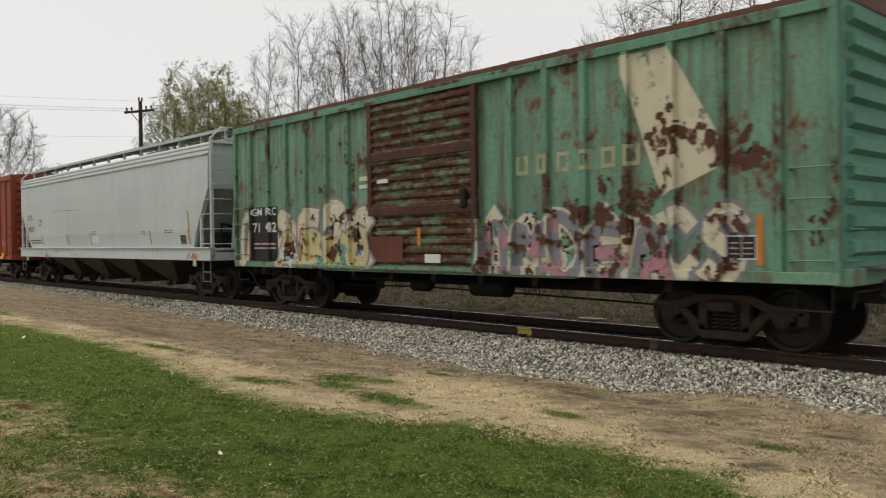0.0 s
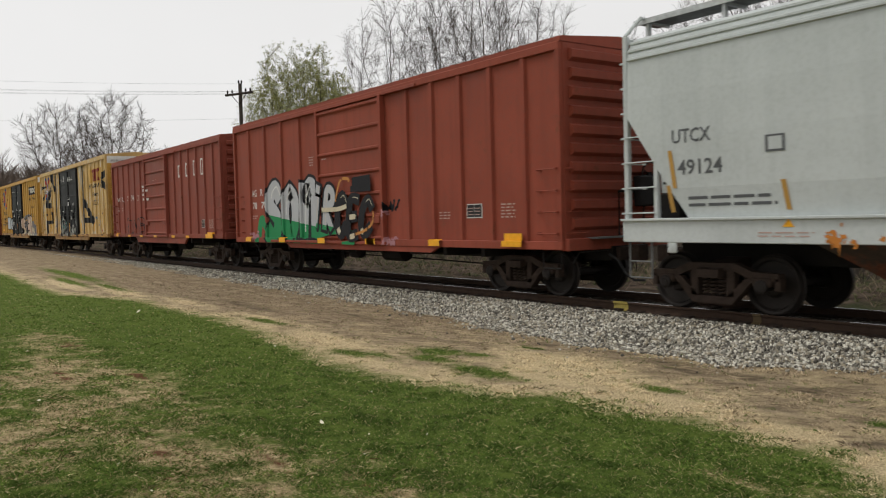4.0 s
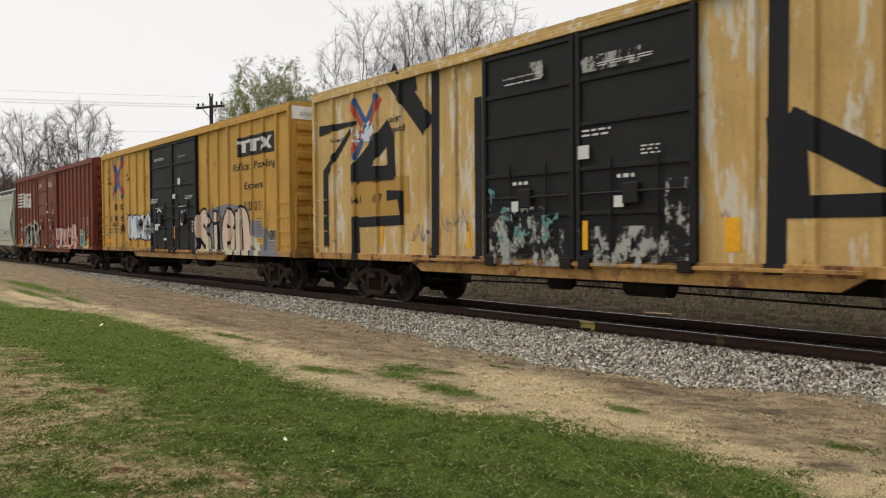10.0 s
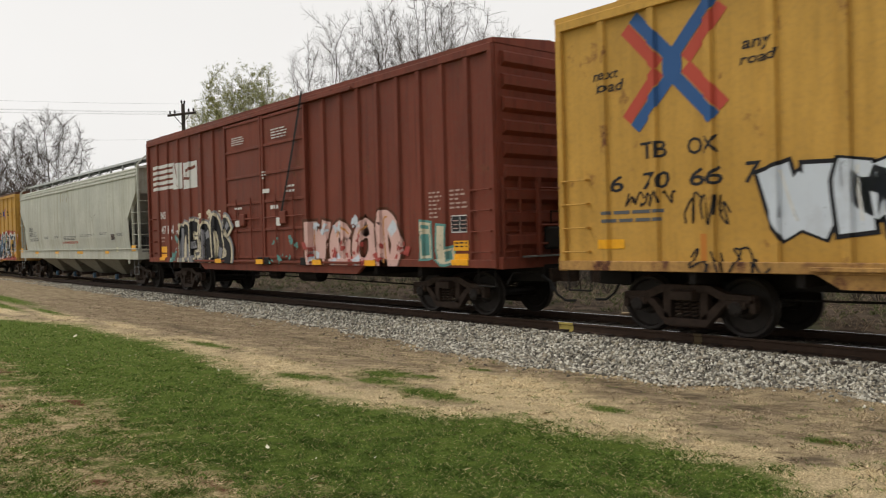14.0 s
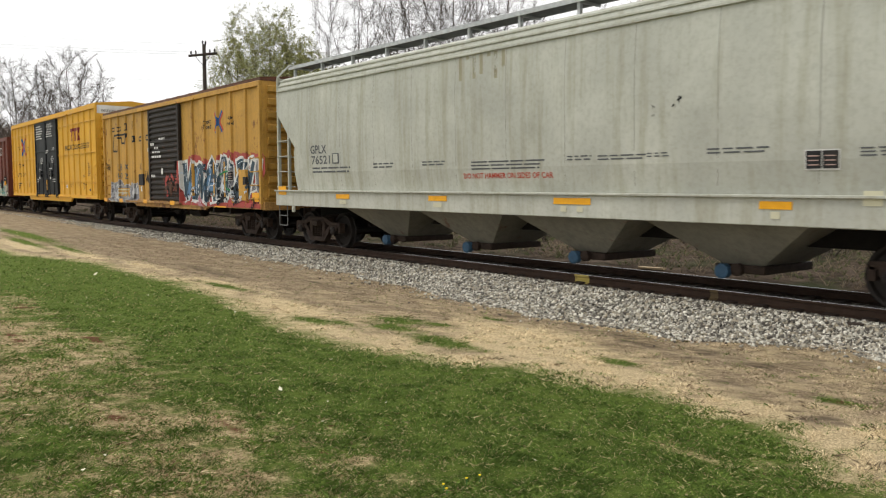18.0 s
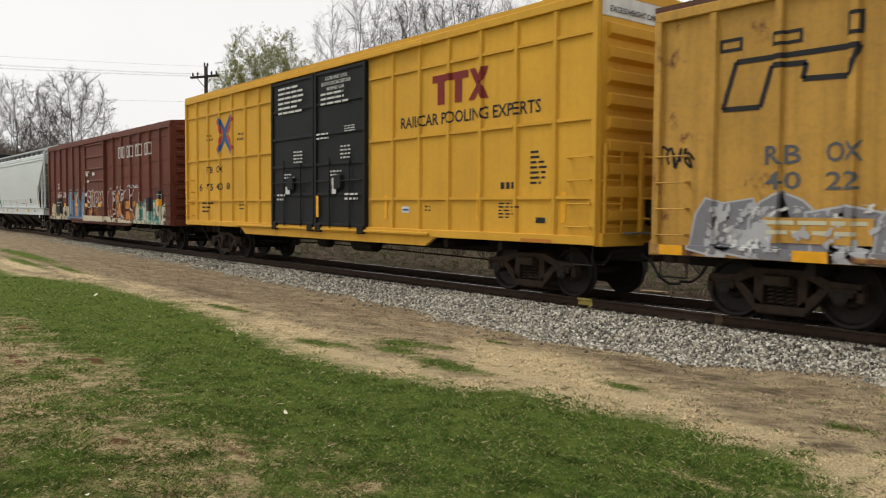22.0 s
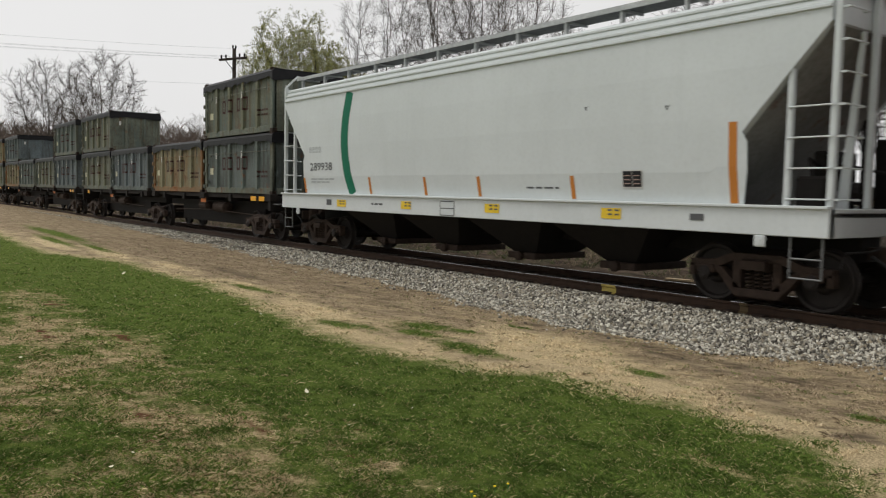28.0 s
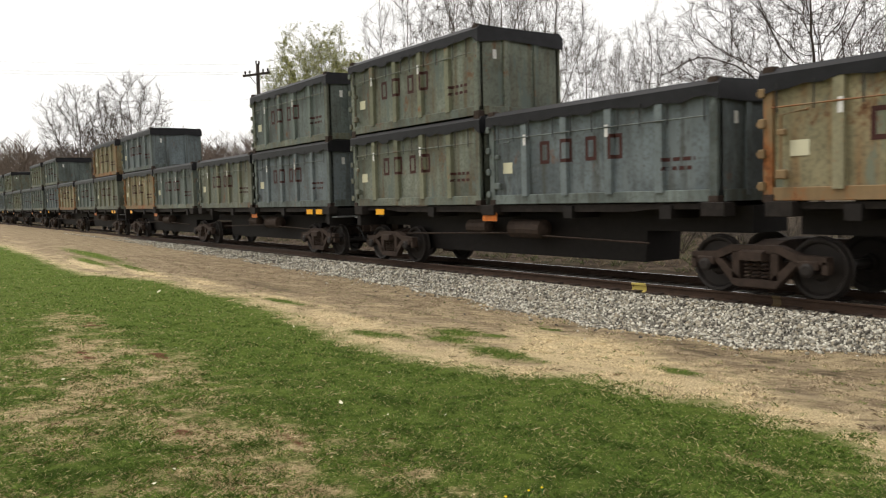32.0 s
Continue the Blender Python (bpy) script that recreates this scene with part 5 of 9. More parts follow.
def build_tan_e():
    car, s = boxcar("boxcar", "tall faded yellow boxcar with worn black double doors and black graffiti", -73.7, -92.28, 5.38, 1.06, M_TAN, M_TAN, M_YEL, (-85.4, -80.55), M_BLKWORN, 8, 7, (0.055, 0.06), "double", 9, sillm=M_YSILL, white_end=M_WPANEL, truck_in=2.1, cage=True)
    add_car(car, s.mid)
    return s


def build_yellow_f():
    car, s = boxcar("boxcar", "tall yellow boxcar with black double doors and pale bubble graffiti", -93.6, -111.9, 5.38, 1.06, M_YEL, M_YEL, M_YEL, (-105.15, -100.4), M_BLKDOOR, 8, 7, (0.055, 0.06), "double", 9, sillm=M_YSILL, white_end=M_WPANEL, truck_in=2.1, cage=True)
    add_car(car, s.mid)
    return s


def build_brown_g():
    car, s = boxcar("boxcar", "tall brown-red boxcar with double doors, white horse-stripe mark and graffiti", -113.5, -131.6, 5.42, 1.06, M_NS, M_NS, M_NS, (-125.1, -120.35), M_NS, 9, 7, (0.05, 0.06), "double", 9, truck_in=2.1, cage=True)
    add_car(car, s.mid)
    return s


def build_hopper_h():
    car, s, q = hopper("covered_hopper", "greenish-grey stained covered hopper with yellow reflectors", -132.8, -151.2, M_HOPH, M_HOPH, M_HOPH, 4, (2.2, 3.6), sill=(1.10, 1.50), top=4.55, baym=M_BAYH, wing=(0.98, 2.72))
    add_car(car, s.mid)
    return s, q


def build_yellow_i():
    car, s = boxcar("boxcar", "aged yellow boxcar with black corrugated door and white-red graffiti", -152.15, -167.6, 4.80, 0.98, M_YELOLD, M_RUSTROOF, M_YELOLD, (-161.55, -158.45), M_BRNDOOR, 6, 6, (0.05, 0.06), "slide", 9, chordm=M_YELOLD, sillm=M_YSILL)
    add_car(car, s.mid)
    return s


def build_yellow_j():
    car, s = boxcar("boxcar", "clean bright yellow tall boxcar with black double doors", -168.75, -187.2, 5.40, 1.06, M_YELNEW, M_YELNEW, M_YELNEW, (-180.6, -175.75), M_BLKDOOR, 7, 7, (0.04, 0.055), "double", 9, white_end=M_WPANEL, truck_in=2.1, rows_h=(1.85, 3.2, 4.65), cage=True)
    add_car(car, s.mid)
    return s


def build_brown_k():
    car, s = boxcar("boxcar", "dark brown-red long boxcar with white company letters and worn graffiti", -188.7, -207.0, 4.80, 0.98, M_SOU, M_SOU, M_SOU, (-199.7, -196.7), M_SOU, 7, 6, (0.06, 0.08), "plug", 11, truck_in=2.1, rows_h=(2.36, 2.88, 3.40, 4.26), rail_d=0.02)
    add_car(car, s.mid)
    return s


def build_hopper_l():
    # bays take the near-black underframe colour, far darker than the body
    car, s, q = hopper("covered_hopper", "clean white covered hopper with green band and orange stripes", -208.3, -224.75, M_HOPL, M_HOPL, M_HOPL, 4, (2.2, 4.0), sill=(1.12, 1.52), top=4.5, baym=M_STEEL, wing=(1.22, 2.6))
    add_car(car, s.mid)
    return s, q


S_A, (S_B, Q_B), S_C, S_D, S_E, S_F, S_G = build_green(), build_hopper_b(), build_red_c(), build_red_d(), build_tan_e(), build_yellow_f(), build_brown_g()
(S_H, Q_H), S_I, S_J, S_K, (S_L, Q_L) = build_hopper_h(), build_yellow_i(), build_yellow_j(), build_brown_k(), build_hopper_l()

M_BOX = [paint("grey_green_box_paint_%s" % k, c, rust=r, dirt=0.75, fade=0.7, streak=0.75, dirt_col=(0.042, 0.038, 0.03), rust_col=(0.10, 0.045, 0.02), streak_col=q, bare=w) for k, c, r, q, w in (("slate", (0.075, 0.092, 0.086), 0.05, (0.05, 0.05, 0.04), (0.11, 0.13, 0.125)), ("olive", (0.10, 0.112, 0.088), 0.12, (0.10, 0.075, 0.04), (0.10, 0.12, 0.105)), ("ochre", (0.17, 0.15, 0.085), 0.24, (0.20, 0.10, 0.04), (0.14, 0.15, 0.11)), ("blue", (0.075, 0.093, 0.10), 0.06, (0.055, 0.055, 0.045), (0.12, 0.14, 0.145)))]
# posts repeat the box colours lightened: the light they catch is painted in
M_LITPOST = [paint("lit_post_paint_%s" % k, c, rust=r, dirt=0.45, fade=0.3, streak=0.4, dirt_col=(0.06, 0.05, 0.04), rust_col=(0.15, 0.06, 0.024)) for k, c, r in (("slate", (0.115, 0.14, 0.125), 0.05), ("olive", (0.145, 0.15, 0.10), 0.12), ("ochre", (0.20, 0.185, 0.115), 0.25), ("blue", (0.12, 0.145, 0.15), 0.05))]
M_TARP = plain("tarpaulin", (0.010, 0.010, 0.012), 0.5, var=0.4, scale=3)
FRAME_MATS = [M_BOX[1], M_BOX[1], paint("rusted_frame", (0.18, 0.12, 0.06), rust=0.48, dirt=0.3, tall=0.4, rust_col=(0.17, 0.065, 0.022)), M_BOX[0]]
BOX_LABELS = ["slate-grey steel waste container with black tarpaulin", "olive-grey steel waste container with rust stains and black tarpaulin", "ochre rust-stained steel waste container with black tarpaulin", "blue-grey steel waste container with black tarpaulin"]
KINDS = [(0, 2, 3, 1), (3, 1, 0, 2), (1, 0, 2, 3), (0, 3, 1, 0), (3, 0, 1, 2)]
BOX_STORE = {}


def box_at(kind, x, z):
    if kind in BOX_STORE:
        ob = copy_thing(BOX_STORE[kind], pose(x, Y0, z))
    else:
        ob = BOX_STORE[kind] = container(0, 5.8, 0, M_BOX[kind], M_TARP, kind + 3, FRAME_MATS[kind], BOX_LABELS[kind], M_LITPOST[kind])
    CARS.append((ob, x, z))


for p in range(5):
    f = -226.25 - 26.2 * p
    car, mid = flat_pair(f)
    add_car(car, mid)
    for i, dx in enumerate((2.95, 9.1, 15.7, 21.85)):
        k = KINDS[p][i]
        box_at(k, f - dx, 1.48)
        if i in (0, 3):
            box_at((1, 0, 0, 1)[i] if p == 0 else (k + 1) % 4, f - dx, 3.46)

# ---- markings, lettering and graffiti, car by car ----


def end_words(car, half, text, y0, y1, z0, z1, mat):
    sd = Side(car, 0.0, 0.0)
    words(sd, text, y0, y1, z0, z1, mat, place=Matrix.Translation((half + 0.036, 0, 0)) @ Matrix.Rotation(radians(90), 4, "Z"))


def marks_green():
    s = S_A
    sign(s, -18.67, -17.34, 1.17, 2.54, M_BLACK, "number_panel", 0.006)
    words(s, "GM", -18.57, -18.10, 2.32, 2.52, M_WHITE, off=0.010)
    words(s, "RC", -17.80, -17.41, 2.32, 2.52, M_WHITE, off=0.010)
    words(s, "71", -18.53, -18.21, 1.90, 2.14, M_WHITE, off=0.010)
    words(s, "42", -17.85, -17.41, 1.90, 2.15, M_WHITE, off=0.010)
    bars(s, -18.51, -17.42, 1.41, 1.63, 2, M_PALE, 3, 1.0, off=0.010)
    throwup(s, "derc", -17.34, -13.37, 0.92, 2.54, G_CREAM, G_GREY, 0.46, 0.07, shine=G_WHITE, second=RUST_PATCH, seed=4)
    throwup(s, "aswo", -17.29, -13.45, 0.92, 2.01, G_YELLOW, G_GREY, 0.36, 0.05, second=RUST_PATCH, seed=41, off=0.013)
    smear(s, -17.29, -13.44, 1.00, 2.30, 22, RUST_PATCH, 46, "rust_patch", (0.04, 0.14), 0.027)
    throwup(s, "o", -19.19, -18.65, 0.88, 2.48, G_CREAM, G_GREY, 0.3, 0.06, seed=5)
    smear(s, -15.80, -13.46, 0.95, 1.77, 9, G_TEAL, 6, "graffiti_patch", (0.08, 0.22), 0.018)
    smear(s, -17.34, -13.46, 0.92, 1.54, 5, G_PALE, 9, "graffiti_patch", (0.06, 0.2), 0.019)
    throwup(s, "aoram", -10.32, -6.33, 0.83, 2.27, G_CREAM, G_TEAL, 0.40, 0.05, shine=G_WHITE, second=RUST_PATCH, seed=8)
    throwup(s, "nmdea", -10.27, -6.27, 0.86, 2.05, G_GREY, G_CREAM, 0.30, 0.04, second=G_ROSE, seed=43, off=0.013)
    smear(s, -10.27, -6.33, 0.90, 2.22, 30, RUST_PATCH, 44, "rust_patch", (0.05, 0.2), 0.026)
    smear(s, -10.27, -6.33, 0.90, 1.99, 12, M_GREEN, 45, "bare_patch", (0.05, 0.18), 0.024)
    throwup(s, "cs", -6.60, -5.16, 0.92, 2.16, G_CREAM, G_GREY, 0.40, 0.07, second=G_ROSE, shine=G_PALE, seed=12)
    smear(s, -6.47, -5.17, 0.95, 2.01, 12, RUST_PATCH, 47, "rust_patch", (0.05, 0.16), 0.026)
    smear(s, -10.32, -5.28, 0.86, 1.49, 14, G_ROSE, 21, "graffiti_patch", (0.06, 0.18), 0.02)
    letter_blocks(s, -9.49, -6.79, 2.76, 3.09, 6, M_FADE, wide=0.6)
    side_fade = flat(bmesh.new(), [(-7.28, 4.46), (-6.38, 4.47), (-5.57, 3.05), (-5.63, 2.62), (-6.52, 2.26), (-6.41, 3.35), (-6.79, 3.45)])
    s.lay(side_fade, G_CREAM, "faded_panel", 0.005)
    smear(s, -6.72, -5.75, 2.41, 3.75, 9, RUST_PATCH, 31, "rust_patch", (0.07, 0.22), 0.009)
    smear(s, -5.55, -5.00, 2.55, 2.87, 4, RUST_PATCH, 33, "rust_patch", (0.16, 0.3), 0.007)
    smear(s, -7.70, -6.20, 2.10, 2.54, 6, RUST_PATCH, 35, "rust_patch", (0.08, 0.2), 0.02)
    smear(s, -4.70, -4.16, 1.44, 1.93, 4, RUST_PATCH, 36, "rust_patch", (0.05, 0.14), 0.007)
    smear(s, -16.55, -13.53, 2.72, 3.91, 14, RUST_PATCH, 38, "rust_patch", (0.03, 0.12), 0.007)
    smear(s, -18.41, -16.52, 2.70, 3.71, 8, RUST_PATCH, 39, "rust_patch", (0.02, 0.07), 0.007)
    placard(s, -5.48, -5.05, 1.33, 1.67, 0.012)
    upright(s, [-9.79, -5.06, -18.70, -16.37], 1.25, 1.95, M_ORG, 0.1)
    sign(s, -13.44, -12.37, 1.21, 1.74, paint("red_oxide_patch", (0.11, 0.032, 0.022), rust=0.35), "repair_panel", 0.0)
    sign(s, -11.69, -11.24, 1.21, 1.38, M_WHITE)
    sign(s, -13.16, -12.81, 2.84, 2.92, M_WHITE)
    sign(s, -13.96, -13.62, 2.94, 3.04, M_LABEL)
    sign(s, -13.97, -13.61, 2.78, 2.86, M_WHITE)
    upright(s, [-11.91], 1.55, 1.9, M_ORG, 0.1)
    reflectors(s, [-6.24], 1.06, M_LABEL)


def marks_hopper_b():
    s, q = S_B, Q_B
    words(s, "UTCX", -37.98, -37.27, 2.70, 2.92, M_GREYLET)
    words(s, "49124", -37.89, -37.08, 2.20, 2.44, M_GREYLET)
    bars(s, -37.72, -36.11, 1.64, 1.86, 2, M_GREYLET, 2)
    sign(s, -36.37, -36.07, 2.45, 2.69, M_GREYLET, "stencil_panel")
    sign(s, -36.32, -36.11, 2.48, 2.66, M_HOPB, "stencil_field", 0.014)
    upright(s, [-38.06, -36.09, -33.03, -22.29, -25.07, -32.79, -30.40], 1.62, 2.05, M_OCHRE, 0.08, 0.06)
    upright(s, [-22.26, -37.99], 2.0, 2.6, M_OCHRE, 0.08, 0.08)
    placard(s, -22.88, -22.48, 1.60, 1.90)
    sign(s, -30.31, -29.55, 1.68, 2.15, M_HOPL, "stencil_panel", 0.006)
    bars(s, -30.24, -29.69, 1.94, 2.13, 3, M_GREYLET, 8, 1.0, off=0.012)
    bars(s, -23.95, -23.30, 1.92, 2.06, 2, M_GREYLET, 4)
    bars(s, -25.69, -25.35, 1.91, 2.05, 2, M_GREYLET, 5)
    bars(q, -36.48, -35.52, 1.21, 1.31, 2, M_PALE, 6)
    bars(q, -34.29, -33.82, 1.32, 1.40, 2, M_GREYLET, 7)
    bars(q, -32.53, -31.58, 1.20, 1.30, 2, M_PALE, 8)
    for x in (-36.01, -32.08, -24.37, -28.15):
        q.lay(flat(bmesh.new(), [(x - 0.09, 1.38), (x + 0.09, 1.38), (x, 1.5)]), M_REFL, "reflector", 0.01)
    stroke(s, [(-34.33, 2.99), (-32.70, 2.97), (-31.48, 2.94)], 0.013, RUST_PATCH, "rust_line")
    smear(q, -22.27, -21.53, 1.18, 1.35, 6, M_ORG, 7, "rust_stain", (0.05, 0.12), 0.006)
    smear(q, -35.44, -34.71, 1.15, 1.25, 4, M_ORG, 9, "rust_stain", (0.05, 0.12), 0.006)


def marks_red_c():
    s = S_C
    words(s, "AG", -54.87, -54.50, 2.45, 2.68, M_WHITE)
    words(s, "R", -54.19, -54.00, 2.46, 2.69, M_WHITE)
    words(s, "78", -54.83, -54.49, 2.05, 2.27, M_WHITE)
    words(s, "71", -54.15, -53.74, 2.06, 2.27, M_WHITE)
    bars(s, -54.86, -54.42, 1.69, 1.84, 2, M_PALE, 1)
    throwup(s, "son", -53.75, -50.15, 0.84, 3.00, G_SILVER, G_BLACK, 0.44, 0.09, backing=None, split=(1.65, G_GREEN), shine=G_WHITE, seed=3, lean=0.05)
    throwup(s, "ir", -50.35, -48.90, 1.29, 2.70, G_SILVER, G_BLACK, 0.36, 0.09, split=(1.51, G_GREEN), shine=G_CREAM, seed=13, lean=0.1, off=0.02)
    throwup(s, "cec", -48.92, -47.01, 1.05, 2.36, G_BLACK, G_BLACK, 0.34, 0.05, shine=G_CREAM, second=G_CREAM, seed=23, lean=0.15, off=0.024)
    for p in ([(-54.46, 0.95), (-54.17, 1.68), (-53.67, 1.35), (-52.85, 0.90), (-52.18, 1.35), (-51.77, 0.85), (-51.08, 1.28), (-50.36, 0.89), (-50.18, 1.48), (-49.84, 1.35)],):
        stroke(s, p, 0.34, G_GREEN, "graffiti", 0.005, True, "green sprayed under-fill of the graffiti")
    stroke(s, [(-50.18, 1.19), (-49.21, 1.35), (-48.22, 1.29), (-48.09, 1.01), (-48.63, 0.94)], 0.22, G_GREEN, "graffiti_fill", 0.016, True)
    stroke(s, [(-54.60, 0.78), (-52.52, 0.80), (-50.36, 0.82), (-48.63, 0.85), (-48.02, 1.01)], 0.10, G_BLACK, "graffiti_stroke", 0.008)
    stroke(s, [(-48.01, 2.57), (-47.09, 2.60)], 0.30, G_BLACK, "graffiti_stroke", 0.012)
    stroke(s, [(-48.07, 2.42), (-47.05, 2.42)], 0.16, G_BLACK, "graffiti_stroke", 0.03)
    stroke(s, [(-48.90, 2.13), (-48.61, 2.65), (-48.20, 2.70), (-48.07, 2.55)], 0.08, G_ORANGE, "graffiti_stroke", 0.034, True)
    stroke(s, [(-47.95, 1.24), (-47.39, 1.35), (-46.99, 1.56), (-46.96, 1.83)], 0.07, G_ORANGE, "graffiti_stroke", 0.032, True)
    stroke(s, [(-49.67, 1.92), (-48.76, 1.92), (-48.28, 1.99)], 0.12, G_CREAM, "graffiti_stroke", 0.045, True)
    smear(s, -46.58, -46.14, 0.86, 1.10, 4, G_ROSE, 5, "graffiti_patch", (0.1, 0.25))
    smear(s, -55.00, -54.44, 1.10, 1.36, 3, G_ROSE, 6, "graffiti_patch", (0.08, 0.2), 0.03)
    smear(s, -46.60, -46.45, 1.71, 1.81, 2, G_ROSE, 7, "graffiti_patch", (0.06, 0.14))
    tag_scrawl(s, -46.58, -45.97, 1.81, 2.09, G_BLACK, 3, 0.06)
    bars(s, -50.68, -50.39, 3.15, 3.45, 4, M_PALE, 2)
    bars(s, -49.65, -49.33, 3.25, 3.32, 1, M_PALE, 4, 1.0)
    reflectors(s, [-54.94, -52.35, -49.69, -47.10, -44.41, -47.05], 1.0, off=0.082)
    reflectors(s, [-41.78], 1.02, w=0.6, h=0.26, off=0.082)
    placard(s, -43.36, -42.84, 1.60, 1.90)
    bars(s, -42.24, -41.79, 1.56, 1.88, 5, M_PALE, 9)
    bars(s, -44.37, -43.91, 1.56, 1.75, 3, M_PALE, 10)


def marks_red_d():
    s = S_D
    for b in ((-62.31, -61.98, 3.50, 3.99), (-61.39, -61.07, 3.48, 4.02), (-60.50, -60.26, 3.48, 4.06), (-59.68, -59.38, 3.46, 4.08)):
        hollow_block(s, *b, M_WHITE)
    words(s, "WR", -71.70, -71.25, 2.78, 3.00, M_WHITE)
    words(s, "WK", -70.98, -70.50, 2.78, 3.01, M_WHITE)
    words(s, "77", -69.97, -69.60, 2.78, 3.01, M_WHITE)
    words(s, "74", -69.27, -68.88, 2.79, 3.03, M_WHITE)
    bars(s, -71.72, -71.36, 2.25, 2.50, 2, M_PALE, 1)
    bars(s, -71.00, -70.52, 2.26, 2.49, 2, M_PALE, 2)
    sign(s, -68.31, -68.01, 2.76, 3.01, M_PALE, "stencil_panel")
    sign(s, -68.27, -68.05, 2.79, 2.99, M_RED2, "stencil_field", 0.012)
    for b in ((-67.47, -67.15, 3.32, 3.40), (-67.40, -67.04, 3.14, 3.24), (-67.42, -67.01, 2.94, 3.04), (-67.40, -67.04, 2.74, 2.83), (-66.46, -66.11, 3.10, 3.19), (-66.33, -66.00, 2.70, 2.81)):
        sign(s, *b, M_WHITE)
    bars(s, -65.45, -64.80, 3.53, 3.55, 1, M_PALE, 5, 1.0)
    throwup(s, "glade", -70.29, -67.28, 0.89, 1.95, M_RED2, G_BLACK, 0.42, 0.045, seed=6, label="black outline graffiti letters on the red side")
    reflectors(s, [-69.34, -67.35, -65.02, -62.75, -60.99], 1.02, off=0.082)
    reflectors(s, [-58.61], 0.98, w=0.75, h=0.32, off=0.084)
    reflectors(s, [-71.48], 1.06, w=0.4, h=0.2, off=0.084)
    placard(s, -59.74, -59.28, 1.47, 1.77)
    bars(s, -58.95, -58.42, 1.40, 1.76, 5, M_PALE, 6)
    tag_scrawl(s, -67.48, -66.88, 1.34, 1.70, G_BLACK, 8, 0.03)


def marks_tan_e():
    s = S_E
    tee_logo(s, -76.99, -75.25, 4.08, 4.72, M_MAROON)
    sign(s, -77.58, -74.90, 4.02, 4.76, M_YEL, "painted_panel", 0.004)
    words(s, "Railcar Pooling", -77.78, -74.76, 3.65, 3.94, M_BLACK, slant=0.15)
    words(s, "Experts", -76.99, -75.51, 3.19, 3.50, M_BLACK, slant=0.15)
    letter_blocks(s, -77.00, -75.62, 2.79, 3.05, 6, M_BLACK)
    k = 0.30
    stroke(s, [(-79.30, 5.29), (-79.32, 3.26), (-79.36, 0.82)], k, G_BLACK, "graffiti", 0.009, label="broad black sprayed strokes across the yellow side")
    stroke(s, [(-79.20, 3.16), (-78.00, 2.46), (-76.87, 1.88)], 0.42, G_BLACK, off=0.011)
    stroke(s, [(-79.39, 1.97), (-76.75, 1.96)], 0.30, G_BLACK, off=0.013)
    stroke(s, [(-79.20, 3.25), (-79.13, 1.98)], 0.6, G_BLACK, off=0.012)
    stroke(s, [(-73.71, 4.46), (-74.49, 4.30), (-74.95, 4.05)], 0.36, G_BLACK, off=0.012)
    stroke(s, [(-74.95, 4.10), (-74.50, 3.82), (-73.70, 3.56)], 0.36, G_BLACK, off=0.014)
    stroke(s, [(-92.01, 4.35), (-90.25, 4.38), (-91.70, 3.25), (-91.70, 1.34)], 0.26, G_BLACK, off=0.013)
    stroke(s, [(-88.70, 4.10), (-90.28, 3.11)], 0.5, G_BLACK, off=0.015)
    stroke(s, [(-88.75, 4.01), (-88.69, 2.96)], 0.3, G_BLACK, off=0.017)
    stroke(s, [(-90.38, 3.11), (-88.60, 3.07)], 0.34, G_BLACK, off=0.019)
    stroke(s, [(-88.73, 5.35), (-87.27, 3.95)], 0.5, G_BLACK, off=0.013)
    stroke(s, [(-88.10, 5.30), (-87.97, 4.75)], 0.6, G_BLACK, off=0.011)
    stroke(s, [(-87.02, 5.26), (-87.08, 0.86)], 0.26, G_BLACK, off=0.015)
    stroke(s, [(-90.40, 1.94), (-88.27, 1.97), (-88.31, 2.54), (-88.91, 2.55)], 0.24, G_BLACK, off=0.013)
    stroke(s, [(-90.26, 2.09), (-90.22, 1.03)], 0.28, G_BLACK, off=0.015)
    stroke(s, [(-85.64, 4.37), (-85.65, 1.12)], 0.22, G_BLACK, off=0.013)
    x_logo(s, -89.77, 4.22, 1.15, 1.35)
    smear(s, -90.47, -89.10, 3.82, 4.50, 4, G_PALE, 3, "graffiti_patch", (0.1, 0.25), 0.02)
    words(s, "load", -91.37, -90.83, 3.99, 4.10, M_BLACK, slant=0.2)
    words(s, "any", -88.79, -88.28, 4.18, 4.32, M_BLACK, slant=0.2, off=0.022)
    words(s, "road", -88.88, -88.18, 3.98, 4.12, M_BLACK, slant=0.2, off=0.022)
    sign(s, -90.44, -88.00, 2.10, 2.96, M_OCHRE, "painted_panel", 0.0045)
    words(s, "TB", -90.41, -90.07, 2.87, 3.05, M_BLACK, off=0.012)
    words(s, "OX", -89.46, -89.13, 2.86, 3.04, M_BLACK, off=0.012)
    words(s, "661", -90.42, -90.02, 2.40, 2.58, M_BLACK, off=0.012)
    words(s, "017", -89.51, -89.12, 2.39, 2.60, M_BLACK, off=0.012)
    upright(s, [-89.20, -86.03, -80.02, -82.78, -80.14, -76.92, -91.43], 1.35, 1.85, M_REFL, 0.12)
    upright(s, [-74.68], 1.4, 2.5, M_REFL, 0.12)
    upright(s, [-87.01], 1.35, 1.8, M_ORG, 0.12)
    sign(s, -75.09, -74.61, 1.07, 1.29, M_REFL)
    sign(s, -75.04, -74.65, 1.11, 1.26, M_BLACK, "stencil_bar", 0.013)
    sign(s, -75.18, -75.02, 1.33, 1.43, G_RED)
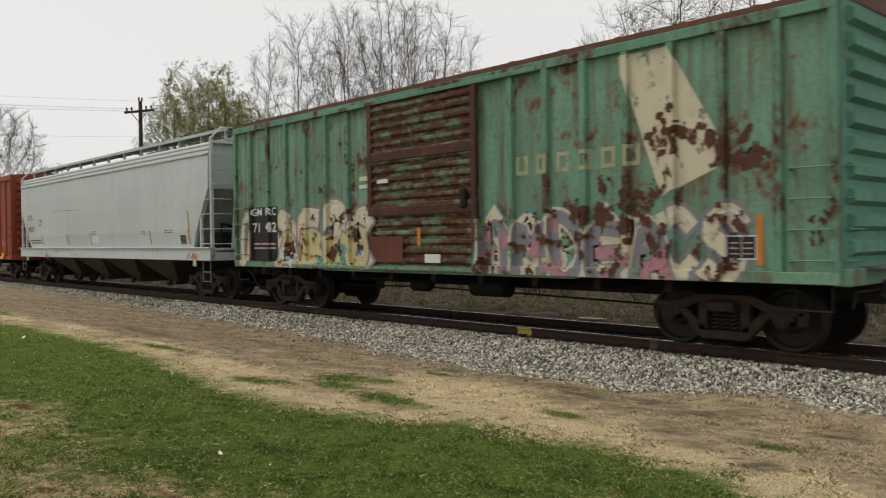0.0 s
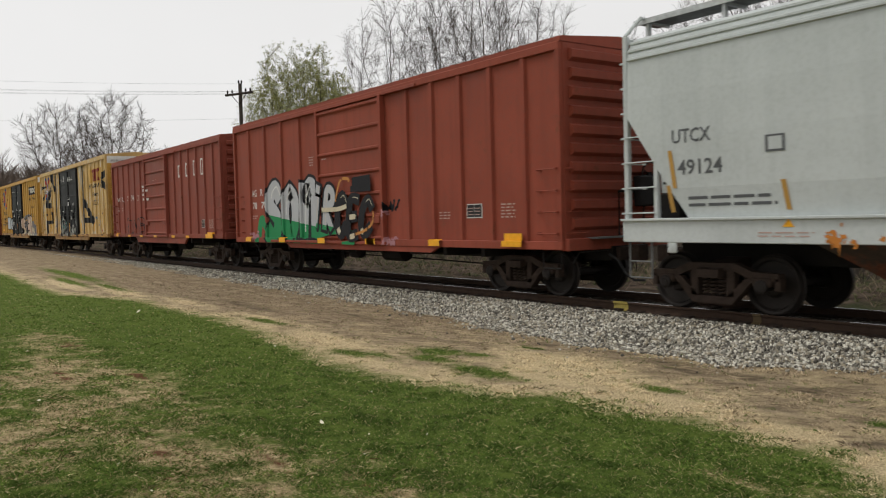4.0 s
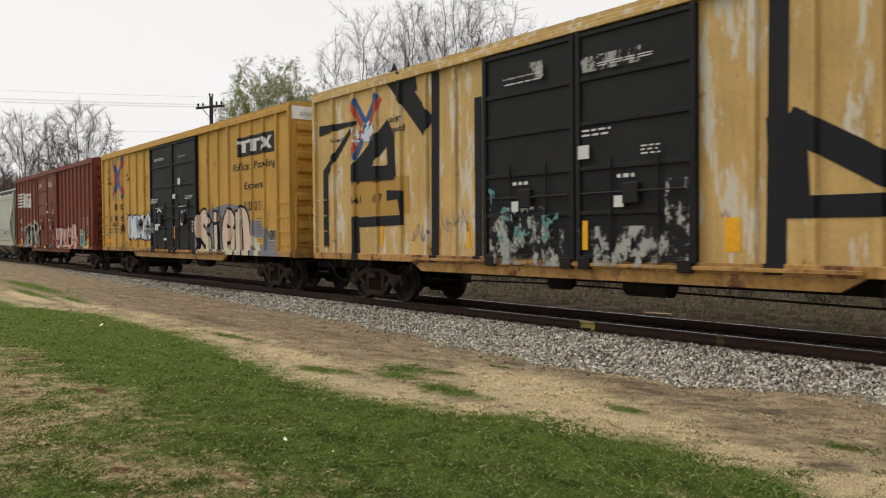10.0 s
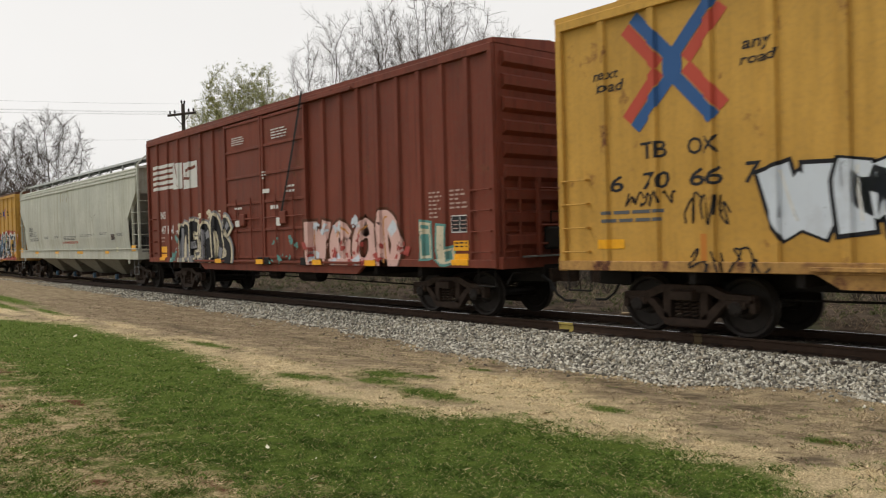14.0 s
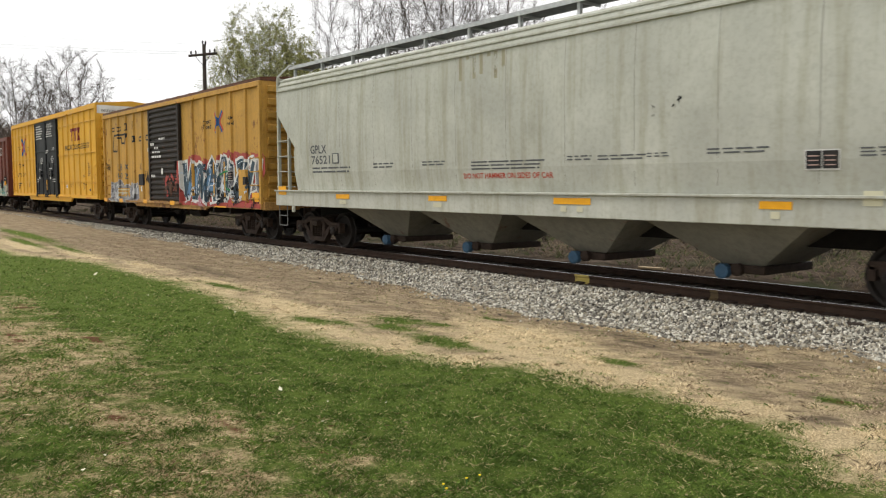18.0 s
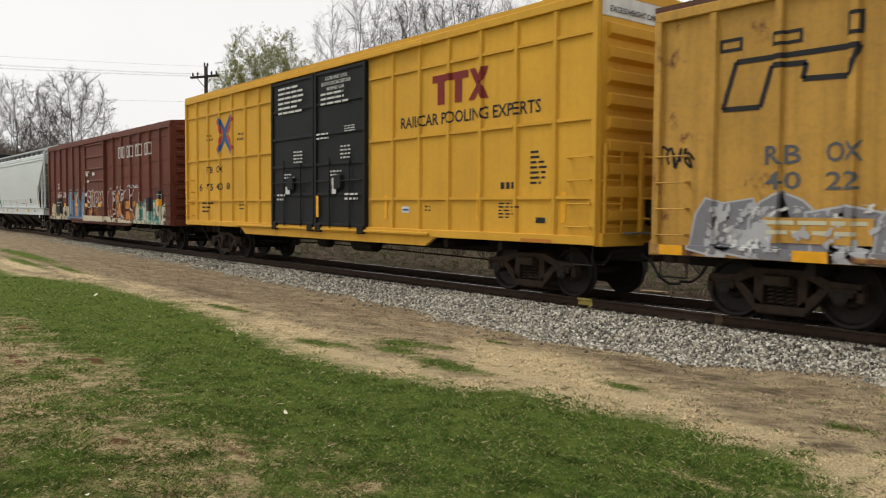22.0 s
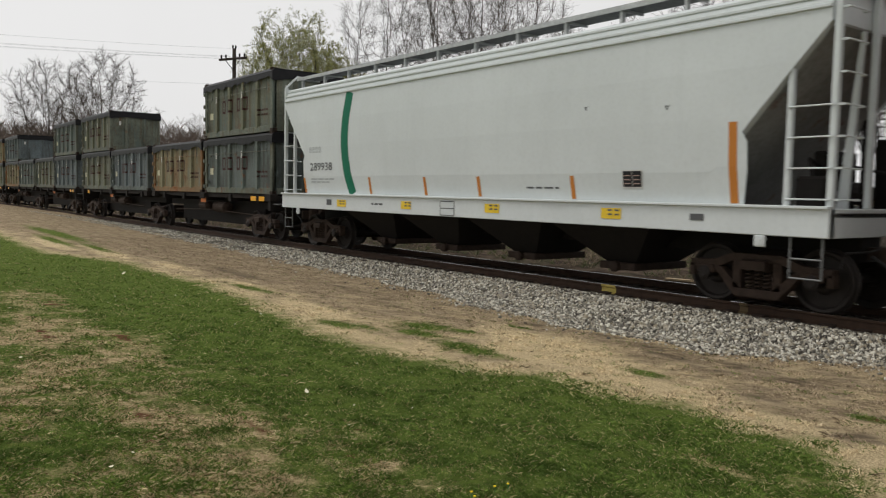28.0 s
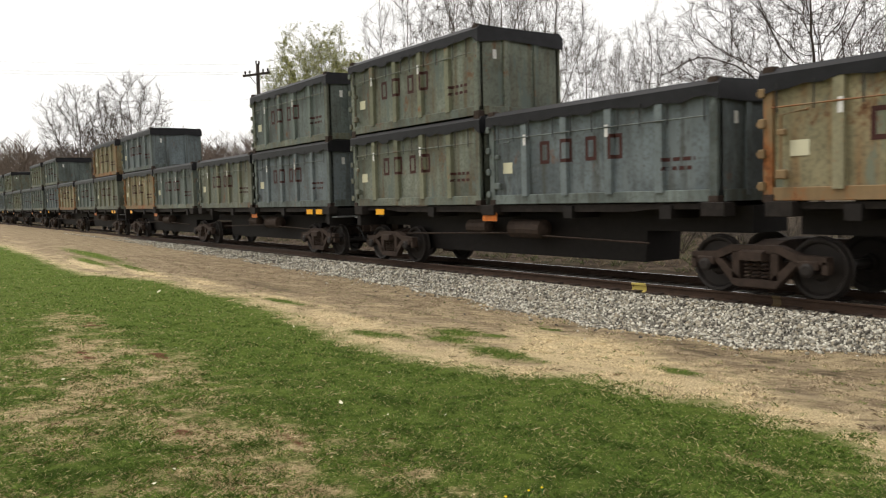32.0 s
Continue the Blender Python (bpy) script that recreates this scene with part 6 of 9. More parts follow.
    sign(s, -75.98, -75.44, 1.78, 2.36, M_YEL, "painted_panel", 0.006)
    bars(s, -75.93, -75.49, 1.82, 2.33, 6, M_LABEL, 4, off=0.01)
    sign(s, -75.90, -75.48, 1.64, 1.73, M_GREYLET)
    tag_scrawl(s, -75.07, -74.70, 2.09, 2.39, G_BLACK, 5, 0.03, 6)
    tag_scrawl(s, -76.42, -76.10, 1.95, 2.21, G_BLUE, 6, 0.03, 6)
    tag_scrawl(s, -87.95, -87.22, 1.46, 1.93, G_GREY, 7, 0.02, 7)
    tag_scrawl(s, -86.84, -85.91, 1.65, 2.17, G_GREY, 9, 0.02, 7)
    sign(s, -85.17, -83.23, 1.05, 2.13, M_WORNW, "worn_patch", 0.003)
    sign(s, -85.01, -83.24, 1.05, 1.63, M_WORNW, "worn_patch", 0.005)
    sign(s, -82.88, -80.66, 1.09, 1.75, M_WORNW, "worn_patch", 0.003)
    sign(s, -81.09, -80.66, 1.21, 2.47, M_WORNW, "worn_patch", 0.006)
    sign(s, -82.86, -81.49, 4.36, 4.62, M_WORNW, "worn_patch", 0.004)
    sign(s, -84.25, -83.69, 4.46, 4.77, M_WORNW, "worn_patch", 0.004)
    smear(s, -85.13, -83.18, 1.56, 2.47, 8, G_TEAL, 45, "worn_patch", (0.05, 0.16), 0.008)
    words(s, "CLOSE THIS DOOR", -84.77, -83.73, 4.53, 4.56, M_WHITE, off=0.012)
    bars(s, -84.70, -83.73, 4.40, 4.45, 1, M_WHITE, 3, 1.0, off=0.012)
    bars(s, -82.43, -81.26, 4.40, 4.48, 2, M_WHITE, 4, 1.0, off=0.012)
    bars(s, -82.77, -82.15, 3.23, 3.39, 2, M_WHITE, 5, 1.0, off=0.012)
    sign(s, -82.87, -82.62, 2.90, 3.13, M_WHITE, off=0.012)
    bars(s, -81.54, -81.03, 2.85, 3.03, 3, M_WHITE, 6, 0.6, off=0.012)
    sign(s, -84.54, -84.36, 2.05, 2.24, M_WHITE, off=0.012)
    sign(s, -82.09, -81.89, 2.06, 2.25, M_WHITE, off=0.012)
    bars(s, -84.50, -84.10, 2.46, 2.60, 1, M_WHITE, 7, 1.0, off=0.012)
    bars(s, -82.02, -81.67, 2.45, 2.60, 1, M_WHITE, 8, 1.0, off=0.012)
    end_words(s.car, 9.29, "EXCESS HEIGHT CAR", -1.35, -0.1, 4.96, 5.06, M_GREYLET)


def marks_yellow_f():
    s = S_F
    sign(s, -97.19, -94.63, 4.07, 4.67, M_BLACK, "company_panel", 0.006)
    tee_logo(s, -97.07, -94.76, 4.19, 4.56, M_WHITE, off=0.010)
    words(s, "Railcar Pooling", -97.53, -94.53, 3.58, 3.89, M_BLACK, slant=0.15)
    words(s, "Experts", -96.69, -95.28, 2.99, 3.28, M_BLACK, slant=0.15)
    letter_blocks(s, -96.77, -95.28, 2.41, 2.67, 6, M_BLACK)
    s.lay(flat(bmesh.new(), [(-100.45, 0.85), (-100.49, 1.73), (-99.43, 2.54), (-97.95, 2.67), (-96.49, 2.51), (-96.32, 2.15), (-95.65, 2.05), (-95.18, 1.83), (-95.04, 1.56), (-94.60, 1.43), (-94.19, 1.00)]), G_GREY, "graffiti", 0.004, "lilac-grey sprayed backing of the graffiti")
    throwup(s, "sign", -100.46, -96.32, 0.74, 2.50, G_PEACH, G_BLACK, 0.40, 0.085, split=(1.37, G_CREAM), shine=G_WHITE, second=G_CREAM, seed=2, off=0.009)
    tag_scrawl(s, -100.32, -96.41, 0.85, 2.36, G_BLACK, 12, 0.035, 12)
    stroke(s, [(-96.89, 1.04), (-96.34, 1.51), (-95.83, 1.34), (-95.75, 1.03)], 0.3, G_CREAM, "graffiti_fill", 0.012, True)
    sign(s, -95.91, -95.32, 1.37, 1.57, M_REFL)
    bars(s, -95.83, -95.40, 1.41, 1.53, 2, M_BLACK, 3, 1.0, off=0.014)
    placard(s, -94.98, -94.49, 1.49, 1.81, 0.012)
    bars(s, -95.85, -95.41, 1.64, 2.17, 6, M_GREYLET, 8)
    upright(s, [-93.88, -96.60, -99.90], 1.4, 2.0, M_ORG, 0.12)
    x_logo(s, -109.62, 4.16, 1.55, 1.6)
    words(s, "next", -111.14, -110.64, 4.15, 4.29, M_BLACK, slant=0.2)
    words(s, "load", -111.08, -110.56, 3.94, 4.12, M_BLACK, slant=0.2)
    words(s, "any", -108.50, -108.05, 4.12, 4.29, M_BLACK, slant=0.2)
    words(s, "road", -108.52, -107.99, 3.96, 4.11, M_BLACK, slant=0.2)
    words(s, "TB", -110.23, -109.74, 2.79, 3.05, M_BLACK)
    words(s, "OX", -109.39, -108.87, 2.78, 3.04, M_BLACK)
    words(s, "6", -110.86, -110.57, 2.30, 2.57, M_BLACK, slant=0.15)
    words(s, "70", -110.22, -109.72, 2.31, 2.58, M_BLACK, slant=0.15)
    words(s, "66", -109.38, -108.82, 2.31, 2.58, M_BLACK, slant=0.15)
    words(s, "7", -108.50, -108.27, 2.30, 2.60, M_BLACK, slant=0.15)
    bars(s, -111.04, -109.73, 1.74, 2.00, 2, M_GREYLET, 5)
    tag_scrawl(s, -110.53, -109.57, 2.05, 2.28, G_BLACK, 2, 0.03)
    tag_scrawl(s, -109.45, -108.67, 1.71, 2.24, G_BLACK, 4, 0.03)
    tag_scrawl(s, -109.39, -108.08, 0.85, 1.39, G_BLACK, 5, 0.03)
    throwup(s, "wma", -108.13, -105.25, 1.42, 2.73, G_PALE, G_BLACK, 0.46, 0.06, shine=G_WHITE, seed=7)
    upright(s, [-105.75], 1.25, 1.7, M_REFL, 0.1)
    sign(s, -111.11, -110.57, 1.39, 1.54, M_REFL)
    upright(s, [-109.19], 1.2, 1.6, M_ORG, 0.1)
    for b, n in (((-104.52, -103.33, 4.48, 4.58), 3), ((-104.88, -104.70, 2.90, 3.09), 3), ((-104.67, -104.07, 2.90, 3.07), 3), ((-104.43, -103.44, 2.67, 2.72), 1), ((-104.95, -104.70, 1.75, 2.14), 5), ((-102.00, -101.12, 4.46, 4.51), 2), ((-101.34, -100.51, 2.93, 3.07), 3), ((-102.04, -101.09, 2.66, 2.72), 1), ((-100.73, -100.45, 1.74, 2.15), 5), ((-104.98, -104.16, 2.88, 3.06), 3)):
        bars(s, *b, n, M_WHITE, n, 0.7)
    for b in ((-104.53, -104.19, 1.87, 2.11), (-104.18, -103.97, 2.04, 2.22), (-103.58, -103.27, 1.49, 1.58), (-101.80, -101.61, 2.03, 2.24), (-102.58, -102.31, 3.01, 3.17)):
        sign(s, *b, M_WHITE)
    s.lay(flat(bmesh.new(), blob(random.Random(1), -101.92, 3.61, 0.13, 0.13, 16, 0.0)), M_WHITE, "label", 0.01)
    bars(s, -101.79, -101.35, 2.45, 2.55, 2, M_WHITE, 13, 0.6, word=0.12)
    stroke(s, [(-104.28, 2.56), (-104.05, 2.67), (-103.81, 2.56)], 0.07, M_WHITE, "stencil_bar")
    upright(s, [-102.51], 1.55, 2.0, M_ORG, 0.12)
    end_words(s.car, 9.29, "EXCESS HEIGHT CAR", -1.35, -0.1, 4.96, 5.06, M_GREYLET)


def marks_brown_g():
    s = S_G
    x0, x1, z0, z1 = -131.18, -129.34, 3.51, 4.35
    for k in range(5):
        z = z0 + (z1 - z0) * (0.04 + 0.225 * k)
        sign(s, x0, x1 + 0.03 * k, z, z + (z1 - z0) * 0.13, M_WHITE, "company_mark", 0.006)
    sign(s, -129.34, -128.53, 3.50, 4.36, M_WHITE, "company_mark", 0.006)
    sign(s, -128.43, -127.32, 3.46, 4.32, M_WHITE, "company_mark", 0.006)
    stroke(s, [(-128.26, 4.05), (-127.43, 4.14)], 0.10, M_NS, "company_mark", 0.012)
    stroke(s, [(-128.39, 3.82), (-127.83, 3.77)], 0.09, M_NS, "company_mark", 0.012)
    stroke(s, [(-129.17, 4.35), (-128.85, 3.55)], 0.07, M_NS, "company_mark", 0.012)
    words(s, "NS", -130.55, -130.09, 2.53, 2.79, M_WHITE)
    words(s, "47", -130.53, -130.09, 2.01, 2.29, M_WHITE)
    words(s, "11", -129.78, -129.43, 2.01, 2.29, M_WHITE)
    words(s, "5", -128.98, -128.81, 2.02, 2.29, M_WHITE)
    bars(s, -130.55, -130.18, 1.66, 1.90, 2, M_PALE, 3)
    throwup(s, "nends", -128.83, -124.71, 0.77, 2.43, G_BLACK, G_CREAM, 0.40, 0.09, backing=G_GREY, halo=0.16, second=G_GREY, seed=9)
    smear(s, -129.69, -128.70, 1.01, 1.86, 8, G_TEAL, 4, "graffiti_patch", (0.08, 0.22), 0.003)
    smear(s, -129.69, -128.89, 1.01, 2.32, 7, G_PALE, 5, "graffiti_patch", (0.04, 0.12), 0.008)
    smear(s, -127.49, -125.50, 2.45, 2.62, 6, G_CREAM, 6, "graffiti_patch", (0.06, 0.2), 0.004)
    throwup(s, "wgod", -120.43, -116.43, 0.79, 2.27, G_PINK, RUST_PATCH, 0.42, 0.07, second=G_PALE, shine=G_ORANGE, seed=14)
    smear(s, -120.34, -116.45, 0.84, 1.60, 14, G_RED, 15, "graffiti_patch", (0.08, 0.2), 0.018)
    smear(s, -120.31, -117.98, 1.75, 2.22, 8, G_PALE, 16, "graffiti_patch", (0.06, 0.18), 0.019)
    throwup(s, "il", -115.98, -114.70, 1.06, 2.04, G_CREAM, G_TEAL, 0.42, 0.05, second=G_TEAL, seed=17)
    for b in ((-130.55, -130.06, 1.36, 1.57), (-130.55, -130.06, 1.09, 1.31), (-114.78, -114.27, 1.37, 1.57), (-114.78, -114.28, 1.08, 1.31)):
        sign(s, *b, M_REFL, "reflector")
    bars(s, -114.74, -114.31, 1.40, 1.54, 2, M_BLACK, 2, 1.0, off=0.014)
    placard(s, -114.84, -114.31, 1.73, 2.08)
    bars(s, -115.55, -115.06, 2.00, 2.59, 7, M_PALE, 5, 0.5)
    bars(s, -114.88, -114.26, 2.17, 2.60, 5, M_PALE, 6, 0.5)
    reflectors(s, [-119.86, -117.54, -122.80, -125.61], 1.02, off=0.082)
    for b, n in (((-124.48, -123.61, 4.43, 4.68), 4), ((-122.06, -121.11, 4.37, 4.67), 4), ((-121.36, -120.79, 2.86, 3.12), 2), ((-122.66, -122.42, 3.33, 3.58), 3), ((-124.38, -123.85, 2.51, 2.66), 1), ((-122.20, -121.70, 2.39, 2.63), 1)):
        bars(s, *b, n, M_WHITE, n, 0.8)
    for b in ((-121.89, -121.64, 2.07, 2.29), (-124.37, -124.10, 2.10, 2.28), (-122.62, -122.24, 2.98, 3.09)):
        sign(s, *b, M_WHITE)
    stroke(s, [(-120.36, 5.43), (-120.91, 4.01), (-121.59, 2.39)], 0.10, M_STEEL, "door_bar", 0.02)
    smear(s, -122.58, -120.67, 1.06, 1.72, 7, G_TEAL, 22, "graffiti_patch", (0.05, 0.14), 0.006)


def marks_hopper_h():
    s, q = S_H, Q_H
    words(s, "GPLX", -149.25, -148.44, 2.47, 2.69, M_GREYLET)
    words(s, "76521", -149.21, -148.28, 2.20, 2.42, M_GREYLET)
    bars(s, -149.18, -147.15, 1.93, 2.12, 2, M_GREYLET, 4)
    sign(s, -148.16, -147.84, 2.20, 2.46, M_GREYLET, "stencil_panel")
    sign(s, -148.11, -147.89, 2.23, 2.44, M_HOPH, "stencil_field", 0.014)
    for b, n in (((-146.32, -145.42, 2.02, 2.17), 2), ((-144.43, -143.56, 2.05, 2.17), 2), ((-142.80, -140.62, 1.93, 2.13), 3), ((-140.23, -139.62, 2.06, 2.17), 2), ((-139.54, -138.46, 2.05, 2.16), 2), ((-138.54, -138.05, 2.08, 2.17), 2), ((-137.46, -136.39, 2.09, 2.20), 2), ((-135.26, -134.47, 2.00, 2.14), 3)):
        bars(s, *b, n, M_GREYLET, n + 2, 0.8)
    words(s, "DO NOT HAMMER ON SIDES OF CAR", -143.05, -140.58, 1.79, 1.90, M_REDX)
    placard(s, -135.98, -135.51, 1.86, 2.13)
    for x in (-147.54, -143.76, -139.88, -140.26, -136.34, -143.90, -147.69):
        sign(q, x - 0.24, x + 0.24, 1.33, 1.44, M_REFL, "reflector")
        sign(q, x - 0.07, x + 0.07, 1.20, 1.30, M_LABEL, "label")
    for b in ((-133.42, -132.98, 1.42, 1.64), (-151.02, -150.56, 1.40, 1.63), (-133.68, -133.68, 5.01, 5.01))[:2]:
        sign(q, *b, M_REFL, "reflector")
    sign(q, -135.18, -134.94, 1.40, 1.59, M_LABEL)
    seam = spray("weld_seam_stain", (0.22, 0.22, 0.19), 0.6)
    for i in range(11):
        x = -149.3 + 1.5 * i
        stroke(s, [(x, 1.65), (x + 0.02, 2.6), (x, 3.6), (x + 0.01, 4.3)], 0.009, seam, "weld_seam", 0.003)
    smear(s, -138.76, -137.45, 2.58, 3.37, 5, G_BLACK, 3, "stain", (0.015, 0.04))
    rust = spray("ochre_stain", (0.30, 0.28, 0.19), 0.7)
    for i in range(7):
        x = -141.9 - 0.21 * i
        stroke(s, [(x, 4.4), (x + 0.03, 4.4 - 0.5 - 0.25 * math.sin(i * 2.2))], 0.09, rust, "stain", 0.002)
    for i in range(4):
        for bay in [o for o in s.car.children if o.name.startswith("hopper_bay")][i:i + 1]:
            c = sum((Vector(v.co) for v in bay.data.vertices), Vector()) / 8
            part("gate_cap", lathe(bmesh.new(), [(0.09, -0.93), (0.12, -0.92), (0.12, -0.80), (0.09, -0.78)], 10, "y", (c.x - 0.2, 0, 0.33)), M_CAP, bay, "blue outlet cap")


def marks_yellow_i():
    s = S_I
    for b in ((-166.50, -166.14, 3.92, 4.11), (-165.69, -165.26, 3.90, 4.09), (-164.67, -164.46, 3.89, 4.19), (-163.81, -163.58, 3.91, 4.21), (-163.89, -163.48, 3.38, 3.64), (-163.02, -162.57, 3.38, 3.58), (-162.21, -161.72, 3.38, 3.61)):
        hollow_block(s, *b, M_BLACK)
    pts = [(-166.23, 3.76), (-164.50, 3.75), (-164.64, 3.38), (-165.25, 3.41), (-165.20, 3.62), (-165.69, 3.64), (-165.85, 3.09), (-166.43, 3.10), (-166.23, 3.76)]
    for a, b in zip(pts, pts[1:]):
        stroke(s, [a, b], 0.075, M_BLACK, "company_mark", 0.006)
    words(s, "RB", -165.76, -165.24, 2.28, 2.54, M_GREYLET)
    words(s, "OX", -164.90, -164.43, 2.28, 2.55, M_GREYLET)
    words(s, "40", -165.75, -165.23, 1.93, 2.18, M_GREYLET)
    words(s, "22", -164.90, -164.46, 1.92, 2.16, M_GREYLET)
    throwup(s, "mowm", -166.78, -163.26, 0.82, 1.84, G_GREY, G_SILVER, 0.6, 0.03, second=G_SILVER, shine=G_WHITE, seed=5)
    smear(s, -166.71, -163.30, 0.87, 1.73, 30, G_SILVER, 63, "graffiti_patch", (0.06, 0.2), 0.013)
    smear(s, -166.71, -163.30, 0.87, 1.73, 16, G_WHITE, 64, "graffiti_patch", (0.04, 0.12), 0.015)
    sign(s, -165.77, -164.27, 1.20, 1.55, M_YELOLD, "painted_panel", 0.02)
    bars(s, -165.71, -164.32, 1.24, 1.51, 2, M_LABEL, 3, off=0.025)
    sign(s, -163.17, -162.46, 1.66, 2.10, M_BLACK, "number_panel")
    sign(s, -162.96, -162.73, 2.28, 2.51, M_GREYLET, "stencil_panel")
    sign(s, -162.92, -162.76, 2.31, 2.49, M_YELOLD, "stencil_field", 0.014)
    sign(s, -162.02, -161.71, 2.93, 3.08, M_WHITE)
    sign(s, -162.92, -162.60, 1.42, 1.62, M_WHITE)
    tag_scrawl(s, -162.35, -161.63, 1.73, 2.30, G_BLACK, 3, 0.05)
    tag_scrawl(s, -167.64, -166.86, 2.27, 2.64, G_BLACK, 4, 0.04)
    x_logo(s, -155.22, 3.68, 0.62, 0.62)
    words(s, "next", -156.36, -155.87, 3.67, 3.80, M_BLACK, slant=0.2)
    words(s, "load", -156.35, -155.86, 3.50, 3.65, M_BLACK, slant=0.2)
    words(s, "any", -154.54, -154.11, 3.68, 3.79, M_BLACK, slant=0.2)
    words(s, "road", -154.60, -154.08, 3.52, 3.66, M_BLACK, slant=0.2)
    x0, x1, z0, z1 = -158.52, -152.17, 0.92, 2.37
    cloud = s.lay(rect(bmesh.new(), x0, x1, 0.98, 1.95), G_RED, "graffiti", 0.003, "red sprayed cloud behind white and blue graffiti letters")
    rng = random.Random(77)
    for i in range(16):
        cx = x0 + (x1 - x0) * (i + 0.5) / 16
        s.lay(flat(bmesh.new(), blob(rng, cx, 2.12 + 0.014 * i + rng.uniform(-0.15, 0.2), 0.38, rng.uniform(0.2, 0.42), 14, 0.2)), G_RED, "graffiti_fill", 0.0034 + 0.0003 * i, parent=cloud)
    throwup(s, "vnaw", -158.39, -154.37, 1.07, 2.55, G_SLATE, G_WHITE, 0.34, 0.10, second=G_BLUE, shine=G_PALE, seed=19, off=0.009, lean=0.1)
    throwup(s, "nazw", -155.28, -152.84, 1.17, 2.59, G_SLATE, G_WHITE, 0.36, 0.09, second=G_GREY, shine=G_PALE, seed=24, off=0.016, lean=0.18)
    smear(s, -158.34, -152.94, 1.23, 2.40, 26, G_PALE, 61, "graffiti_patch", (0.04, 0.12), 0.026)
    smear(s, -158.34, -152.94, 1.23, 2.40, 22, G_SLATE, 62, "graffiti_patch", (0.05, 0.18), 0.027)
    throwup(s, "zv", -153.03, -152.17, 1.41, 2.58, G_GREY, G_WHITE, 0.32, 0.06, second=G_RED, seed=29, off=0.012)
    smear(s, -158.24, -152.19, 1.11, 1.56, 14, G_BLACK, 8, "graffiti_patch", (0.07, 0.2), 0.022)
    stroke(s, [(-155.18, 1.99), (-154.54, 2.09), (-154.73, 1.62), (-154.38, 1.50)], 0.05, G_GREEN, "graffiti_stroke", 0.03, True)
    stroke(s, [(-156.99, 1.26), (-156.48, 0.89), (-155.71, 0.87)], 0.2, G_ROSE, "graffiti_stroke", 0.02, True)
    for k in (-157.34, -155.66, -154.81):
        s.lay(rect(bmesh.new(), k - 0.055, k + 0.055, 1.3, 2.4), M_YELOLD, "clean_post_face", 0.026)
    sign(s, -153.77, -153.10, 1.20, 2.13, M_YELOLD, "painted_panel", 0.024)
    sign(s, -153.46, -153.10, 1.68, 1.91, M_BLACK, "number_panel", 0.030)
    sign(s, -152.82, -152.37, 1.17, 1.44, M_REFL, "reflector", 0.030)
    placard(s, -154.54, -154.13, 1.79, 2.11, 0.030)
    smear(s, -159.94, -158.17, 1.26, 2.02, 9, G_RED, 5, "graffiti_patch", (0.1, 0.3), 0.004)
    smear(s, -160.01, -158.61, 1.39, 1.81, 8, RUST_PATCH, 6, "rust_patch", (0.1, 0.25), 0.008)
    for b, n in (((-161.30, -160.89, 3.13, 3.24), 1), ((-160.89, -160.49, 2.99, 3.08), 1), ((-161.13, -160.26, 2.85, 2.92), 1), ((-161.17, -160.19, 2.67, 2.76), 1), ((-160.38, -159.77, 3.32, 3.40), 1), ((-161.27, -160.84, 1.95, 2.06), 1)):
        bars(s, *b, n, M_WHITE, 3, 1.0, gap=0.1)
    s.lay(flat(bmesh.new(), blob(random.Random(2), -160.09, 2.17, 0.12, 0.12, 14, 0.0)), M_WHITE, "label", 0.01)
    reflectors(s, [-164.98, -162.00, -158.93, -165.04, -167.17], 0.96, off=0.084)
    reflectors(s, [-154.86], 0.92, w=0.9, h=0.08, off=0.084)


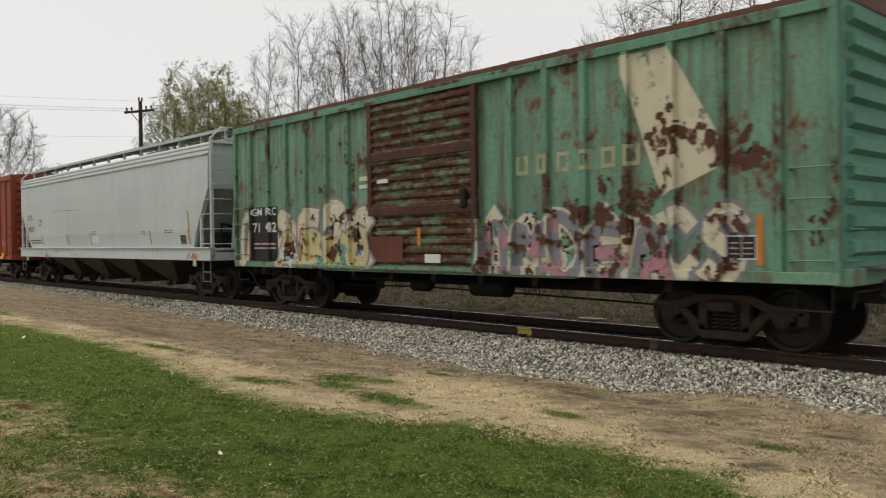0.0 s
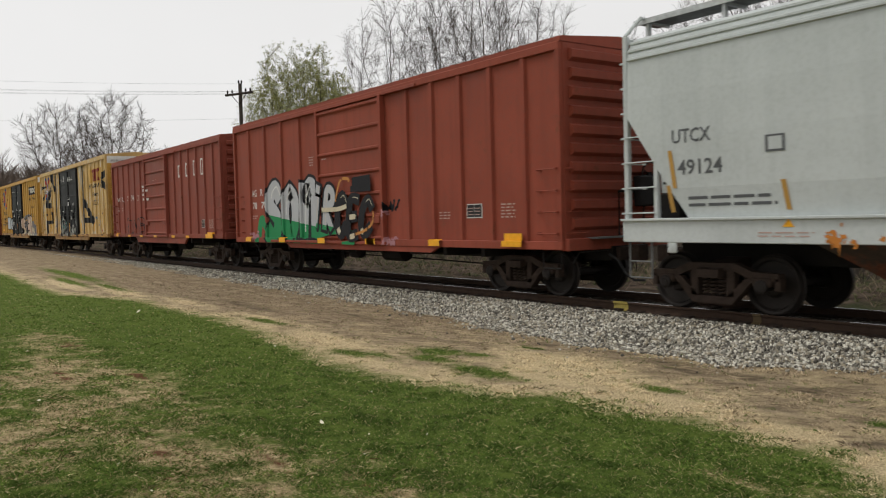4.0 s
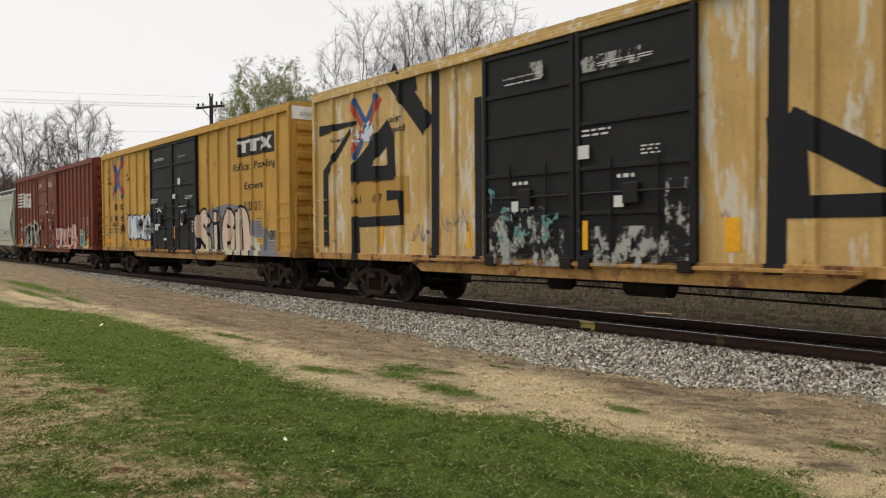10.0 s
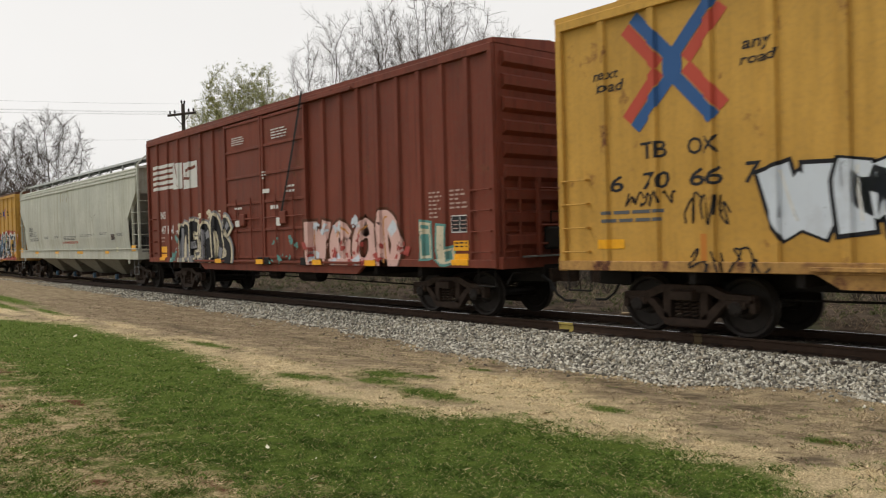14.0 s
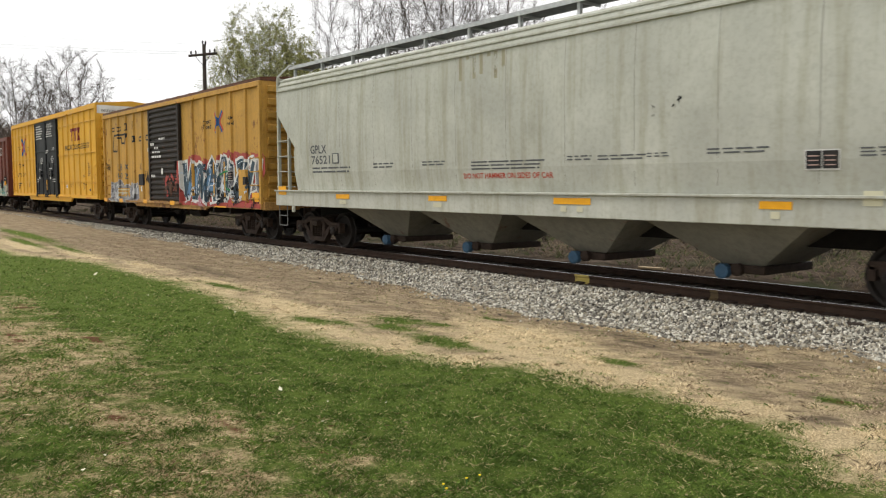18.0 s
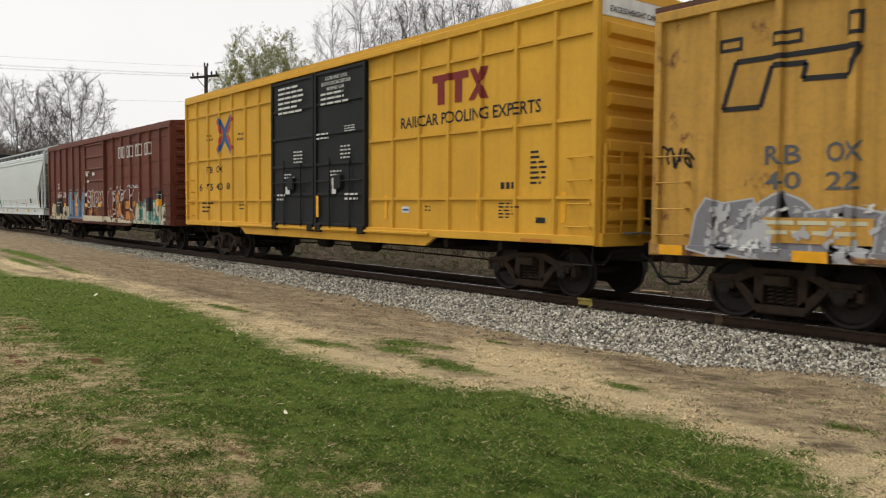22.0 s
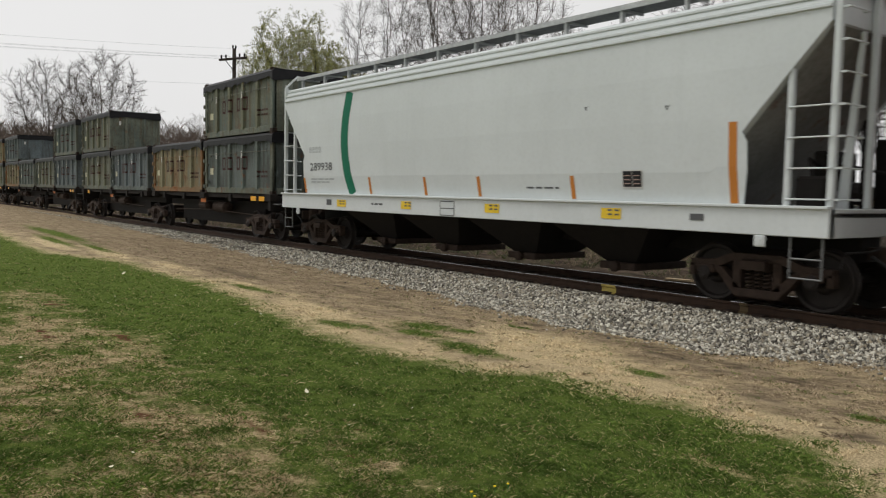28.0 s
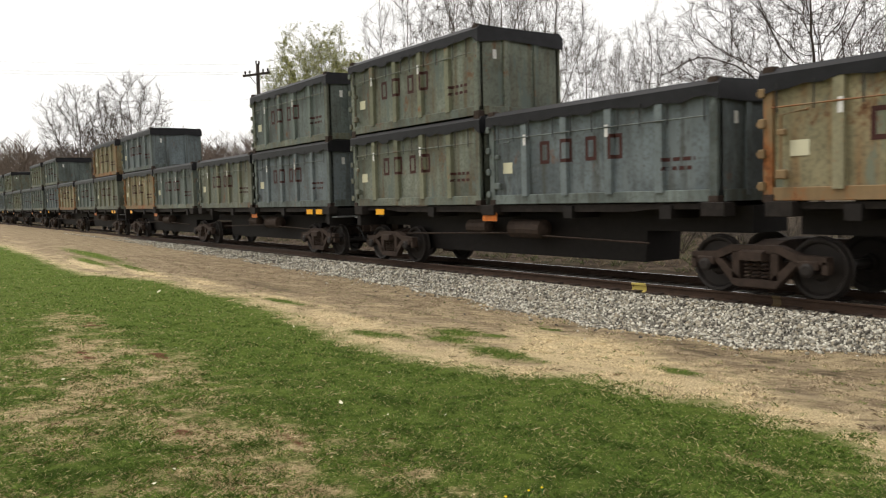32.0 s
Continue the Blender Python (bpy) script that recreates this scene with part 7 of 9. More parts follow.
def marks_yellow_j():
    s = S_J
    tee_logo(s, -173.32, -171.54, 3.81, 4.43, M_MAROON)
    words(s, "RAILCAR POOLING EXPERTS", -174.46, -170.11, 3.40, 3.65, M_BLACK)
    x_logo(s, -184.01, 3.93, 1.15, 1.10)
    words(s, "next", -185.49, -185.03, 3.93, 4.01, M_BLACK)
    words(s, "load", -185.50, -184.97, 3.80, 3.89, M_BLACK)
    words(s, "any", -183.03, -182.62, 3.82, 3.91, M_BLACK)
    words(s, "road", -183.08, -182.58, 3.68, 3.80, M_BLACK)
    words(s, "TB", -185.48, -184.99, 2.74, 2.95, M_BLACK, slant=0.12)
    words(s, "OX", -184.71, -184.19, 2.75, 2.96, M_BLACK, slant=0.12)
    words(s, "6", -186.09, -185.85, 2.17, 2.41, M_BLACK)
    words(s, "75", -185.49, -184.96, 2.17, 2.40, M_BLACK)
    words(s, "40", -184.71, -184.19, 2.19, 2.40, M_BLACK)
    words(s, "8", -183.90, -183.64, 2.20, 2.41, M_BLACK)
    bars(s, -185.89, -184.77, 1.39, 1.79, 3, M_BLACK, 3, 0.5)
    bars(s, -182.95, -182.56, 1.51, 1.84, 3, M_BLACK, 4, 0.5)
    sign(s, -174.41, -174.12, 1.54, 1.68, M_WHITE)
    sign(s, -174.37, -174.15, 1.59, 1.63, M_BLUE, "stencil_bar", 0.014)
    for b, n in (((-180.10, -178.67, 4.11, 4.90), 6), ((-177.77, -176.34, 4.16, 4.52), 3), ((-177.99, -177.33, 3.32, 3.53), 2), ((-176.63, -176.03, 3.47, 3.64), 3), ((-179.22, -178.62, 2.78, 3.14), 4), ((-176.82, -176.26, 2.80, 3.17), 4), ((-180.19, -179.70, 1.77, 2.00), 2), ((-176.62, -175.97, 1.78, 2.00), 2)):
        bars(s, *b, n, M_WHITE, n + 1, 0.75)
    for b in ((-179.68, -179.43, 2.00, 2.20), (-177.21, -177.02, 1.99, 2.20)):
        sign(s, *b, M_WHITE)
    words(s, "CLOSE AND LOCK", -177.55, -176.50, 4.83, 4.92, M_WHITE)
    words(s, "BOTH DOORS BEFORE", -177.72, -176.36, 4.70, 4.79, M_WHITE)
    words(s, "MOVING CAR", -177.45, -176.65, 4.57, 4.66, M_WHITE)
    bars(s, -179.74, -179.12, 2.38, 2.55, 2, M_WHITE, 11, 0.6, word=0.12)
    bars(s, -177.30, -176.74, 2.39, 2.57, 2, M_WHITE, 12, 0.6, word=0.12)
    s.lay(flat(bmesh.new(), blob(random.Random(2), -177.14, 2.29, 0.10, 0.10, 14, 0.0)), M_WHITE, "label", 0.01)
    upright(s, [-178.01, -171.88, -175.11, -169.60], 1.4, 1.95, M_REFL, 0.12)
    bars(s, -171.22, -170.65, 1.43, 1.76, 5, M_BLACK, 5, 0.5)
    bars(s, -170.37, -169.87, 2.05, 2.71, 7, M_BLACK, 6, 0.4, word=0.25)
    bars(s, -171.17, -170.75, 2.01, 2.15, 1, M_BLACK, 7, 1.0, gap=0.1)
    bars(s, -173.56, -173.36, 1.54, 1.70, 2, M_BLACK, 8)
    sign(s, -170.21, -169.97, 1.39, 1.49, M_BLACK)
    sign(s, -170.53, -169.74, 0.96, 1.10, M_ORG, "label")
    end_words(s.car, 9.225, "EXCESS HEIGHT CAR", -1.35, -0.1, 4.98, 5.08, M_BLACK)


def marks_brown_k():
    s = S_K
    x0, x1, z0, z1 = -194.97, -190.75, 3.67, 4.02
    n = 8
    for i in range(n):
        x = x0 + (x1 - x0 - 0.36) * i / (n - 1)
        hollow_block(s, x + 0.05, x + 0.29, 3.64, 4.12, M_WHITE)
    words(s, "SOU", -205.28, -204.60, 2.49, 2.81, M_WHITE)
    words(s, "565", -205.36, -204.42, 2.07, 2.37, M_WHITE)
    words(s, "280", -204.21, -203.31, 2.06, 2.36, M_WHITE)
    band = [(-199.74, 0.92), (-196.36, 0.97), (-192.89, 0.81), (-192.90, 1.04), (-196.52, 1.20), (-199.74, 1.21)]
    s.lay(flat(bmesh.new(), band), G_CREAM, "graffiti", 0.09, "cream overspray along the sill")
    sign(s, -203.11, -199.82, 0.82, 1.81, G_BLUE, "graffiti", 0.004)
    throwup(s, "ekw", -206.56, -203.09, 0.76, 1.77, G_CREAM, G_BLACK, 0.4, 0.05, seed=3)
    throwup(s, "dna", -203.05, -199.73, 0.75, 2.57, G_BLUE, G_GREY, 0.44, 0.05, second=G_ORANGE, shine=G_PALE, seed=4, off=0.01)
    throwup(s, "snom", -199.30, -196.78, 1.56, 2.34, M_SOU, G_WHITE, 0.36, 0.035, second=G_ORANGE, seed=6)
    throwup(s, "ryeg", -196.49, -192.10, 1.02, 2.47, M_SOU, G_WHITE, 0.40, 0.045, second=G_ORANGE, seed=7)
    smear(s, -196.36, -192.91, 1.13, 1.71, 10, G_ORANGE, 8, "graffiti_patch", (0.1, 0.3), 0.003)
    smear(s, -199.30, -196.69, 1.00, 1.40, 8, G_ORANGE, 18, "graffiti_patch", (0.1, 0.3), 0.003)
    throwup(s, "gaodesm", -192.76, -189.43, 0.77, 1.79, G_CREAM, G_TEAL, 0.5, 0.1, second=G_TEAL, shine=G_WHITE, seed=9, off=0.012)
    smear(s, -192.73, -189.42, 0.82, 1.69, 12, G_TEAL, 10, "graffiti_patch", (0.12, 0.3), 0.004)
    smear(s, -192.47, -189.41, 0.92, 1.41, 8, RUST_PATCH, 11, "graffiti_patch", (0.05, 0.14), 0.030)
    smear(s, -198.52, -193.01, 0.65, 1.17, 12, RUST_PATCH, 12, "rust_patch", (0.06, 0.2), 0.095)
    tag_scrawl(s, -193.85, -192.10, 2.37, 2.53, G_PALE, 4, 0.03)
    sign(s, -205.60, -204.24, 1.27, 2.00, M_BLACK, "number_panel", 0.03)
    bars(s, -205.31, -204.37, 1.54, 1.85, 2, M_PALE, 5, 1.0, off=0.034)
    sign(s, -191.44, -190.67, 1.46, 1.99, M_BLACK, "number_panel", 0.03)
    sign(s, -190.35, -189.58, 1.83, 2.22, M_BLACK, "number_panel", 0.03)
    placard(s, -190.23, -189.72, 1.78, 2.11, 0.034)
    reflectors(s, [-206.08, -203.69, -201.53, -199.32, -197.19, -194.64, -192.34], 1.62, off=0.036)
    reflectors(s, [-189.99], 1.66, w=0.62, h=0.26, off=0.040)
    for b in ((-198.37, -198.01, 3.03, 3.17), (-200.22, -199.86, 2.92, 3.04), (-199.60, -199.32, 2.10, 2.25), (-199.44, -199.08, 3.02, 3.16), (-199.17, -198.92, 2.71, 2.84)):
        sign(s, *b, M_WHITE)
    bars(s, -199.59, -198.81, 3.01, 3.26, 1, M_PALE, 3)


def marks_hopper_l():
    s, q = S_L, Q_L
    stroke(s, [(-220.93, 4.16), (-221.10, 3.46), (-221.15, 2.89), (-221.06, 2.24), (-220.82, 1.56)], 0.36, M_GRNS, "green_band", 0.006, True)
    words(s, "289938", -223.06, -221.81, 2.17, 2.39, M_GREYLET)
    letter_blocks(s, -223.11, -222.39, 2.66, 2.82, 4, M_FAINT)
    bars(s, -223.03, -221.69, 1.80, 1.96, 2, M_FAINT, 3, 0.6, gap=0.55, word=0.3)
    for a, b in (([(-220.13, 2.19), (-219.93, 1.73)]), ([(-217.77, 2.22), (-217.58, 1.74)]), ([(-215.83, 2.22), (-215.67, 1.77)]), ([(-213.18, 2.21), (-213.02, 1.75)]), ([(-223.70, 2.63), (-223.40, 1.78)])):
        stroke(s, [(b[0] - 0.03, 1.98), (b[0], 1.57)], 0.10, M_ORG, "reflector")
    stroke(s, [(-209.78, 1.56), (-209.80, 2.15), (-209.81, 2.75)], 0.14, M_ORG, "reflector")
    placard(s, -211.88, -211.46, 1.77, 2.07)
    bars(s, -214.25, -213.38, 1.70, 1.78, 1, M_GREYLET, 4, 1.0)
    smear(s, -212.82, -212.68, 3.14, 3.20, 1, M_GREYLET, 2, "stain", (0.02, 0.04))
    smear(s, -211.05, -210.96, 3.04, 3.10, 1, M_GREYLET, 2, "stain", (0.02, 0.04))
    for b in ((-221.45, -220.98, 1.22, 1.40), (-218.43, -218.02, 1.24, 1.42), (-215.39, -214.94, 1.25, 1.43), (-212.27, -211.83, 1.25, 1.43)):
        sign(q, *b, M_YLABEL)
        x0, x1, z0, z1 = b
        bars(q, x0 + 0.15, x1, z0 + 0.02, z1 - 0.02, 2, M_GREYLET, 2, 1.0, off=0.014)
    sign(q, -210.47, -210.22, 1.29, 1.39, M_GREYLET)
    sign(q, -222.02, -221.75, 1.25, 1.40, M_GREYLET)
    x0, x1, z0, z1 = -216.90, -216.41, 1.15, 1.45
    for a, b in (((x0, z0), (x1, z0)), ((x1, z0), (x1, z1)), ((x1, z1), (x0, z1)), ((x0, z1), (x0, z0)), ((x0, (z0 + z1) / 2), (x1, (z0 + z1) / 2))):
        stroke(q, [a, b], 0.02, M_GREYLET, "stencil_bar")
    bars(q, -219.75, -219.23, 1.24, 1.35, 1, M_GREYLET, 5, 1.0)


M_CAP = plain("blue_cap", (0.04, 0.09, 0.15), 0.6)
for paint_car in (marks_green, marks_hopper_b, marks_red_c, marks_red_d, marks_tan_e, marks_yellow_f, marks_brown_g, marks_hopper_h, marks_yellow_i, marks_yellow_j, marks_brown_k, marks_hopper_l):
    paint_car()

# ---- ground: one sheet to the horizon ----


def smooth(a, b, x):
    t = np.clip((x - a) / (b - a), 0.0, 1.0)
    return t * t * (3 - 2 * t)


def hill_noise(x, y, k, seed):
    """Gradient noise with k waves to the metre, about -1 to 1, for single places or arrays of them."""
    x, y = np.asarray(x, float) * k, np.asarray(y, float) * k
    i, j = np.floor(x).astype(np.int64), np.floor(y).astype(np.int64)
    u, v = x - i, y - j

    def corner(a, b):
        h = ((i + a) * 374761393 + (j + b) * 668265263 + seed * 974711) & 0xFFFFFFFF
        h = ((h ^ (h >> 13)) * 1274126177) & 0xFFFFFFFF
        g = ((h ^ (h >> 16)) & 0xFFFF) * (2 * np.pi / 65536)
        return np.cos(g) * (u - a) + np.sin(g) * (v - b)
    fu, fv = u * u * u * (u * (u * 6 - 15) + 10), v * v * v * (v * (v * 6 - 15) + 10)
    lo = corner(0, 0) * (1 - fu) + corner(1, 0) * fu
    hi = corner(0, 1) * (1 - fu) + corner(1, 1) * fu
    return 1.45 * (lo * (1 - fv) + hi * fv)


def fbm(x, y, k, s):
    """Three octaves of noise."""
    return hill_noise(x, y, k, s) + 0.5 * hill_noise(x, y, k * 2.1, s + 3) + 0.25 * hill_noise(x, y, k * 4.3, s + 5)


def gz(x, y):
    """Height of the ground."""
    lift = 0.30 * smooth(-12, -50, x)
    near = 0.05 - 0.25 * smooth(-1, 5.6, y) - 0.22 * smooth(5.6, 9.3, y) + lift * smooth(0, 9, y)
    past = -0.42 + 0.22 * smooth(14.2, 17.5, y) + 0.25 * smooth(18, 26, y) + 5.0 * smooth(60, 400, y)
    return np.where(np.asarray(y) > 13, past, near) + 0.018 * hill_noise(x, y, 0.9, 1) + 0.03 * hill_noise(x, y, 0.23, 4)


def bump2(x, y, cx, cy, rx, ry):
    return np.exp(-((x - cx) / rx) ** 2 - ((y - cy) / ry) ** 2)


EDGE_X = (-60, -34, -26, -23.4, -21.9, -20.1, -17.3, -15.2, -13.3, -11.7, -10.4, -9.1, -8.4, -7.4, -6.5, -6.0, -5.5, -5.0, -4.4, -4.0, -3.5, -3.1, -2.9, -2.3, 5)
EDGE_Y = (4.2, 4.4, 4.3, 4.4, 4.8, 5.45, 5.4, 5.6, 5.45, 5.3, 5.05, 4.95, 4.9, 5.05, 5.2, 5.5, 5.8, 5.75, 6.05, 5.8, 5.9, 5.95, 5.7, 5.3, 4.3)
GREEN_ISLES = ((-9.66, 5.40, 0.42, 0.14), (-9.2, 5.60, 0.30, 0.10), (-8.95, 6.42, 0.42, 0.30), (-8.5, 5.98, 0.40, 0.16), (-8.5, 6.75, 0.25, 0.10), (-7.3, 5.85, 0.50, 0.18), (-5.47, 6.82, 0.22, 0.13), (-31.5, 6.1, 4.0, 0.28), (-28.0, 5.4, 2.2, 0.16), (-24.6, 5.9, 1.6, 0.14), (-8.9, 8.1, 0.22, 0.10), (-3.3, 7.3, 0.2, 0.1), (-13.9, 6.0, 0.8, 0.12))
# worn places in the lawn: middle, half-widths, strength
WORN = ((-13.2, 2.3, 1.6, 0.45, 0.5), (-9.75, 1.75, 1.4, 0.30, 0.7), (-9.4, 2.4, 0.9, 0.3, 0.55), (-7.9, 2.35, 0.6, 0.3, 0.5), (-7.2, 1.5, 0.9, 0.3, 0.45), (-6.6, 0.9, 0.8, 0.3, 0.4), (-5.6, 1.7, 0.5, 0.22, 0.75), (-5.3, 2.3, 0.42, 0.2, 0.75), (-4.55, 1.8, 0.75, 0.32, 0.85), (-4.3, 2.62, 0.45, 0.2, 0.6), (-3.16, 4.77, 0.3, 0.16, 0.9), (-2.68, 4.93, 0.28, 0.14, 0.7), (-2.2, 4.9, 0.5, 0.2, 0.5), (-6.4, 3.9, 0.14, 0.06, 0.5))
BARE = ((-4.33, 2.56, 0.15, 0.11), (-5.38, 2.32, 0.30, 0.09), (-5.75, 1.7, 0.28, 0.09), (-9.8, 1.8, 0.55, 0.11), (-12.6, 2.4, 0.6, 0.12), (-9.4, 2.5, 0.35, 0.09), (-17.4, 7.1, 1.3, 0.20), (-16.2, 6.95, 0.8, 0.15), (-18.6, 7.35, 0.9, 0.15))
DARK = ((-6.83, 8.58, 0.36, 0.14), (-6.2, 8.24, 0.42, 0.16), (-5.5, 8.58, 0.34, 0.20), (-5.35, 7.98, 0.3, 0.12), (-4.66, 8.40, 0.26, 0.18), (-4.3, 7.13, 0.2, 0.1), (-3.1, 6.4, 0.24, 0.14), (-3.3, 7.3, 0.22, 0.12), (-3.14, 8.45, 0.2, 0.14), (-10.4, 7.35, 0.5, 0.08), (-12.8, 7.9, 0.7, 0.1), (-9.1, 8.7, 0.4, 0.1), (-7.9, 8.9, 0.3, 0.08), (-14.6, 8.3, 0.9, 0.12))
STRAW = ((-6.6, 6.6, 1.2, 0.75), (-5.1, 6.35, 0.6, 0.35), (-7.6, 7.3, 1.0, 0.6), (-11.0, 5.75, 1.4, 0.35), (-8.9, 5.2, 0.9, 0.25), (-22.5, 5.7, 3.0, 0.4), (-27, 5.1, 3.5, 0.45), (-14.5, 6.1, 1.6, 0.3), (-2.6, 5.9, 0.5, 0.5), (-3.6, 6.3, 0.5, 0.3), (-18.5, 6.1, 1.5, 0.35))


def lawn(x, y):
    """How far inside the grass a place lies, in metres; below 0 is straw and earth."""
    d = np.interp(x, EDGE_X, EDGE_Y) - y + 0.16 * hill_noise(x, y, 1.5, 2) + 0.15 * hill_noise(x, y, 3.7, 7) + 0.14 * hill_noise(x, y, 9, 9)
    for cx, cy, rx, ry in GREEN_ISLES:
        d = np.maximum(d, 0.95 * bump2(x, y, cx, cy, rx * 1.3, ry * 1.3) - 0.38 + 0.30 * hill_noise(x, y, 6, 12))
    return np.clip(d, -1.0, 1.0)


def parched(x, y):
    """How tan and thin the grass is, 0 to 1."""
    near = (1 - smooth(1.5, 3.9, y + 0.03 * (x + 6))) * (0.45 + 0.55 * smooth(-15, -9, x))
    v = 0.44 * near + (0.16 + 0.28 * near) * fbm(x, y, 1.2, 11) + (0.20 + 0.30 * near) * hill_noise(x, y, 6, 17) + 0.03
    for cx, cy, rx, ry, k in WORN:
        v = v + 1.05 * k * bump2(x, y, cx, cy, rx * 1.15, ry * 1.15) * (0.75 + 0.9 * hill_noise(x, y, 4.2, 19))
    v = v + 0.35 * smooth(0.35, 0.0, lawn(x, y)) * (0.7 + hill_noise(x, y, 3, 23))
    return np.clip(0.8 * v, 0.0, 0.85)


def bare_soil(x, y):
    """Bare red-brown or dark earth, about 1 in the middle of a patch."""
    v = 0.0
    for cx, cy, rx, ry in BARE + DARK:
        v = np.maximum(v, bump2(x, y, cx, cy, rx * 1.15, ry * 1.15))
    return v * (0.75 + 0.9 * hill_noise(x, y, 5, 21) + 0.7 * hill_noise(x, y, 11, 27)) + 0.05 * fbm(x, y, 2.5, 25)


def strawy(x, y):
    """Pale dead grass on the strip by the track: 1 pale straw, 0 brown earth."""
    v = 0.60 * np.exp(-np.maximum(0.0, y - np.interp(x, EDGE_X, EDGE_Y)) / 0.5)
    for cx, cy, rx, ry in STRAW:
        v = np.maximum(v, 0.75 * bump2(x, y, cx, cy, rx, ry))
    return np.clip(0.10 + 0.22 * smooth(-18, -8, x) + v + 0.24 * fbm(x, y, 1.7, 31) + 0.24 * hill_noise(x, y, 6, 33) + 0.2 * hill_noise(x, y, 13, 35) - 0.9 * np.maximum(0.0, bare_soil(x, y)), 0.0, 1.0)


def ground_material():
    m, nt, b = nodes_of("lawn_and_earth", 0.95, spec=0.05)
    geo = nt.nodes.new("ShaderNodeNewGeometry").outputs["Position"]
    sep = nt.nodes.new("ShaderNodeSeparateXYZ")
    nt.links.new(geo, sep.inputs[0])

    def mask(name):
        a = nt.nodes.new("ShaderNodeAttribute")
        a.attribute_name = name
        return a.outputs["Fac"]
    wob = noise_at(nt, geo, 0.55, detail=6)
    mid_ = noise_at(nt, geo, 1.6, (1, 1.6, 1), 7, 4, 0.65)
    fine = noise_at(nt, geo, 16, detail=7, shift=9, rough=0.75)
    clump = noise_at(nt, geo, 4.5, (1, 1.2, 1), 5, 6, 0.6)
    grit = noise_at(nt, geo, 60, detail=4, shift=1)

    def plus(a, k, c):
        n = nt.nodes.new("ShaderNodeMath")
        n.operation = "MULTIPLY_ADD"
        nt.links.new(a, n.inputs[0])
        n.inputs[1].default_value = k
        nt.links.new(c, n.inputs[2])
        return n.outputs[0]
    earth = blend(nt, ramp(nt, fine, 0.36, 0.64), (0.085, 0.061, 0.038), (0.37, 0.285, 0.180))
    earth = blend(nt, ramp(nt, plus(grit, 0.6, mid_), 0.72, 0.95, 0, 0.7), earth, (0.42, 0.335, 0.22))
    straw = blend(nt, ramp(nt, grit, 0.35, 0.65), (0.30, 0.225, 0.125), (0.80, 0.65, 0.40))
    dirt = blend(nt, ramp(nt, plus(clump, 0.5, mask("strawy")), 0.45, 0.95), earth, straw)
    dirt = blend(nt, ramp(nt, plus(clump, 1.2, plus(fine, 2.0, mask("soil"))), 1.85, 2.45, 0, 0.6), dirt, (0.05, 0.036, 0.026))
    green = blend(nt, ramp(nt, fine, 0.3, 0.7), (0.055, 0.085, 0.016), (0.15, 0.20, 0.038))
    thin = blend(nt, ramp(nt, fine, 0.35, 0.65), (0.19, 0.135, 0.07), (0.60, 0.47, 0.27))
    green = blend(nt, ramp(nt, plus(fine, 0.8, mask("parched")), 0.72, 1.15), green, thin)
    green = blend(nt, ramp(nt, plus(fine, 0.9, mask("soil")), 0.85, 1.15), green, (0.14, 0.062, 0.034))
    c = blend(nt, ramp(nt, plus(fine, 0.9, mask("lawn")), 0.25, 0.75), dirt, green)
    far = blend(nt, ramp(nt, mid_, 0.4, 0.65), (0.045, 0.033, 0.024), (0.135, 0.102, 0.075))
    far = blend(nt, ramp(nt, wob, 0.50, 0.66, 0, 0.7), far, (0.035, 0.050, 0.018))
    c = blend(nt, ramp(nt, sep.outputs["Y"], 13.5, 14.5), c, far)
    nt.links.new(c, b.inputs["Base Color"])
    bump(nt, b, fine, 1.0, 0.06)
    return m


def build_ground():
    xs = [-2500, -1200, -600, -320, -200, -140] + list(np.arange(-110, -40, 5.0)) + list(np.arange(-40, -20, 0.5)) + list(np.arange(-20, -9, 0.125)) + list(np.arange(-9, -1.5, 0.0833)) + list(np.arange(-1.5, 2.0, 0.25)) + [2, 4, 7, 12, 20, 40, 80, 200, 600, 2500]
    ys = [-2500, -800, -200, -60, -20, -8, -4, -2] + list(np.arange(-1, 0.8, 0.25)) + list(np.arange(0.8, 9.8, 0.1)) + list(np.arange(10, 18, 0.5)) + list(np.arange(18, 30, 1.5)) + [34, 42, 60, 90, 130, 200, 300, 420, 800, 2500]
    gx, gy = (a.ravel() for a in np.meshgrid(xs, ys, indexing="ij"))
    n = len(ys)
    faces = [(i * n + j, (i + 1) * n + j, (i + 1) * n + j + 1, i * n + j + 1) for i in range(len(xs) - 1) for j in range(n - 1)]
    me = bpy.data.meshes.new("ground")
    me.from_pydata(np.stack([gx, gy, gz(gx, gy)], 1).tolist(), [], faces)
    me.materials.append(ground_material())
    me.polygons.foreach_set("use_smooth", [True] * len(faces))
    for name, f in (("lawn", lawn), ("parched", parched), ("soil", bare_soil), ("strawy", strawy)):
        a = me.attributes.new(name, "FLOAT", "POINT")
        here = (gx > -60) & (gx < 5) & (gy > -3) & (gy < 11)
        other = np.where(gy < 5, 1.0, -1.0) if name == "lawn" else 0.0
        a.data.foreach_set("value", np.where(here, f(gx, gy), other).astype(np.float32))
    tagged(new("ground", me), "mown spring lawn giving way to dry straw and bare earth", "ground", kind="structure")


build_ground()

# ---- track ----


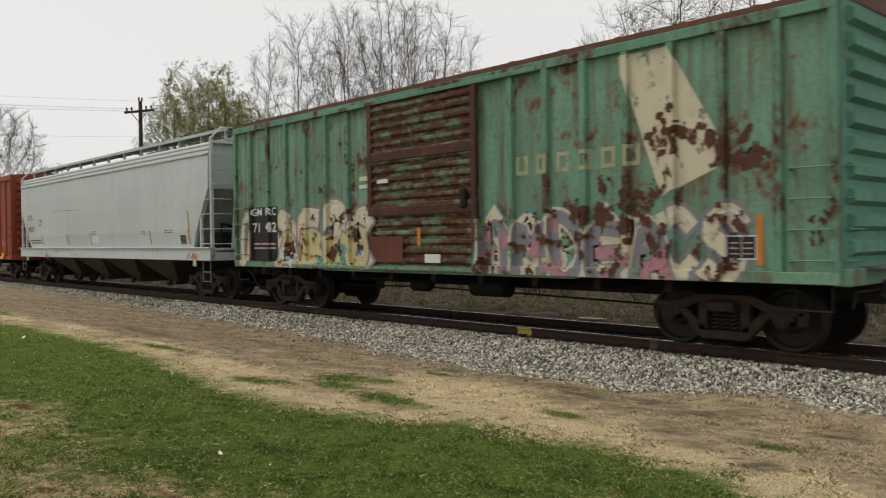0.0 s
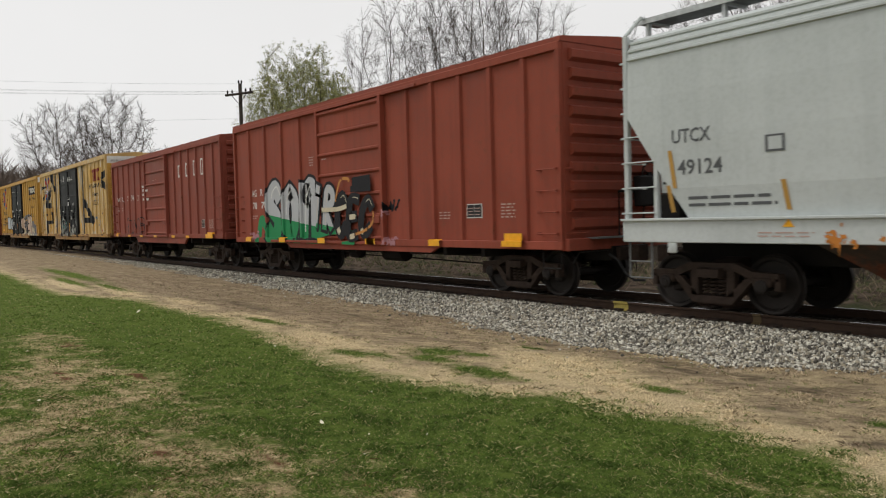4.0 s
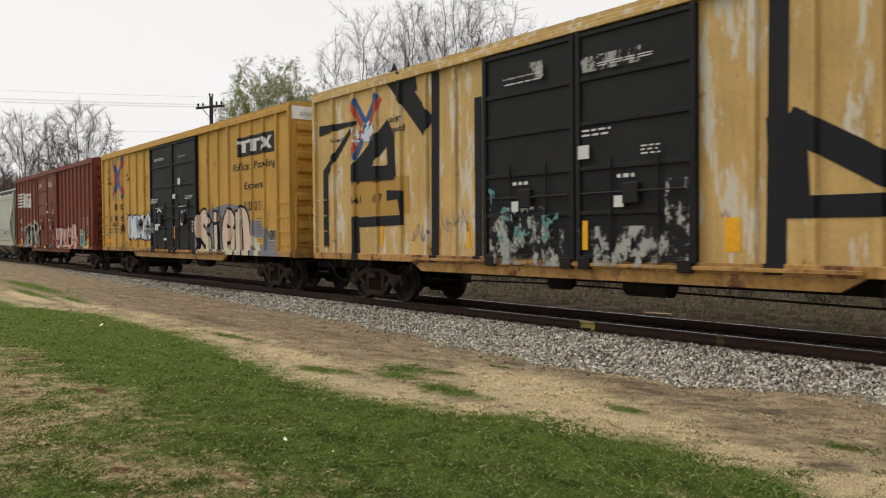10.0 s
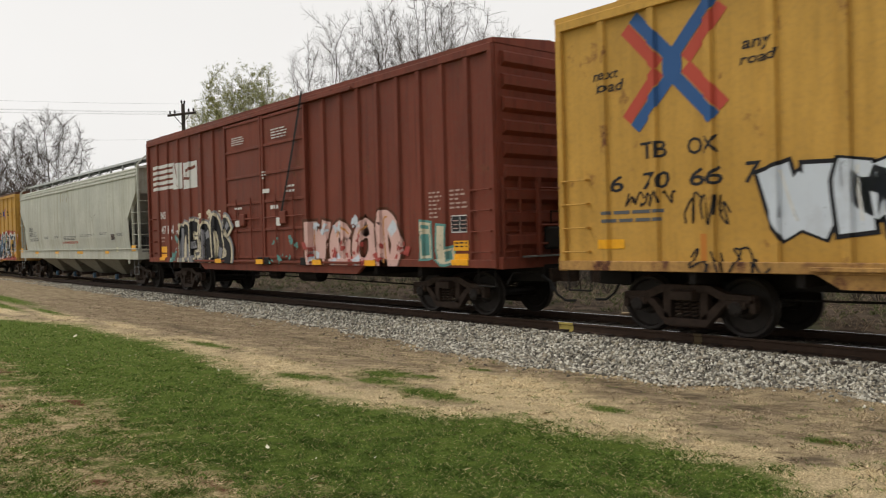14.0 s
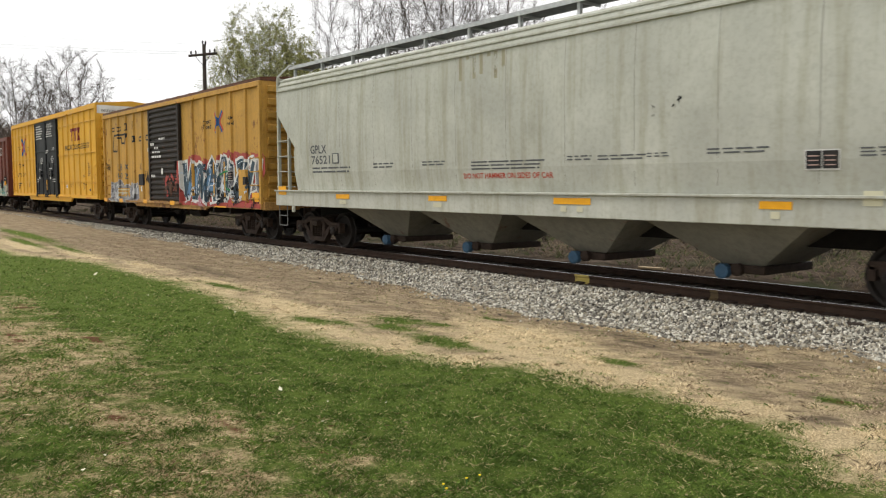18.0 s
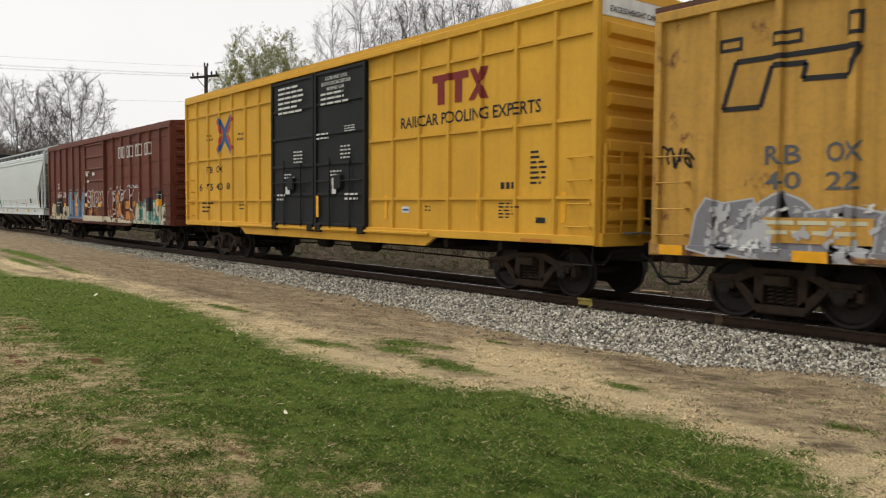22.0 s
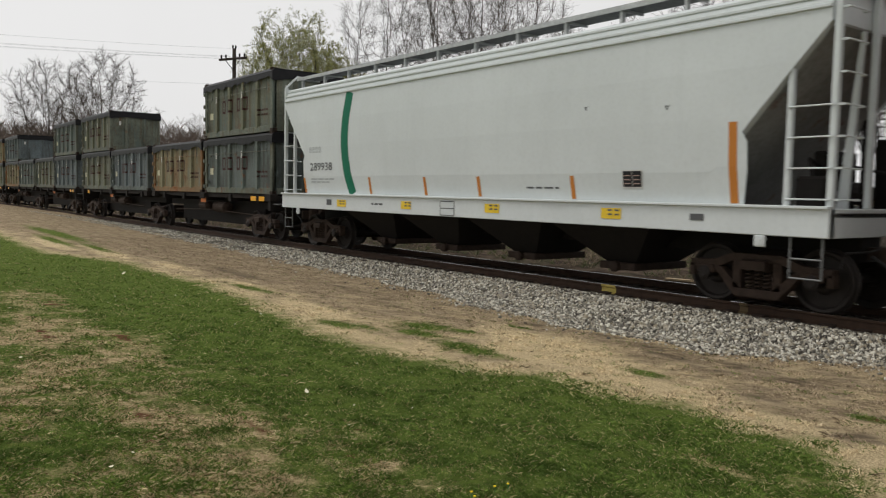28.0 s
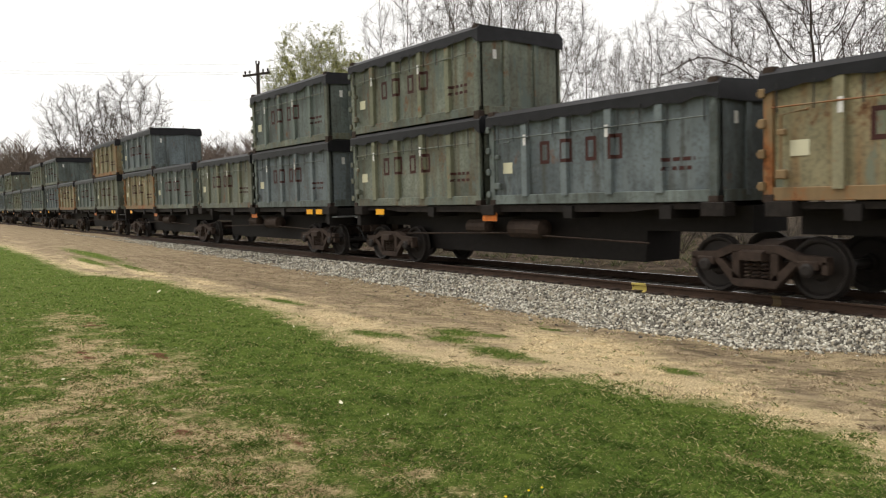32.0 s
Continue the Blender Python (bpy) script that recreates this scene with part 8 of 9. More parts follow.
def toe(x):
    """Where the stones end towards the lawn."""
    return np.interp(x, (-60, -18, -13, -10.7, -8.8, -7.1, -6.0, -5.2, 5), (10.0, 10.0, 9.75, 9.30, 9.15, 9.2, 9.4, 10.0, 10.2)) + 0.09 * np.sin(x * 2.3) + 0.06 * np.sin(x * 5.1)


def bed_z(x, y):
    t0 = toe(x)
    g = gz(x, t0) - 0.03
    return np.where(y < 13.4, g + (-0.16 - g) * smooth(t0, 10.9, y), -0.16 - 0.30 * smooth(13.4, 14.7, y))


def stone_material():
    m, nt, b = nodes_of("ballast_stone", 0.9, spec=0.15)
    g = nt.nodes.new("ShaderNodeNewGeometry")
    cr = nt.nodes.new("ShaderNodeValToRGB")
    for p, c in ((0.18, (0.11, 0.103, 0.088)), (0.42, (0.28, 0.27, 0.23)), (0.57, (0.32, 0.275, 0.195)), (0.77, (0.47, 0.455, 0.39))):
        e = cr.color_ramp.elements.new(p)
        e.color = (*c, 1)
    cr.color_ramp.elements[-1].color = (0.74, 0.71, 0.61, 1)
    cr.color_ramp.elements[0].color = (0.05, 0.046, 0.042, 1)
    nt.links.new(g.outputs["Random Per Island"], cr.inputs[0])
    f = noise_at(nt, g.outputs["Position"], 40, detail=4)
    c = blend(nt, ramp(nt, f, 0.45, 0.7, 0, 0.5), cr.outputs[0], (0.16, 0.13, 0.10))
    nt.links.new(c, b.inputs["Base Color"])
    bump(nt, b, f, 0.4, 0.01)
    return m


def bed_material():
    m, nt, b = nodes_of("ballast_bed", 0.95, spec=0.1)
    geo = nt.nodes.new("ShaderNodeNewGeometry").outputs["Position"]
    v = nt.nodes.new("ShaderNodeTexVoronoi")
    v.inputs["Scale"].default_value = 17
    nt.links.new(geo, v.inputs["Vector"])
    sep = nt.nodes.new("ShaderNodeSeparateColor")
    nt.links.new(v.outputs["Color"], sep.inputs[0])
    c = blend(nt, ramp(nt, sep.outputs[0], 0, 1), (0.07, 0.063, 0.05), (0.36, 0.34, 0.28))
    c = blend(nt, ramp(nt, v.outputs["Distance"], 0.3, 0.7), c, (0.03, 0.026, 0.022))
    nt.links.new(c, b.inputs["Base Color"])
    bump(nt, b, v.outputs["Distance"], 0.9, 0.05)
    return m


def build_bed():
    xs = list(np.arange(-300, -60, 6.0)) + list(np.arange(-60, 6, 0.5)) + list(np.arange(8, 120, 8.0))
    ys = list(np.arange(8.6, 11.0, 0.15)) + [11.2, 11.6, 12.05, 12.6, 13.0, 13.4] + list(np.arange(13.6, 15, 0.2))
    n = len(ys)
    gx, gy = (a.ravel() for a in np.meshgrid(xs, ys, indexing="ij"))
    verts = np.stack([gx, gy, bed_z(gx, gy)], 1).tolist()
    faces = [(i * n + j, (i + 1) * n + j, (i + 1) * n + j + 1, i * n + j + 1) for i in range(len(xs) - 1) for j in range(n - 1)]
    me = bpy.data.meshes.new("ballast_bed")
    me.from_pydata(verts, [], faces)
    me.materials.append(bed_material())
    tagged(new("ballast_bed", me), "grey crushed-stone railway ballast bank", "ballast", kind="structure")


build_bed()


def scatter_mesh(name, unit_v, unit_f, places, mat):
    """Many small copies of one shape in one mesh; places: (n, 4, 3) arrays of three axes and a place."""
    n, k = len(places), len(unit_v)
    verts = np.einsum("vi,nij->nvj", unit_v, places[:, :3]) + places[:, None, 3]
    loops = (unit_f[None] + (np.arange(n) * k)[:, None, None]).reshape(-1)
    me = bpy.data.meshes.new(name)
    c = unit_f.shape[1]
    nf = n * len(unit_f)
    me.vertices.add(n * k)
    me.vertices.foreach_set("co", verts.reshape(-1).astype(np.float32))
    me.loops.add(nf * c)
    me.loops.foreach_set("vertex_index", loops.astype(np.int32))
    me.polygons.add(nf)
    me.polygons.foreach_set("loop_start", (np.arange(nf) * c).astype(np.int32))
    me.update(calc_edges=True)
    me.validate()
    me.materials.append(mat)
    return me


def turned(rng, n, size, flatten=(0.55, 0.9)):
    """n random rotations with random sizes, as three axes each."""
    q = rng.normal(size=(n, 4))
    q /= np.linalg.norm(q, axis=1)[:, None]
    w, x, y, z = q.T
    r = np.stack([np.stack([1 - 2 * (y * y + z * z), 2 * (x * y - z * w), 2 * (x * z + y * w)], 1), np.stack([2 * (x * y + z * w), 1 - 2 * (x * x + z * z), 2 * (y * z - x * w)], 1), np.stack([2 * (x * z - y * w), 2 * (y * z + x * w), 1 - 2 * (x * x + y * y)], 1)], 1)
    s = size[:, None] * np.stack([np.ones(n), rng.uniform(*flatten, n), rng.uniform(*flatten, n)], 1)
    return r * s[:, :, None]


def build_stones():
    rng = np.random.default_rng(5)
    x = np.concatenate([rng.uniform(-14, -1, 40000), rng.uniform(-24, -14, 15000), rng.uniform(-60, -24, 14000)])
    y = toe(x) - 0.12 + rng.beta(1.0, 1.1, len(x)) * (11.1 - toe(x))
    keep = y < 11.0
    x, y = x[keep], y[keep]
    # strays past the toe
    xs = rng.uniform(-22, -1, 900)
    x, y = np.concatenate([x, xs]), np.concatenate([y, toe(xs) - rng.exponential(0.22, 900)])
    xf = rng.uniform(-24, -2, 5000)
    x, y = np.concatenate([x, xf]), np.concatenate([y, rng.uniform(12.9, 14.6, 5000)])
    z = np.where(y < 10, np.maximum(bed_z(x, y), gz(x, y)), bed_z(x, y))
    n = len(x)
    u = np.array([(1, 0.1, 0.2), (-0.9, 0.3, -0.1), (0.1, 1, -0.2), (-0.1, -1, 0.1), (0.2, 0.2, 1), (-0.2, 0, -1), (0.7, -0.6, -0.5), (-0.6, 0.5, 0.6)])
    f = np.array([(0, 2, 4), (2, 7, 4), (7, 1, 3), (7, 3, 4), (4, 3, 0), (3, 6, 0), (0, 6, 5), (0, 5, 2), (2, 5, 1), (2, 1, 7), (1, 5, 3), (5, 6, 3)])
    size = 0.012 + 0.030 * rng.random(n) ** 1.9
    pl = np.concatenate([turned(rng, n, size * 1.2, (0.35, 0.85)), np.stack([x, y, z + size * 0.2], 1)[:, None]], 1)
    tagged(new("ballast_stones", scatter_mesh("ballast_stones", u, f, pl, stone_material())), "loose grey and white crushed stones on the bank", "stones", kind="stuff")


def build_rails():
    rail_m = plain("rail_steel", (0.045, 0.027, 0.018), 0.8)
    head_m = plain("polished_rail_head", (0.35, 0.35, 0.36), 0.25, 1.0, 0.1)
    for y, s in ((Y0 - 0.755, "near"), (Y0 + 0.755, "far")):
        pts = [(-0.07, -0.17), (-0.07, -0.155), (-0.012, -0.13), (-0.010, -0.045), (-0.037, -0.035), (-0.037, -0.006), (-0.03, 0.0), (0.03, 0.0), (0.037, -0.006), (0.037, -0.035), (0.010, -0.045), (0.012, -0.13), (0.07, -0.155), (0.07, -0.17)]
        ob = new("rail", done(prism(bmesh.new(), [(y + a, b) for a, b in pts], -320, 130, "x"), rail_m, "rail"))
        tagged(ob, "rust-brown steel running rail on the ballast", "rail", "track rails")
        part("rail_head", one(-320, 130, y - 0.026, y + 0.026, -0.004, 0.0015), head_m, ob, "polished bright rail head")
    tie_m = plain("creosoted_tie", (0.045, 0.035, 0.028), 0.9, var=0.4)
    me = done(one(-0.115, 0.115, -1.3, 1.3, -0.32, -0.145, bevel=0.012), tie_m, "railway_tie")
    plate = done(one(-0.1, 0.1, -0.19, 0.19, -0.146, -0.13, bevel=0.004), M_RUSTY, "tie_plate")
    for i in range(150):
        tie = tagged(new("railway_tie", me), "dark creosoted wooden tie half buried in ballast", "railway tie", "railway ties")
        tie.matrix_basis = pose(2.0 - 0.52 * i, Y0 + 0.02 * math.sin(i * 2.3), 0.004 * math.sin(i * 1.7), 0, 0, 0.8 * math.sin(i * 3.1))
        for s in (-0.755, 0.755):
            put("tie_plate", plate, tie, pose(0, s, 0))


build_stones()
build_rails()

# ---- trees ----


def bark(name, base):
    m, nt, b = nodes_of(name, 0.95, spec=0.1)
    tc = nt.nodes.new("ShaderNodeTexCoord").outputs["Object"]
    f = noise_at(nt, tc, 3, (6, 6, 1), 6)
    nt.links.new(blend(nt, ramp(nt, f, 0.3, 0.7), times(base, 0.6), times(base, 1.35)), b.inputs["Base Color"])
    bump(nt, b, f, 0.5, 0.03)
    return m


def leaf_mat(name, lo, hi):
    m, nt, b = nodes_of(name, 0.7, spec=0.2)
    g = nt.nodes.new("ShaderNodeNewGeometry").outputs["Random Per Island"]
    nt.links.new(blend(nt, g, lo, hi), b.inputs["Base Color"])
    return m


M_BARK = bark("grey_brown_bark", (0.080, 0.067, 0.055))
M_BARKD = bark("dark_bark", (0.055, 0.043, 0.035))
M_BARKP = bark("pale_bark", (0.098, 0.083, 0.07))
M_BARKM = bark("brown_bark", (0.075, 0.06, 0.05))
M_BUD = leaf_mat("spring_leaf_buds", (0.17, 0.18, 0.05), (0.40, 0.40, 0.16))
M_WEED = leaf_mat("low_weed_leaf", (0.05, 0.065, 0.02), (0.11, 0.12, 0.045))
M_BUDR = leaf_mat("brown_leaf_buds", (0.10, 0.075, 0.05), (0.17, 0.13, 0.085))


class Wood:
    """Tapered round pieces gathered into one mesh."""

    def __init__(self):
        self.v, self.f = [], []

    def tube(self, pts, radii, n):
        base = len(self.v)
        for i, p in enumerate(pts):
            d = (pts[min(i + 1, len(pts) - 1)] - pts[max(i - 1, 0)]).normalized()
            u = d.cross(Vector((0.31, 0.87, 0.38))).normalized()
            w = d.cross(u)
            for k in range(n):
                a = 2 * math.pi * k / n
                self.v.append(p + (u * math.cos(a) + w * math.sin(a)) * radii[i])
        for i in range(len(pts) - 1):
            for k in range(n):
                a, b = base + i * n + k, base + i * n + (k + 1) % n
                self.f.append((a, b, b + n, a + n))

    def mesh(self, name, mat):
        me = bpy.data.meshes.new(name)
        me.from_pydata(self.v, [], self.f)
        me.materials.append(mat)
        me.polygons.foreach_set("use_smooth", [True] * len(me.polygons))
        return me


def grow(rng, height, wide, cfg):
    """Branches that grow towards free places inside a crown, step by step. Gives places, and each one's parent."""
    n, bare, step = cfg["goals"], cfg["bare"] * height, cfg["step"]
    d = rng.normal(size=(n, 3))
    d /= np.linalg.norm(d, axis=1)[:, None]
    az = np.arctan2(d[:, 1], d[:, 0])
    lump = 0.86 + 0.14 * np.sin(az * 2 + cfg["seed"]) * np.cos(d[:, 2] * 4 + cfg["seed"] * 1.7) + 0.10 * np.sin(az * 5 + d[:, 2] * 6 + cfg["seed"])
    r = rng.random(n) ** (1 / 2.4) * lump
    tall = (height - bare) / 2
    goals = d * r[:, None] * (wide, wide, tall) + (0, 0, bare + tall)
    if cfg["droop"]:
        goals[:, 2] -= cfg["droop"] * np.hypot(goals[:, 0], goals[:, 1]) ** 2 / wide
    spots, parent = [], []
    for k in range(cfg["stems"]):
        p = np.array([rng.normal(0, 0.25), rng.normal(0, 0.25), -0.3]) * (1 if cfg["stems"] > 1 else (0, 0, 1))
        lean = np.array([rng.normal(0, 0.10), rng.normal(0, 0.10), 1.0])
        last = -1
        while p[2] < bare + 0.5 * tall * cfg["leader"]:
            spots.append(p)
            parent.append(last)
            last = len(spots) - 1
            lean = lean + rng.normal(0, 0.04, 3) * (1, 1, 0)
            p = p + step * lean / np.linalg.norm(lean)
    near = np.full(n, 1e9)
    who = np.zeros(n, int)

    def compare(first):
        new_ = np.array(spots[first:])
        for s in range(0, len(new_), 400):
            q = np.linalg.norm(goals[:, None] - new_[None, s:s + 400], axis=2)
            k = q.argmin(1)
            q = q[np.arange(n), k]
            better = q < near
            near[better], who[better] = q[better], first + s + k[better]
    compare(0)
    live, shoots = np.ones(n, bool), {}
    for it in range(90):
        live &= near > cfg["kill"]
        act = live & (near < cfg["reach"])
        if not act.any():
            break
        to = goals[act] - np.array(spots)[who[act]]
        to /= np.linalg.norm(to, axis=1)[:, None]
        pull = np.zeros((len(spots), 3))
        np.add.at(pull, who[act], to)
        first = len(spots)
        for i in np.unique(who[act]):
            v = pull[i] / max(1e-6, np.linalg.norm(pull[i])) + rng.normal(0, cfg["wild"], 3) + (0, 0, cfg["up"])
            tip = spots[i] + step * v / np.linalg.norm(v)
            # a shoot that would lie on an older one is given up, with the places that it reached for
            if any(np.linalg.norm(tip - o) < 0.5 * step for o in shoots.get(i, ())):
                live[who == i] = False
                continue
            shoots.setdefault(i, []).append(tip)
            spots.append(tip)
            parent.append(int(i))
        if len(spots) == first:
            continue
        compare(first)
    return np.array(spots), parent


def sticks(a, b, ra, rb):
    """Three-sided tapered sticks between two arrays of places, as corners and faces."""
    n = len(a)
    d = b - a
    d /= np.linalg.norm(d, axis=1)[:, None] + 1e-9
    u = np.cross(d, (0.31, 0.87, 0.38))
    u /= np.linalg.norm(u, axis=1)[:, None] + 1e-9
    w = np.cross(d, u)
    rings = []
    for p, r in ((a, ra), (b, rb)):
        for k in range(3):
            t = 2 * math.pi * k / 3
            rings.append(p + (u * math.cos(t) + w * math.sin(t)) * r)
    v = np.stack(rings, 1).reshape(-1, 3)
    f = (np.array([(0, 1, 4, 3), (1, 2, 5, 4), (2, 0, 3, 5)])[None] + (np.arange(n) * 6)[:, None, None]).reshape(-1, 4)
    return v, f


BASE = {"goals": 1000, "bare": 0.26, "step": 0.48, "kill": 0.75, "reach": 7.0, "wild": 0.09, "up": 0.07, "stems": 1, "leader": 0.35, "droop": 0.0, "tip": 0.010, "power": 2.12, "twigs": 6, "twig": (0.4, 1.15), "thin": 0.0052}


def tree_kind(name, label, seed, height, wide, cfg, mat, buds=None, bud=(0, 0.0)):
    rng = np.random.default_rng(seed)
    c = dict(BASE, seed=seed)
    c.update(cfg)
    ob = thing(name, label, "tree", "trees behind the track")
    spots, parent = grow(rng, height, wide, c)
    n = len(spots)
    kids = [[] for _ in range(n)]
    for i, p in enumerate(parent):
        if p >= 0:
            kids[p].append(i)
    rad = np.zeros(n)
    for i in range(n - 1, -1, -1):
        rad[i] = max(c["tip"], sum(rad[k] ** c["power"] for k in kids[i]) ** (1 / c["power"]))
    # runs from each fork to a tip: the thickest child carries on, the others start anew
    trunk, crown = Wood(), Wood()
    starts = [(-1, i) for i, p in enumerate(parent) if p < 0]
    while starts:
        src, i = starts.pop()
        run, rr = ([src, i], [rad[i], rad[i]]) if src >= 0 else ([i], [rad[i] * 1.25])
        while kids[i]:
            order = sorted(kids[i], key=lambda k: -rad[k])
            starts += [(i, k) for k in order[1:]]
            i = order[0]
            run.append(i)
            rr.append(rad[i])
        pts = [Vector(spots[k]) for k in run]
        wood = trunk if rr[0] > 0.09 else crown
        wood.tube(pts, rr, 7 if rr[0] > 0.09 else 4 if rr[0] > 0.03 else 3)
    put("trunk", trunk.mesh("trunk", mat), ob)
    # twigs round every thin place, and a side shoot on each
    thin = np.array([i for i in range(n) if rad[i] < c["tip"] * 2.6 and parent[i] >= 0])
    along = spots[thin] - spots[[parent[i] for i in thin]]
    along /= np.linalg.norm(along, axis=1)[:, None]
    base, along = np.repeat(spots[thin], c["twigs"], 0), np.repeat(along, c["twigs"], 0)
    m = len(base)
    way = along + rng.normal(0, 0.55, (m, 3)) + (0, 0, 0.20)
    way /= np.linalg.norm(way, axis=1)[:, None]
    long = rng.uniform(*c["twig"], m)[:, None]
    tip = base + way * long
    side_ = way + rng.normal(0, 0.5, (m, 3)) + (0, 0, 0.15)
    side_ /= np.linalg.norm(side_, axis=1)[:, None]
    root = base + way * long * rng.uniform(0.3, 0.7, (m, 1))
    tip2 = root + side_ * long * 0.55
    v1, f1 = sticks(np.concatenate([base, root]), np.concatenate([tip, tip2]), c["thin"] * 1.1, c["thin"] * 0.7)
    k = len(crown.v)
    me = bpy.data.meshes.new("crown")
    me.from_pydata([tuple(v) for v in crown.v] + v1.tolist(), [], crown.f + (f1 + k).tolist())
    me.materials.append(mat)
    put("crown", me, ob)
    if buds:
        tips = np.concatenate([tip, tip2, root])
        pick = tips[rng.integers(0, len(tips), bud[0])] + rng.normal(0, 0.08, (bud[0], 3))
        u = np.array([(-1, -0.35, 0), (1, -0.35, 0.1), (0.9, 0.45, 0), (-0.8, 0.4, 0.15)])
        pl = np.concatenate([turned(rng, bud[0], rng.uniform(0.5, 1.2, bud[0]) * bud[1]), pick[:, None]], 1)
        put("leaves", scatter_mesh("leaves", u, np.array([(0, 1, 2, 3)]), pl, buds), ob)
    return ob


KIND_BARE = tree_kind("bare_tree", "tall bare grey-brown tree with fine spreading twigs", 11, 19, 4.6, {"bare": 0.22}, M_BARK, M_BUDR, (900, 0.035))
KIND_SLIM = tree_kind("bare_tree", "slim bare tree with several rising stems", 23, 20, 3.8, {"stems": 2, "up": 0.12, "goals": 850, "bare": 0.2}, M_BARKP, M_BUDR, (600, 0.035))
KIND_SLIM2 = tree_kind("bare_tree", "bare tree with a forked trunk and wide crown", 37, 19, 5.0, {"stems": 2, "goals": 1000, "up": 0.08}, M_BARK, M_BUDR, (500, 0.035))
KIND_BUD = tree_kind("budding_tree", "rounded tree in yellow-green spring bud", 5, 16, 5.3, {"goals": 1700, "bare": 0.16, "twigs": 5, "reach": 5.0}, M_BARKM, M_BUD, (85000, 0.058))
KIND_DARK = tree_kind("bare_tree", "wide old bare tree with long dark drooping limbs", 61, 16, 9.0, {"goals": 2600, "bare": 0.22, "droop": 0.30, "reach": 6.0, "leader": 0.1, "up": 0.0, "power": 2.2}, M_BARKD)
KIND_DIST = tree_kind("bare_tree", "broad bare dark tree on the wood's edge", 71, 17, 5.6, {"goals": 1000, "tip": 0.014, "thin": 0.009, "bare": 0.2}, M_BARK)
FIRST = {KIND_BARE: 1, KIND_SLIM: 1, KIND_SLIM2: 1, KIND_BUD: 1, KIND_DARK: 1, KIND_DIST: 1}
# bearing to the left of square-on, range, scale, turn
TREES = [(KIND_DIST, 79.2, 108, 1.02, 20), (KIND_DIST, 76.2, 108, 1.10, 130), (KIND_SLIM, 72.8, 150, 0.80, 0), (KIND_SLIM2, 70.2, 150, 0.80, 50),
         (KIND_BUD, 63.9, 68, 1.02, 0), (KIND_BUD, 61.2, 80, 0.98, 100), (KIND_BARE, 57.3, 68, 1.12, 40), (KIND_SLIM, 53.9, 66, 1.12, 80), (KIND_SLIM2, 51.2, 66, 1.22, 200),
         (KIND_SLIM2, 48, 63, 1.10, 300), (KIND_BARE, 44.9, 60, 0.78, 10), (KIND_SLIM, 42.4, 58, 0.67, 220), (KIND_BARE, 40.4, 57, 0.76, 140), (KIND_DARK, 30, 37, 0.86, 60), (KIND_DARK, 19.5, 40, 0.80, 210),
         (KIND_SLIM2, 24.5, 60, 0.70, 90), (KIND_BARE, 35.5, 62, 0.72, 200)]
for kind, az, r, s, turn in TREES:
    x, y = -r * math.sin(radians(az)), r * math.cos(radians(az))
    m = pose(x, y, gz(x, y), 0, 0, turn)
    if FIRST[kind]:
        FIRST[kind] = 0
        kind.matrix_basis = m @ Matrix.Diagonal((s, s, s, 1))
    else:
        copy_thing(kind, m).scale = (s, s, s)


def build_woods():
    """The far wooded rise at the end of the line: many small bare crowns in one."""
    rng = random.Random(8)
    w = Wood()
    for i in range(640):
        x = -rng.uniform(120, 330)
        y = rng.uniform(-0.01, 0.62) * -x + 16
        h = rng.uniform(9, 13.5)
        z0 = gz(x, y) + max(0, (-x - 110)) * 0.03
        p = Vector((x, y, z0))
        w.tube([p, p + Vector((0, 0, h * 0.8))], [0.16, 0.03], 3)
        for k in range(24):
            a, t = rng.uniform(0, 6.3), rng.uniform(0.25, 0.95)
            q = p + Vector((0, 0, h * 0.8 * t))
            l = h * rng.uniform(0.2, 0.42) * (1.2 - 0.6 * t)
            e = q + Vector((math.cos(a) * l * 0.8, math.sin(a) * l * 0.8, l * 0.75))
            w.tube([q, q.lerp(e, 0.5) + Vector((0, 0, -0.1 * l)), e], [0.06, 0.045, 0.02], 3)
            for j in range(4):
                b = rng.uniform(0, 6.3)
                s = q.lerp(e, rng.uniform(0.4, 1))
                w.tube([s, s + Vector((math.cos(b) * l * 0.35, math.sin(b) * l * 0.35, l * 0.4))], [0.035, 0.02], 3)
    ob = new("far_woods", w.mesh("far_woods", bark("far_twigs", (0.15, 0.118, 0.098))))
    tagged(ob, "distant brown leafless woodland on a low rise", "woods", kind="stuff")


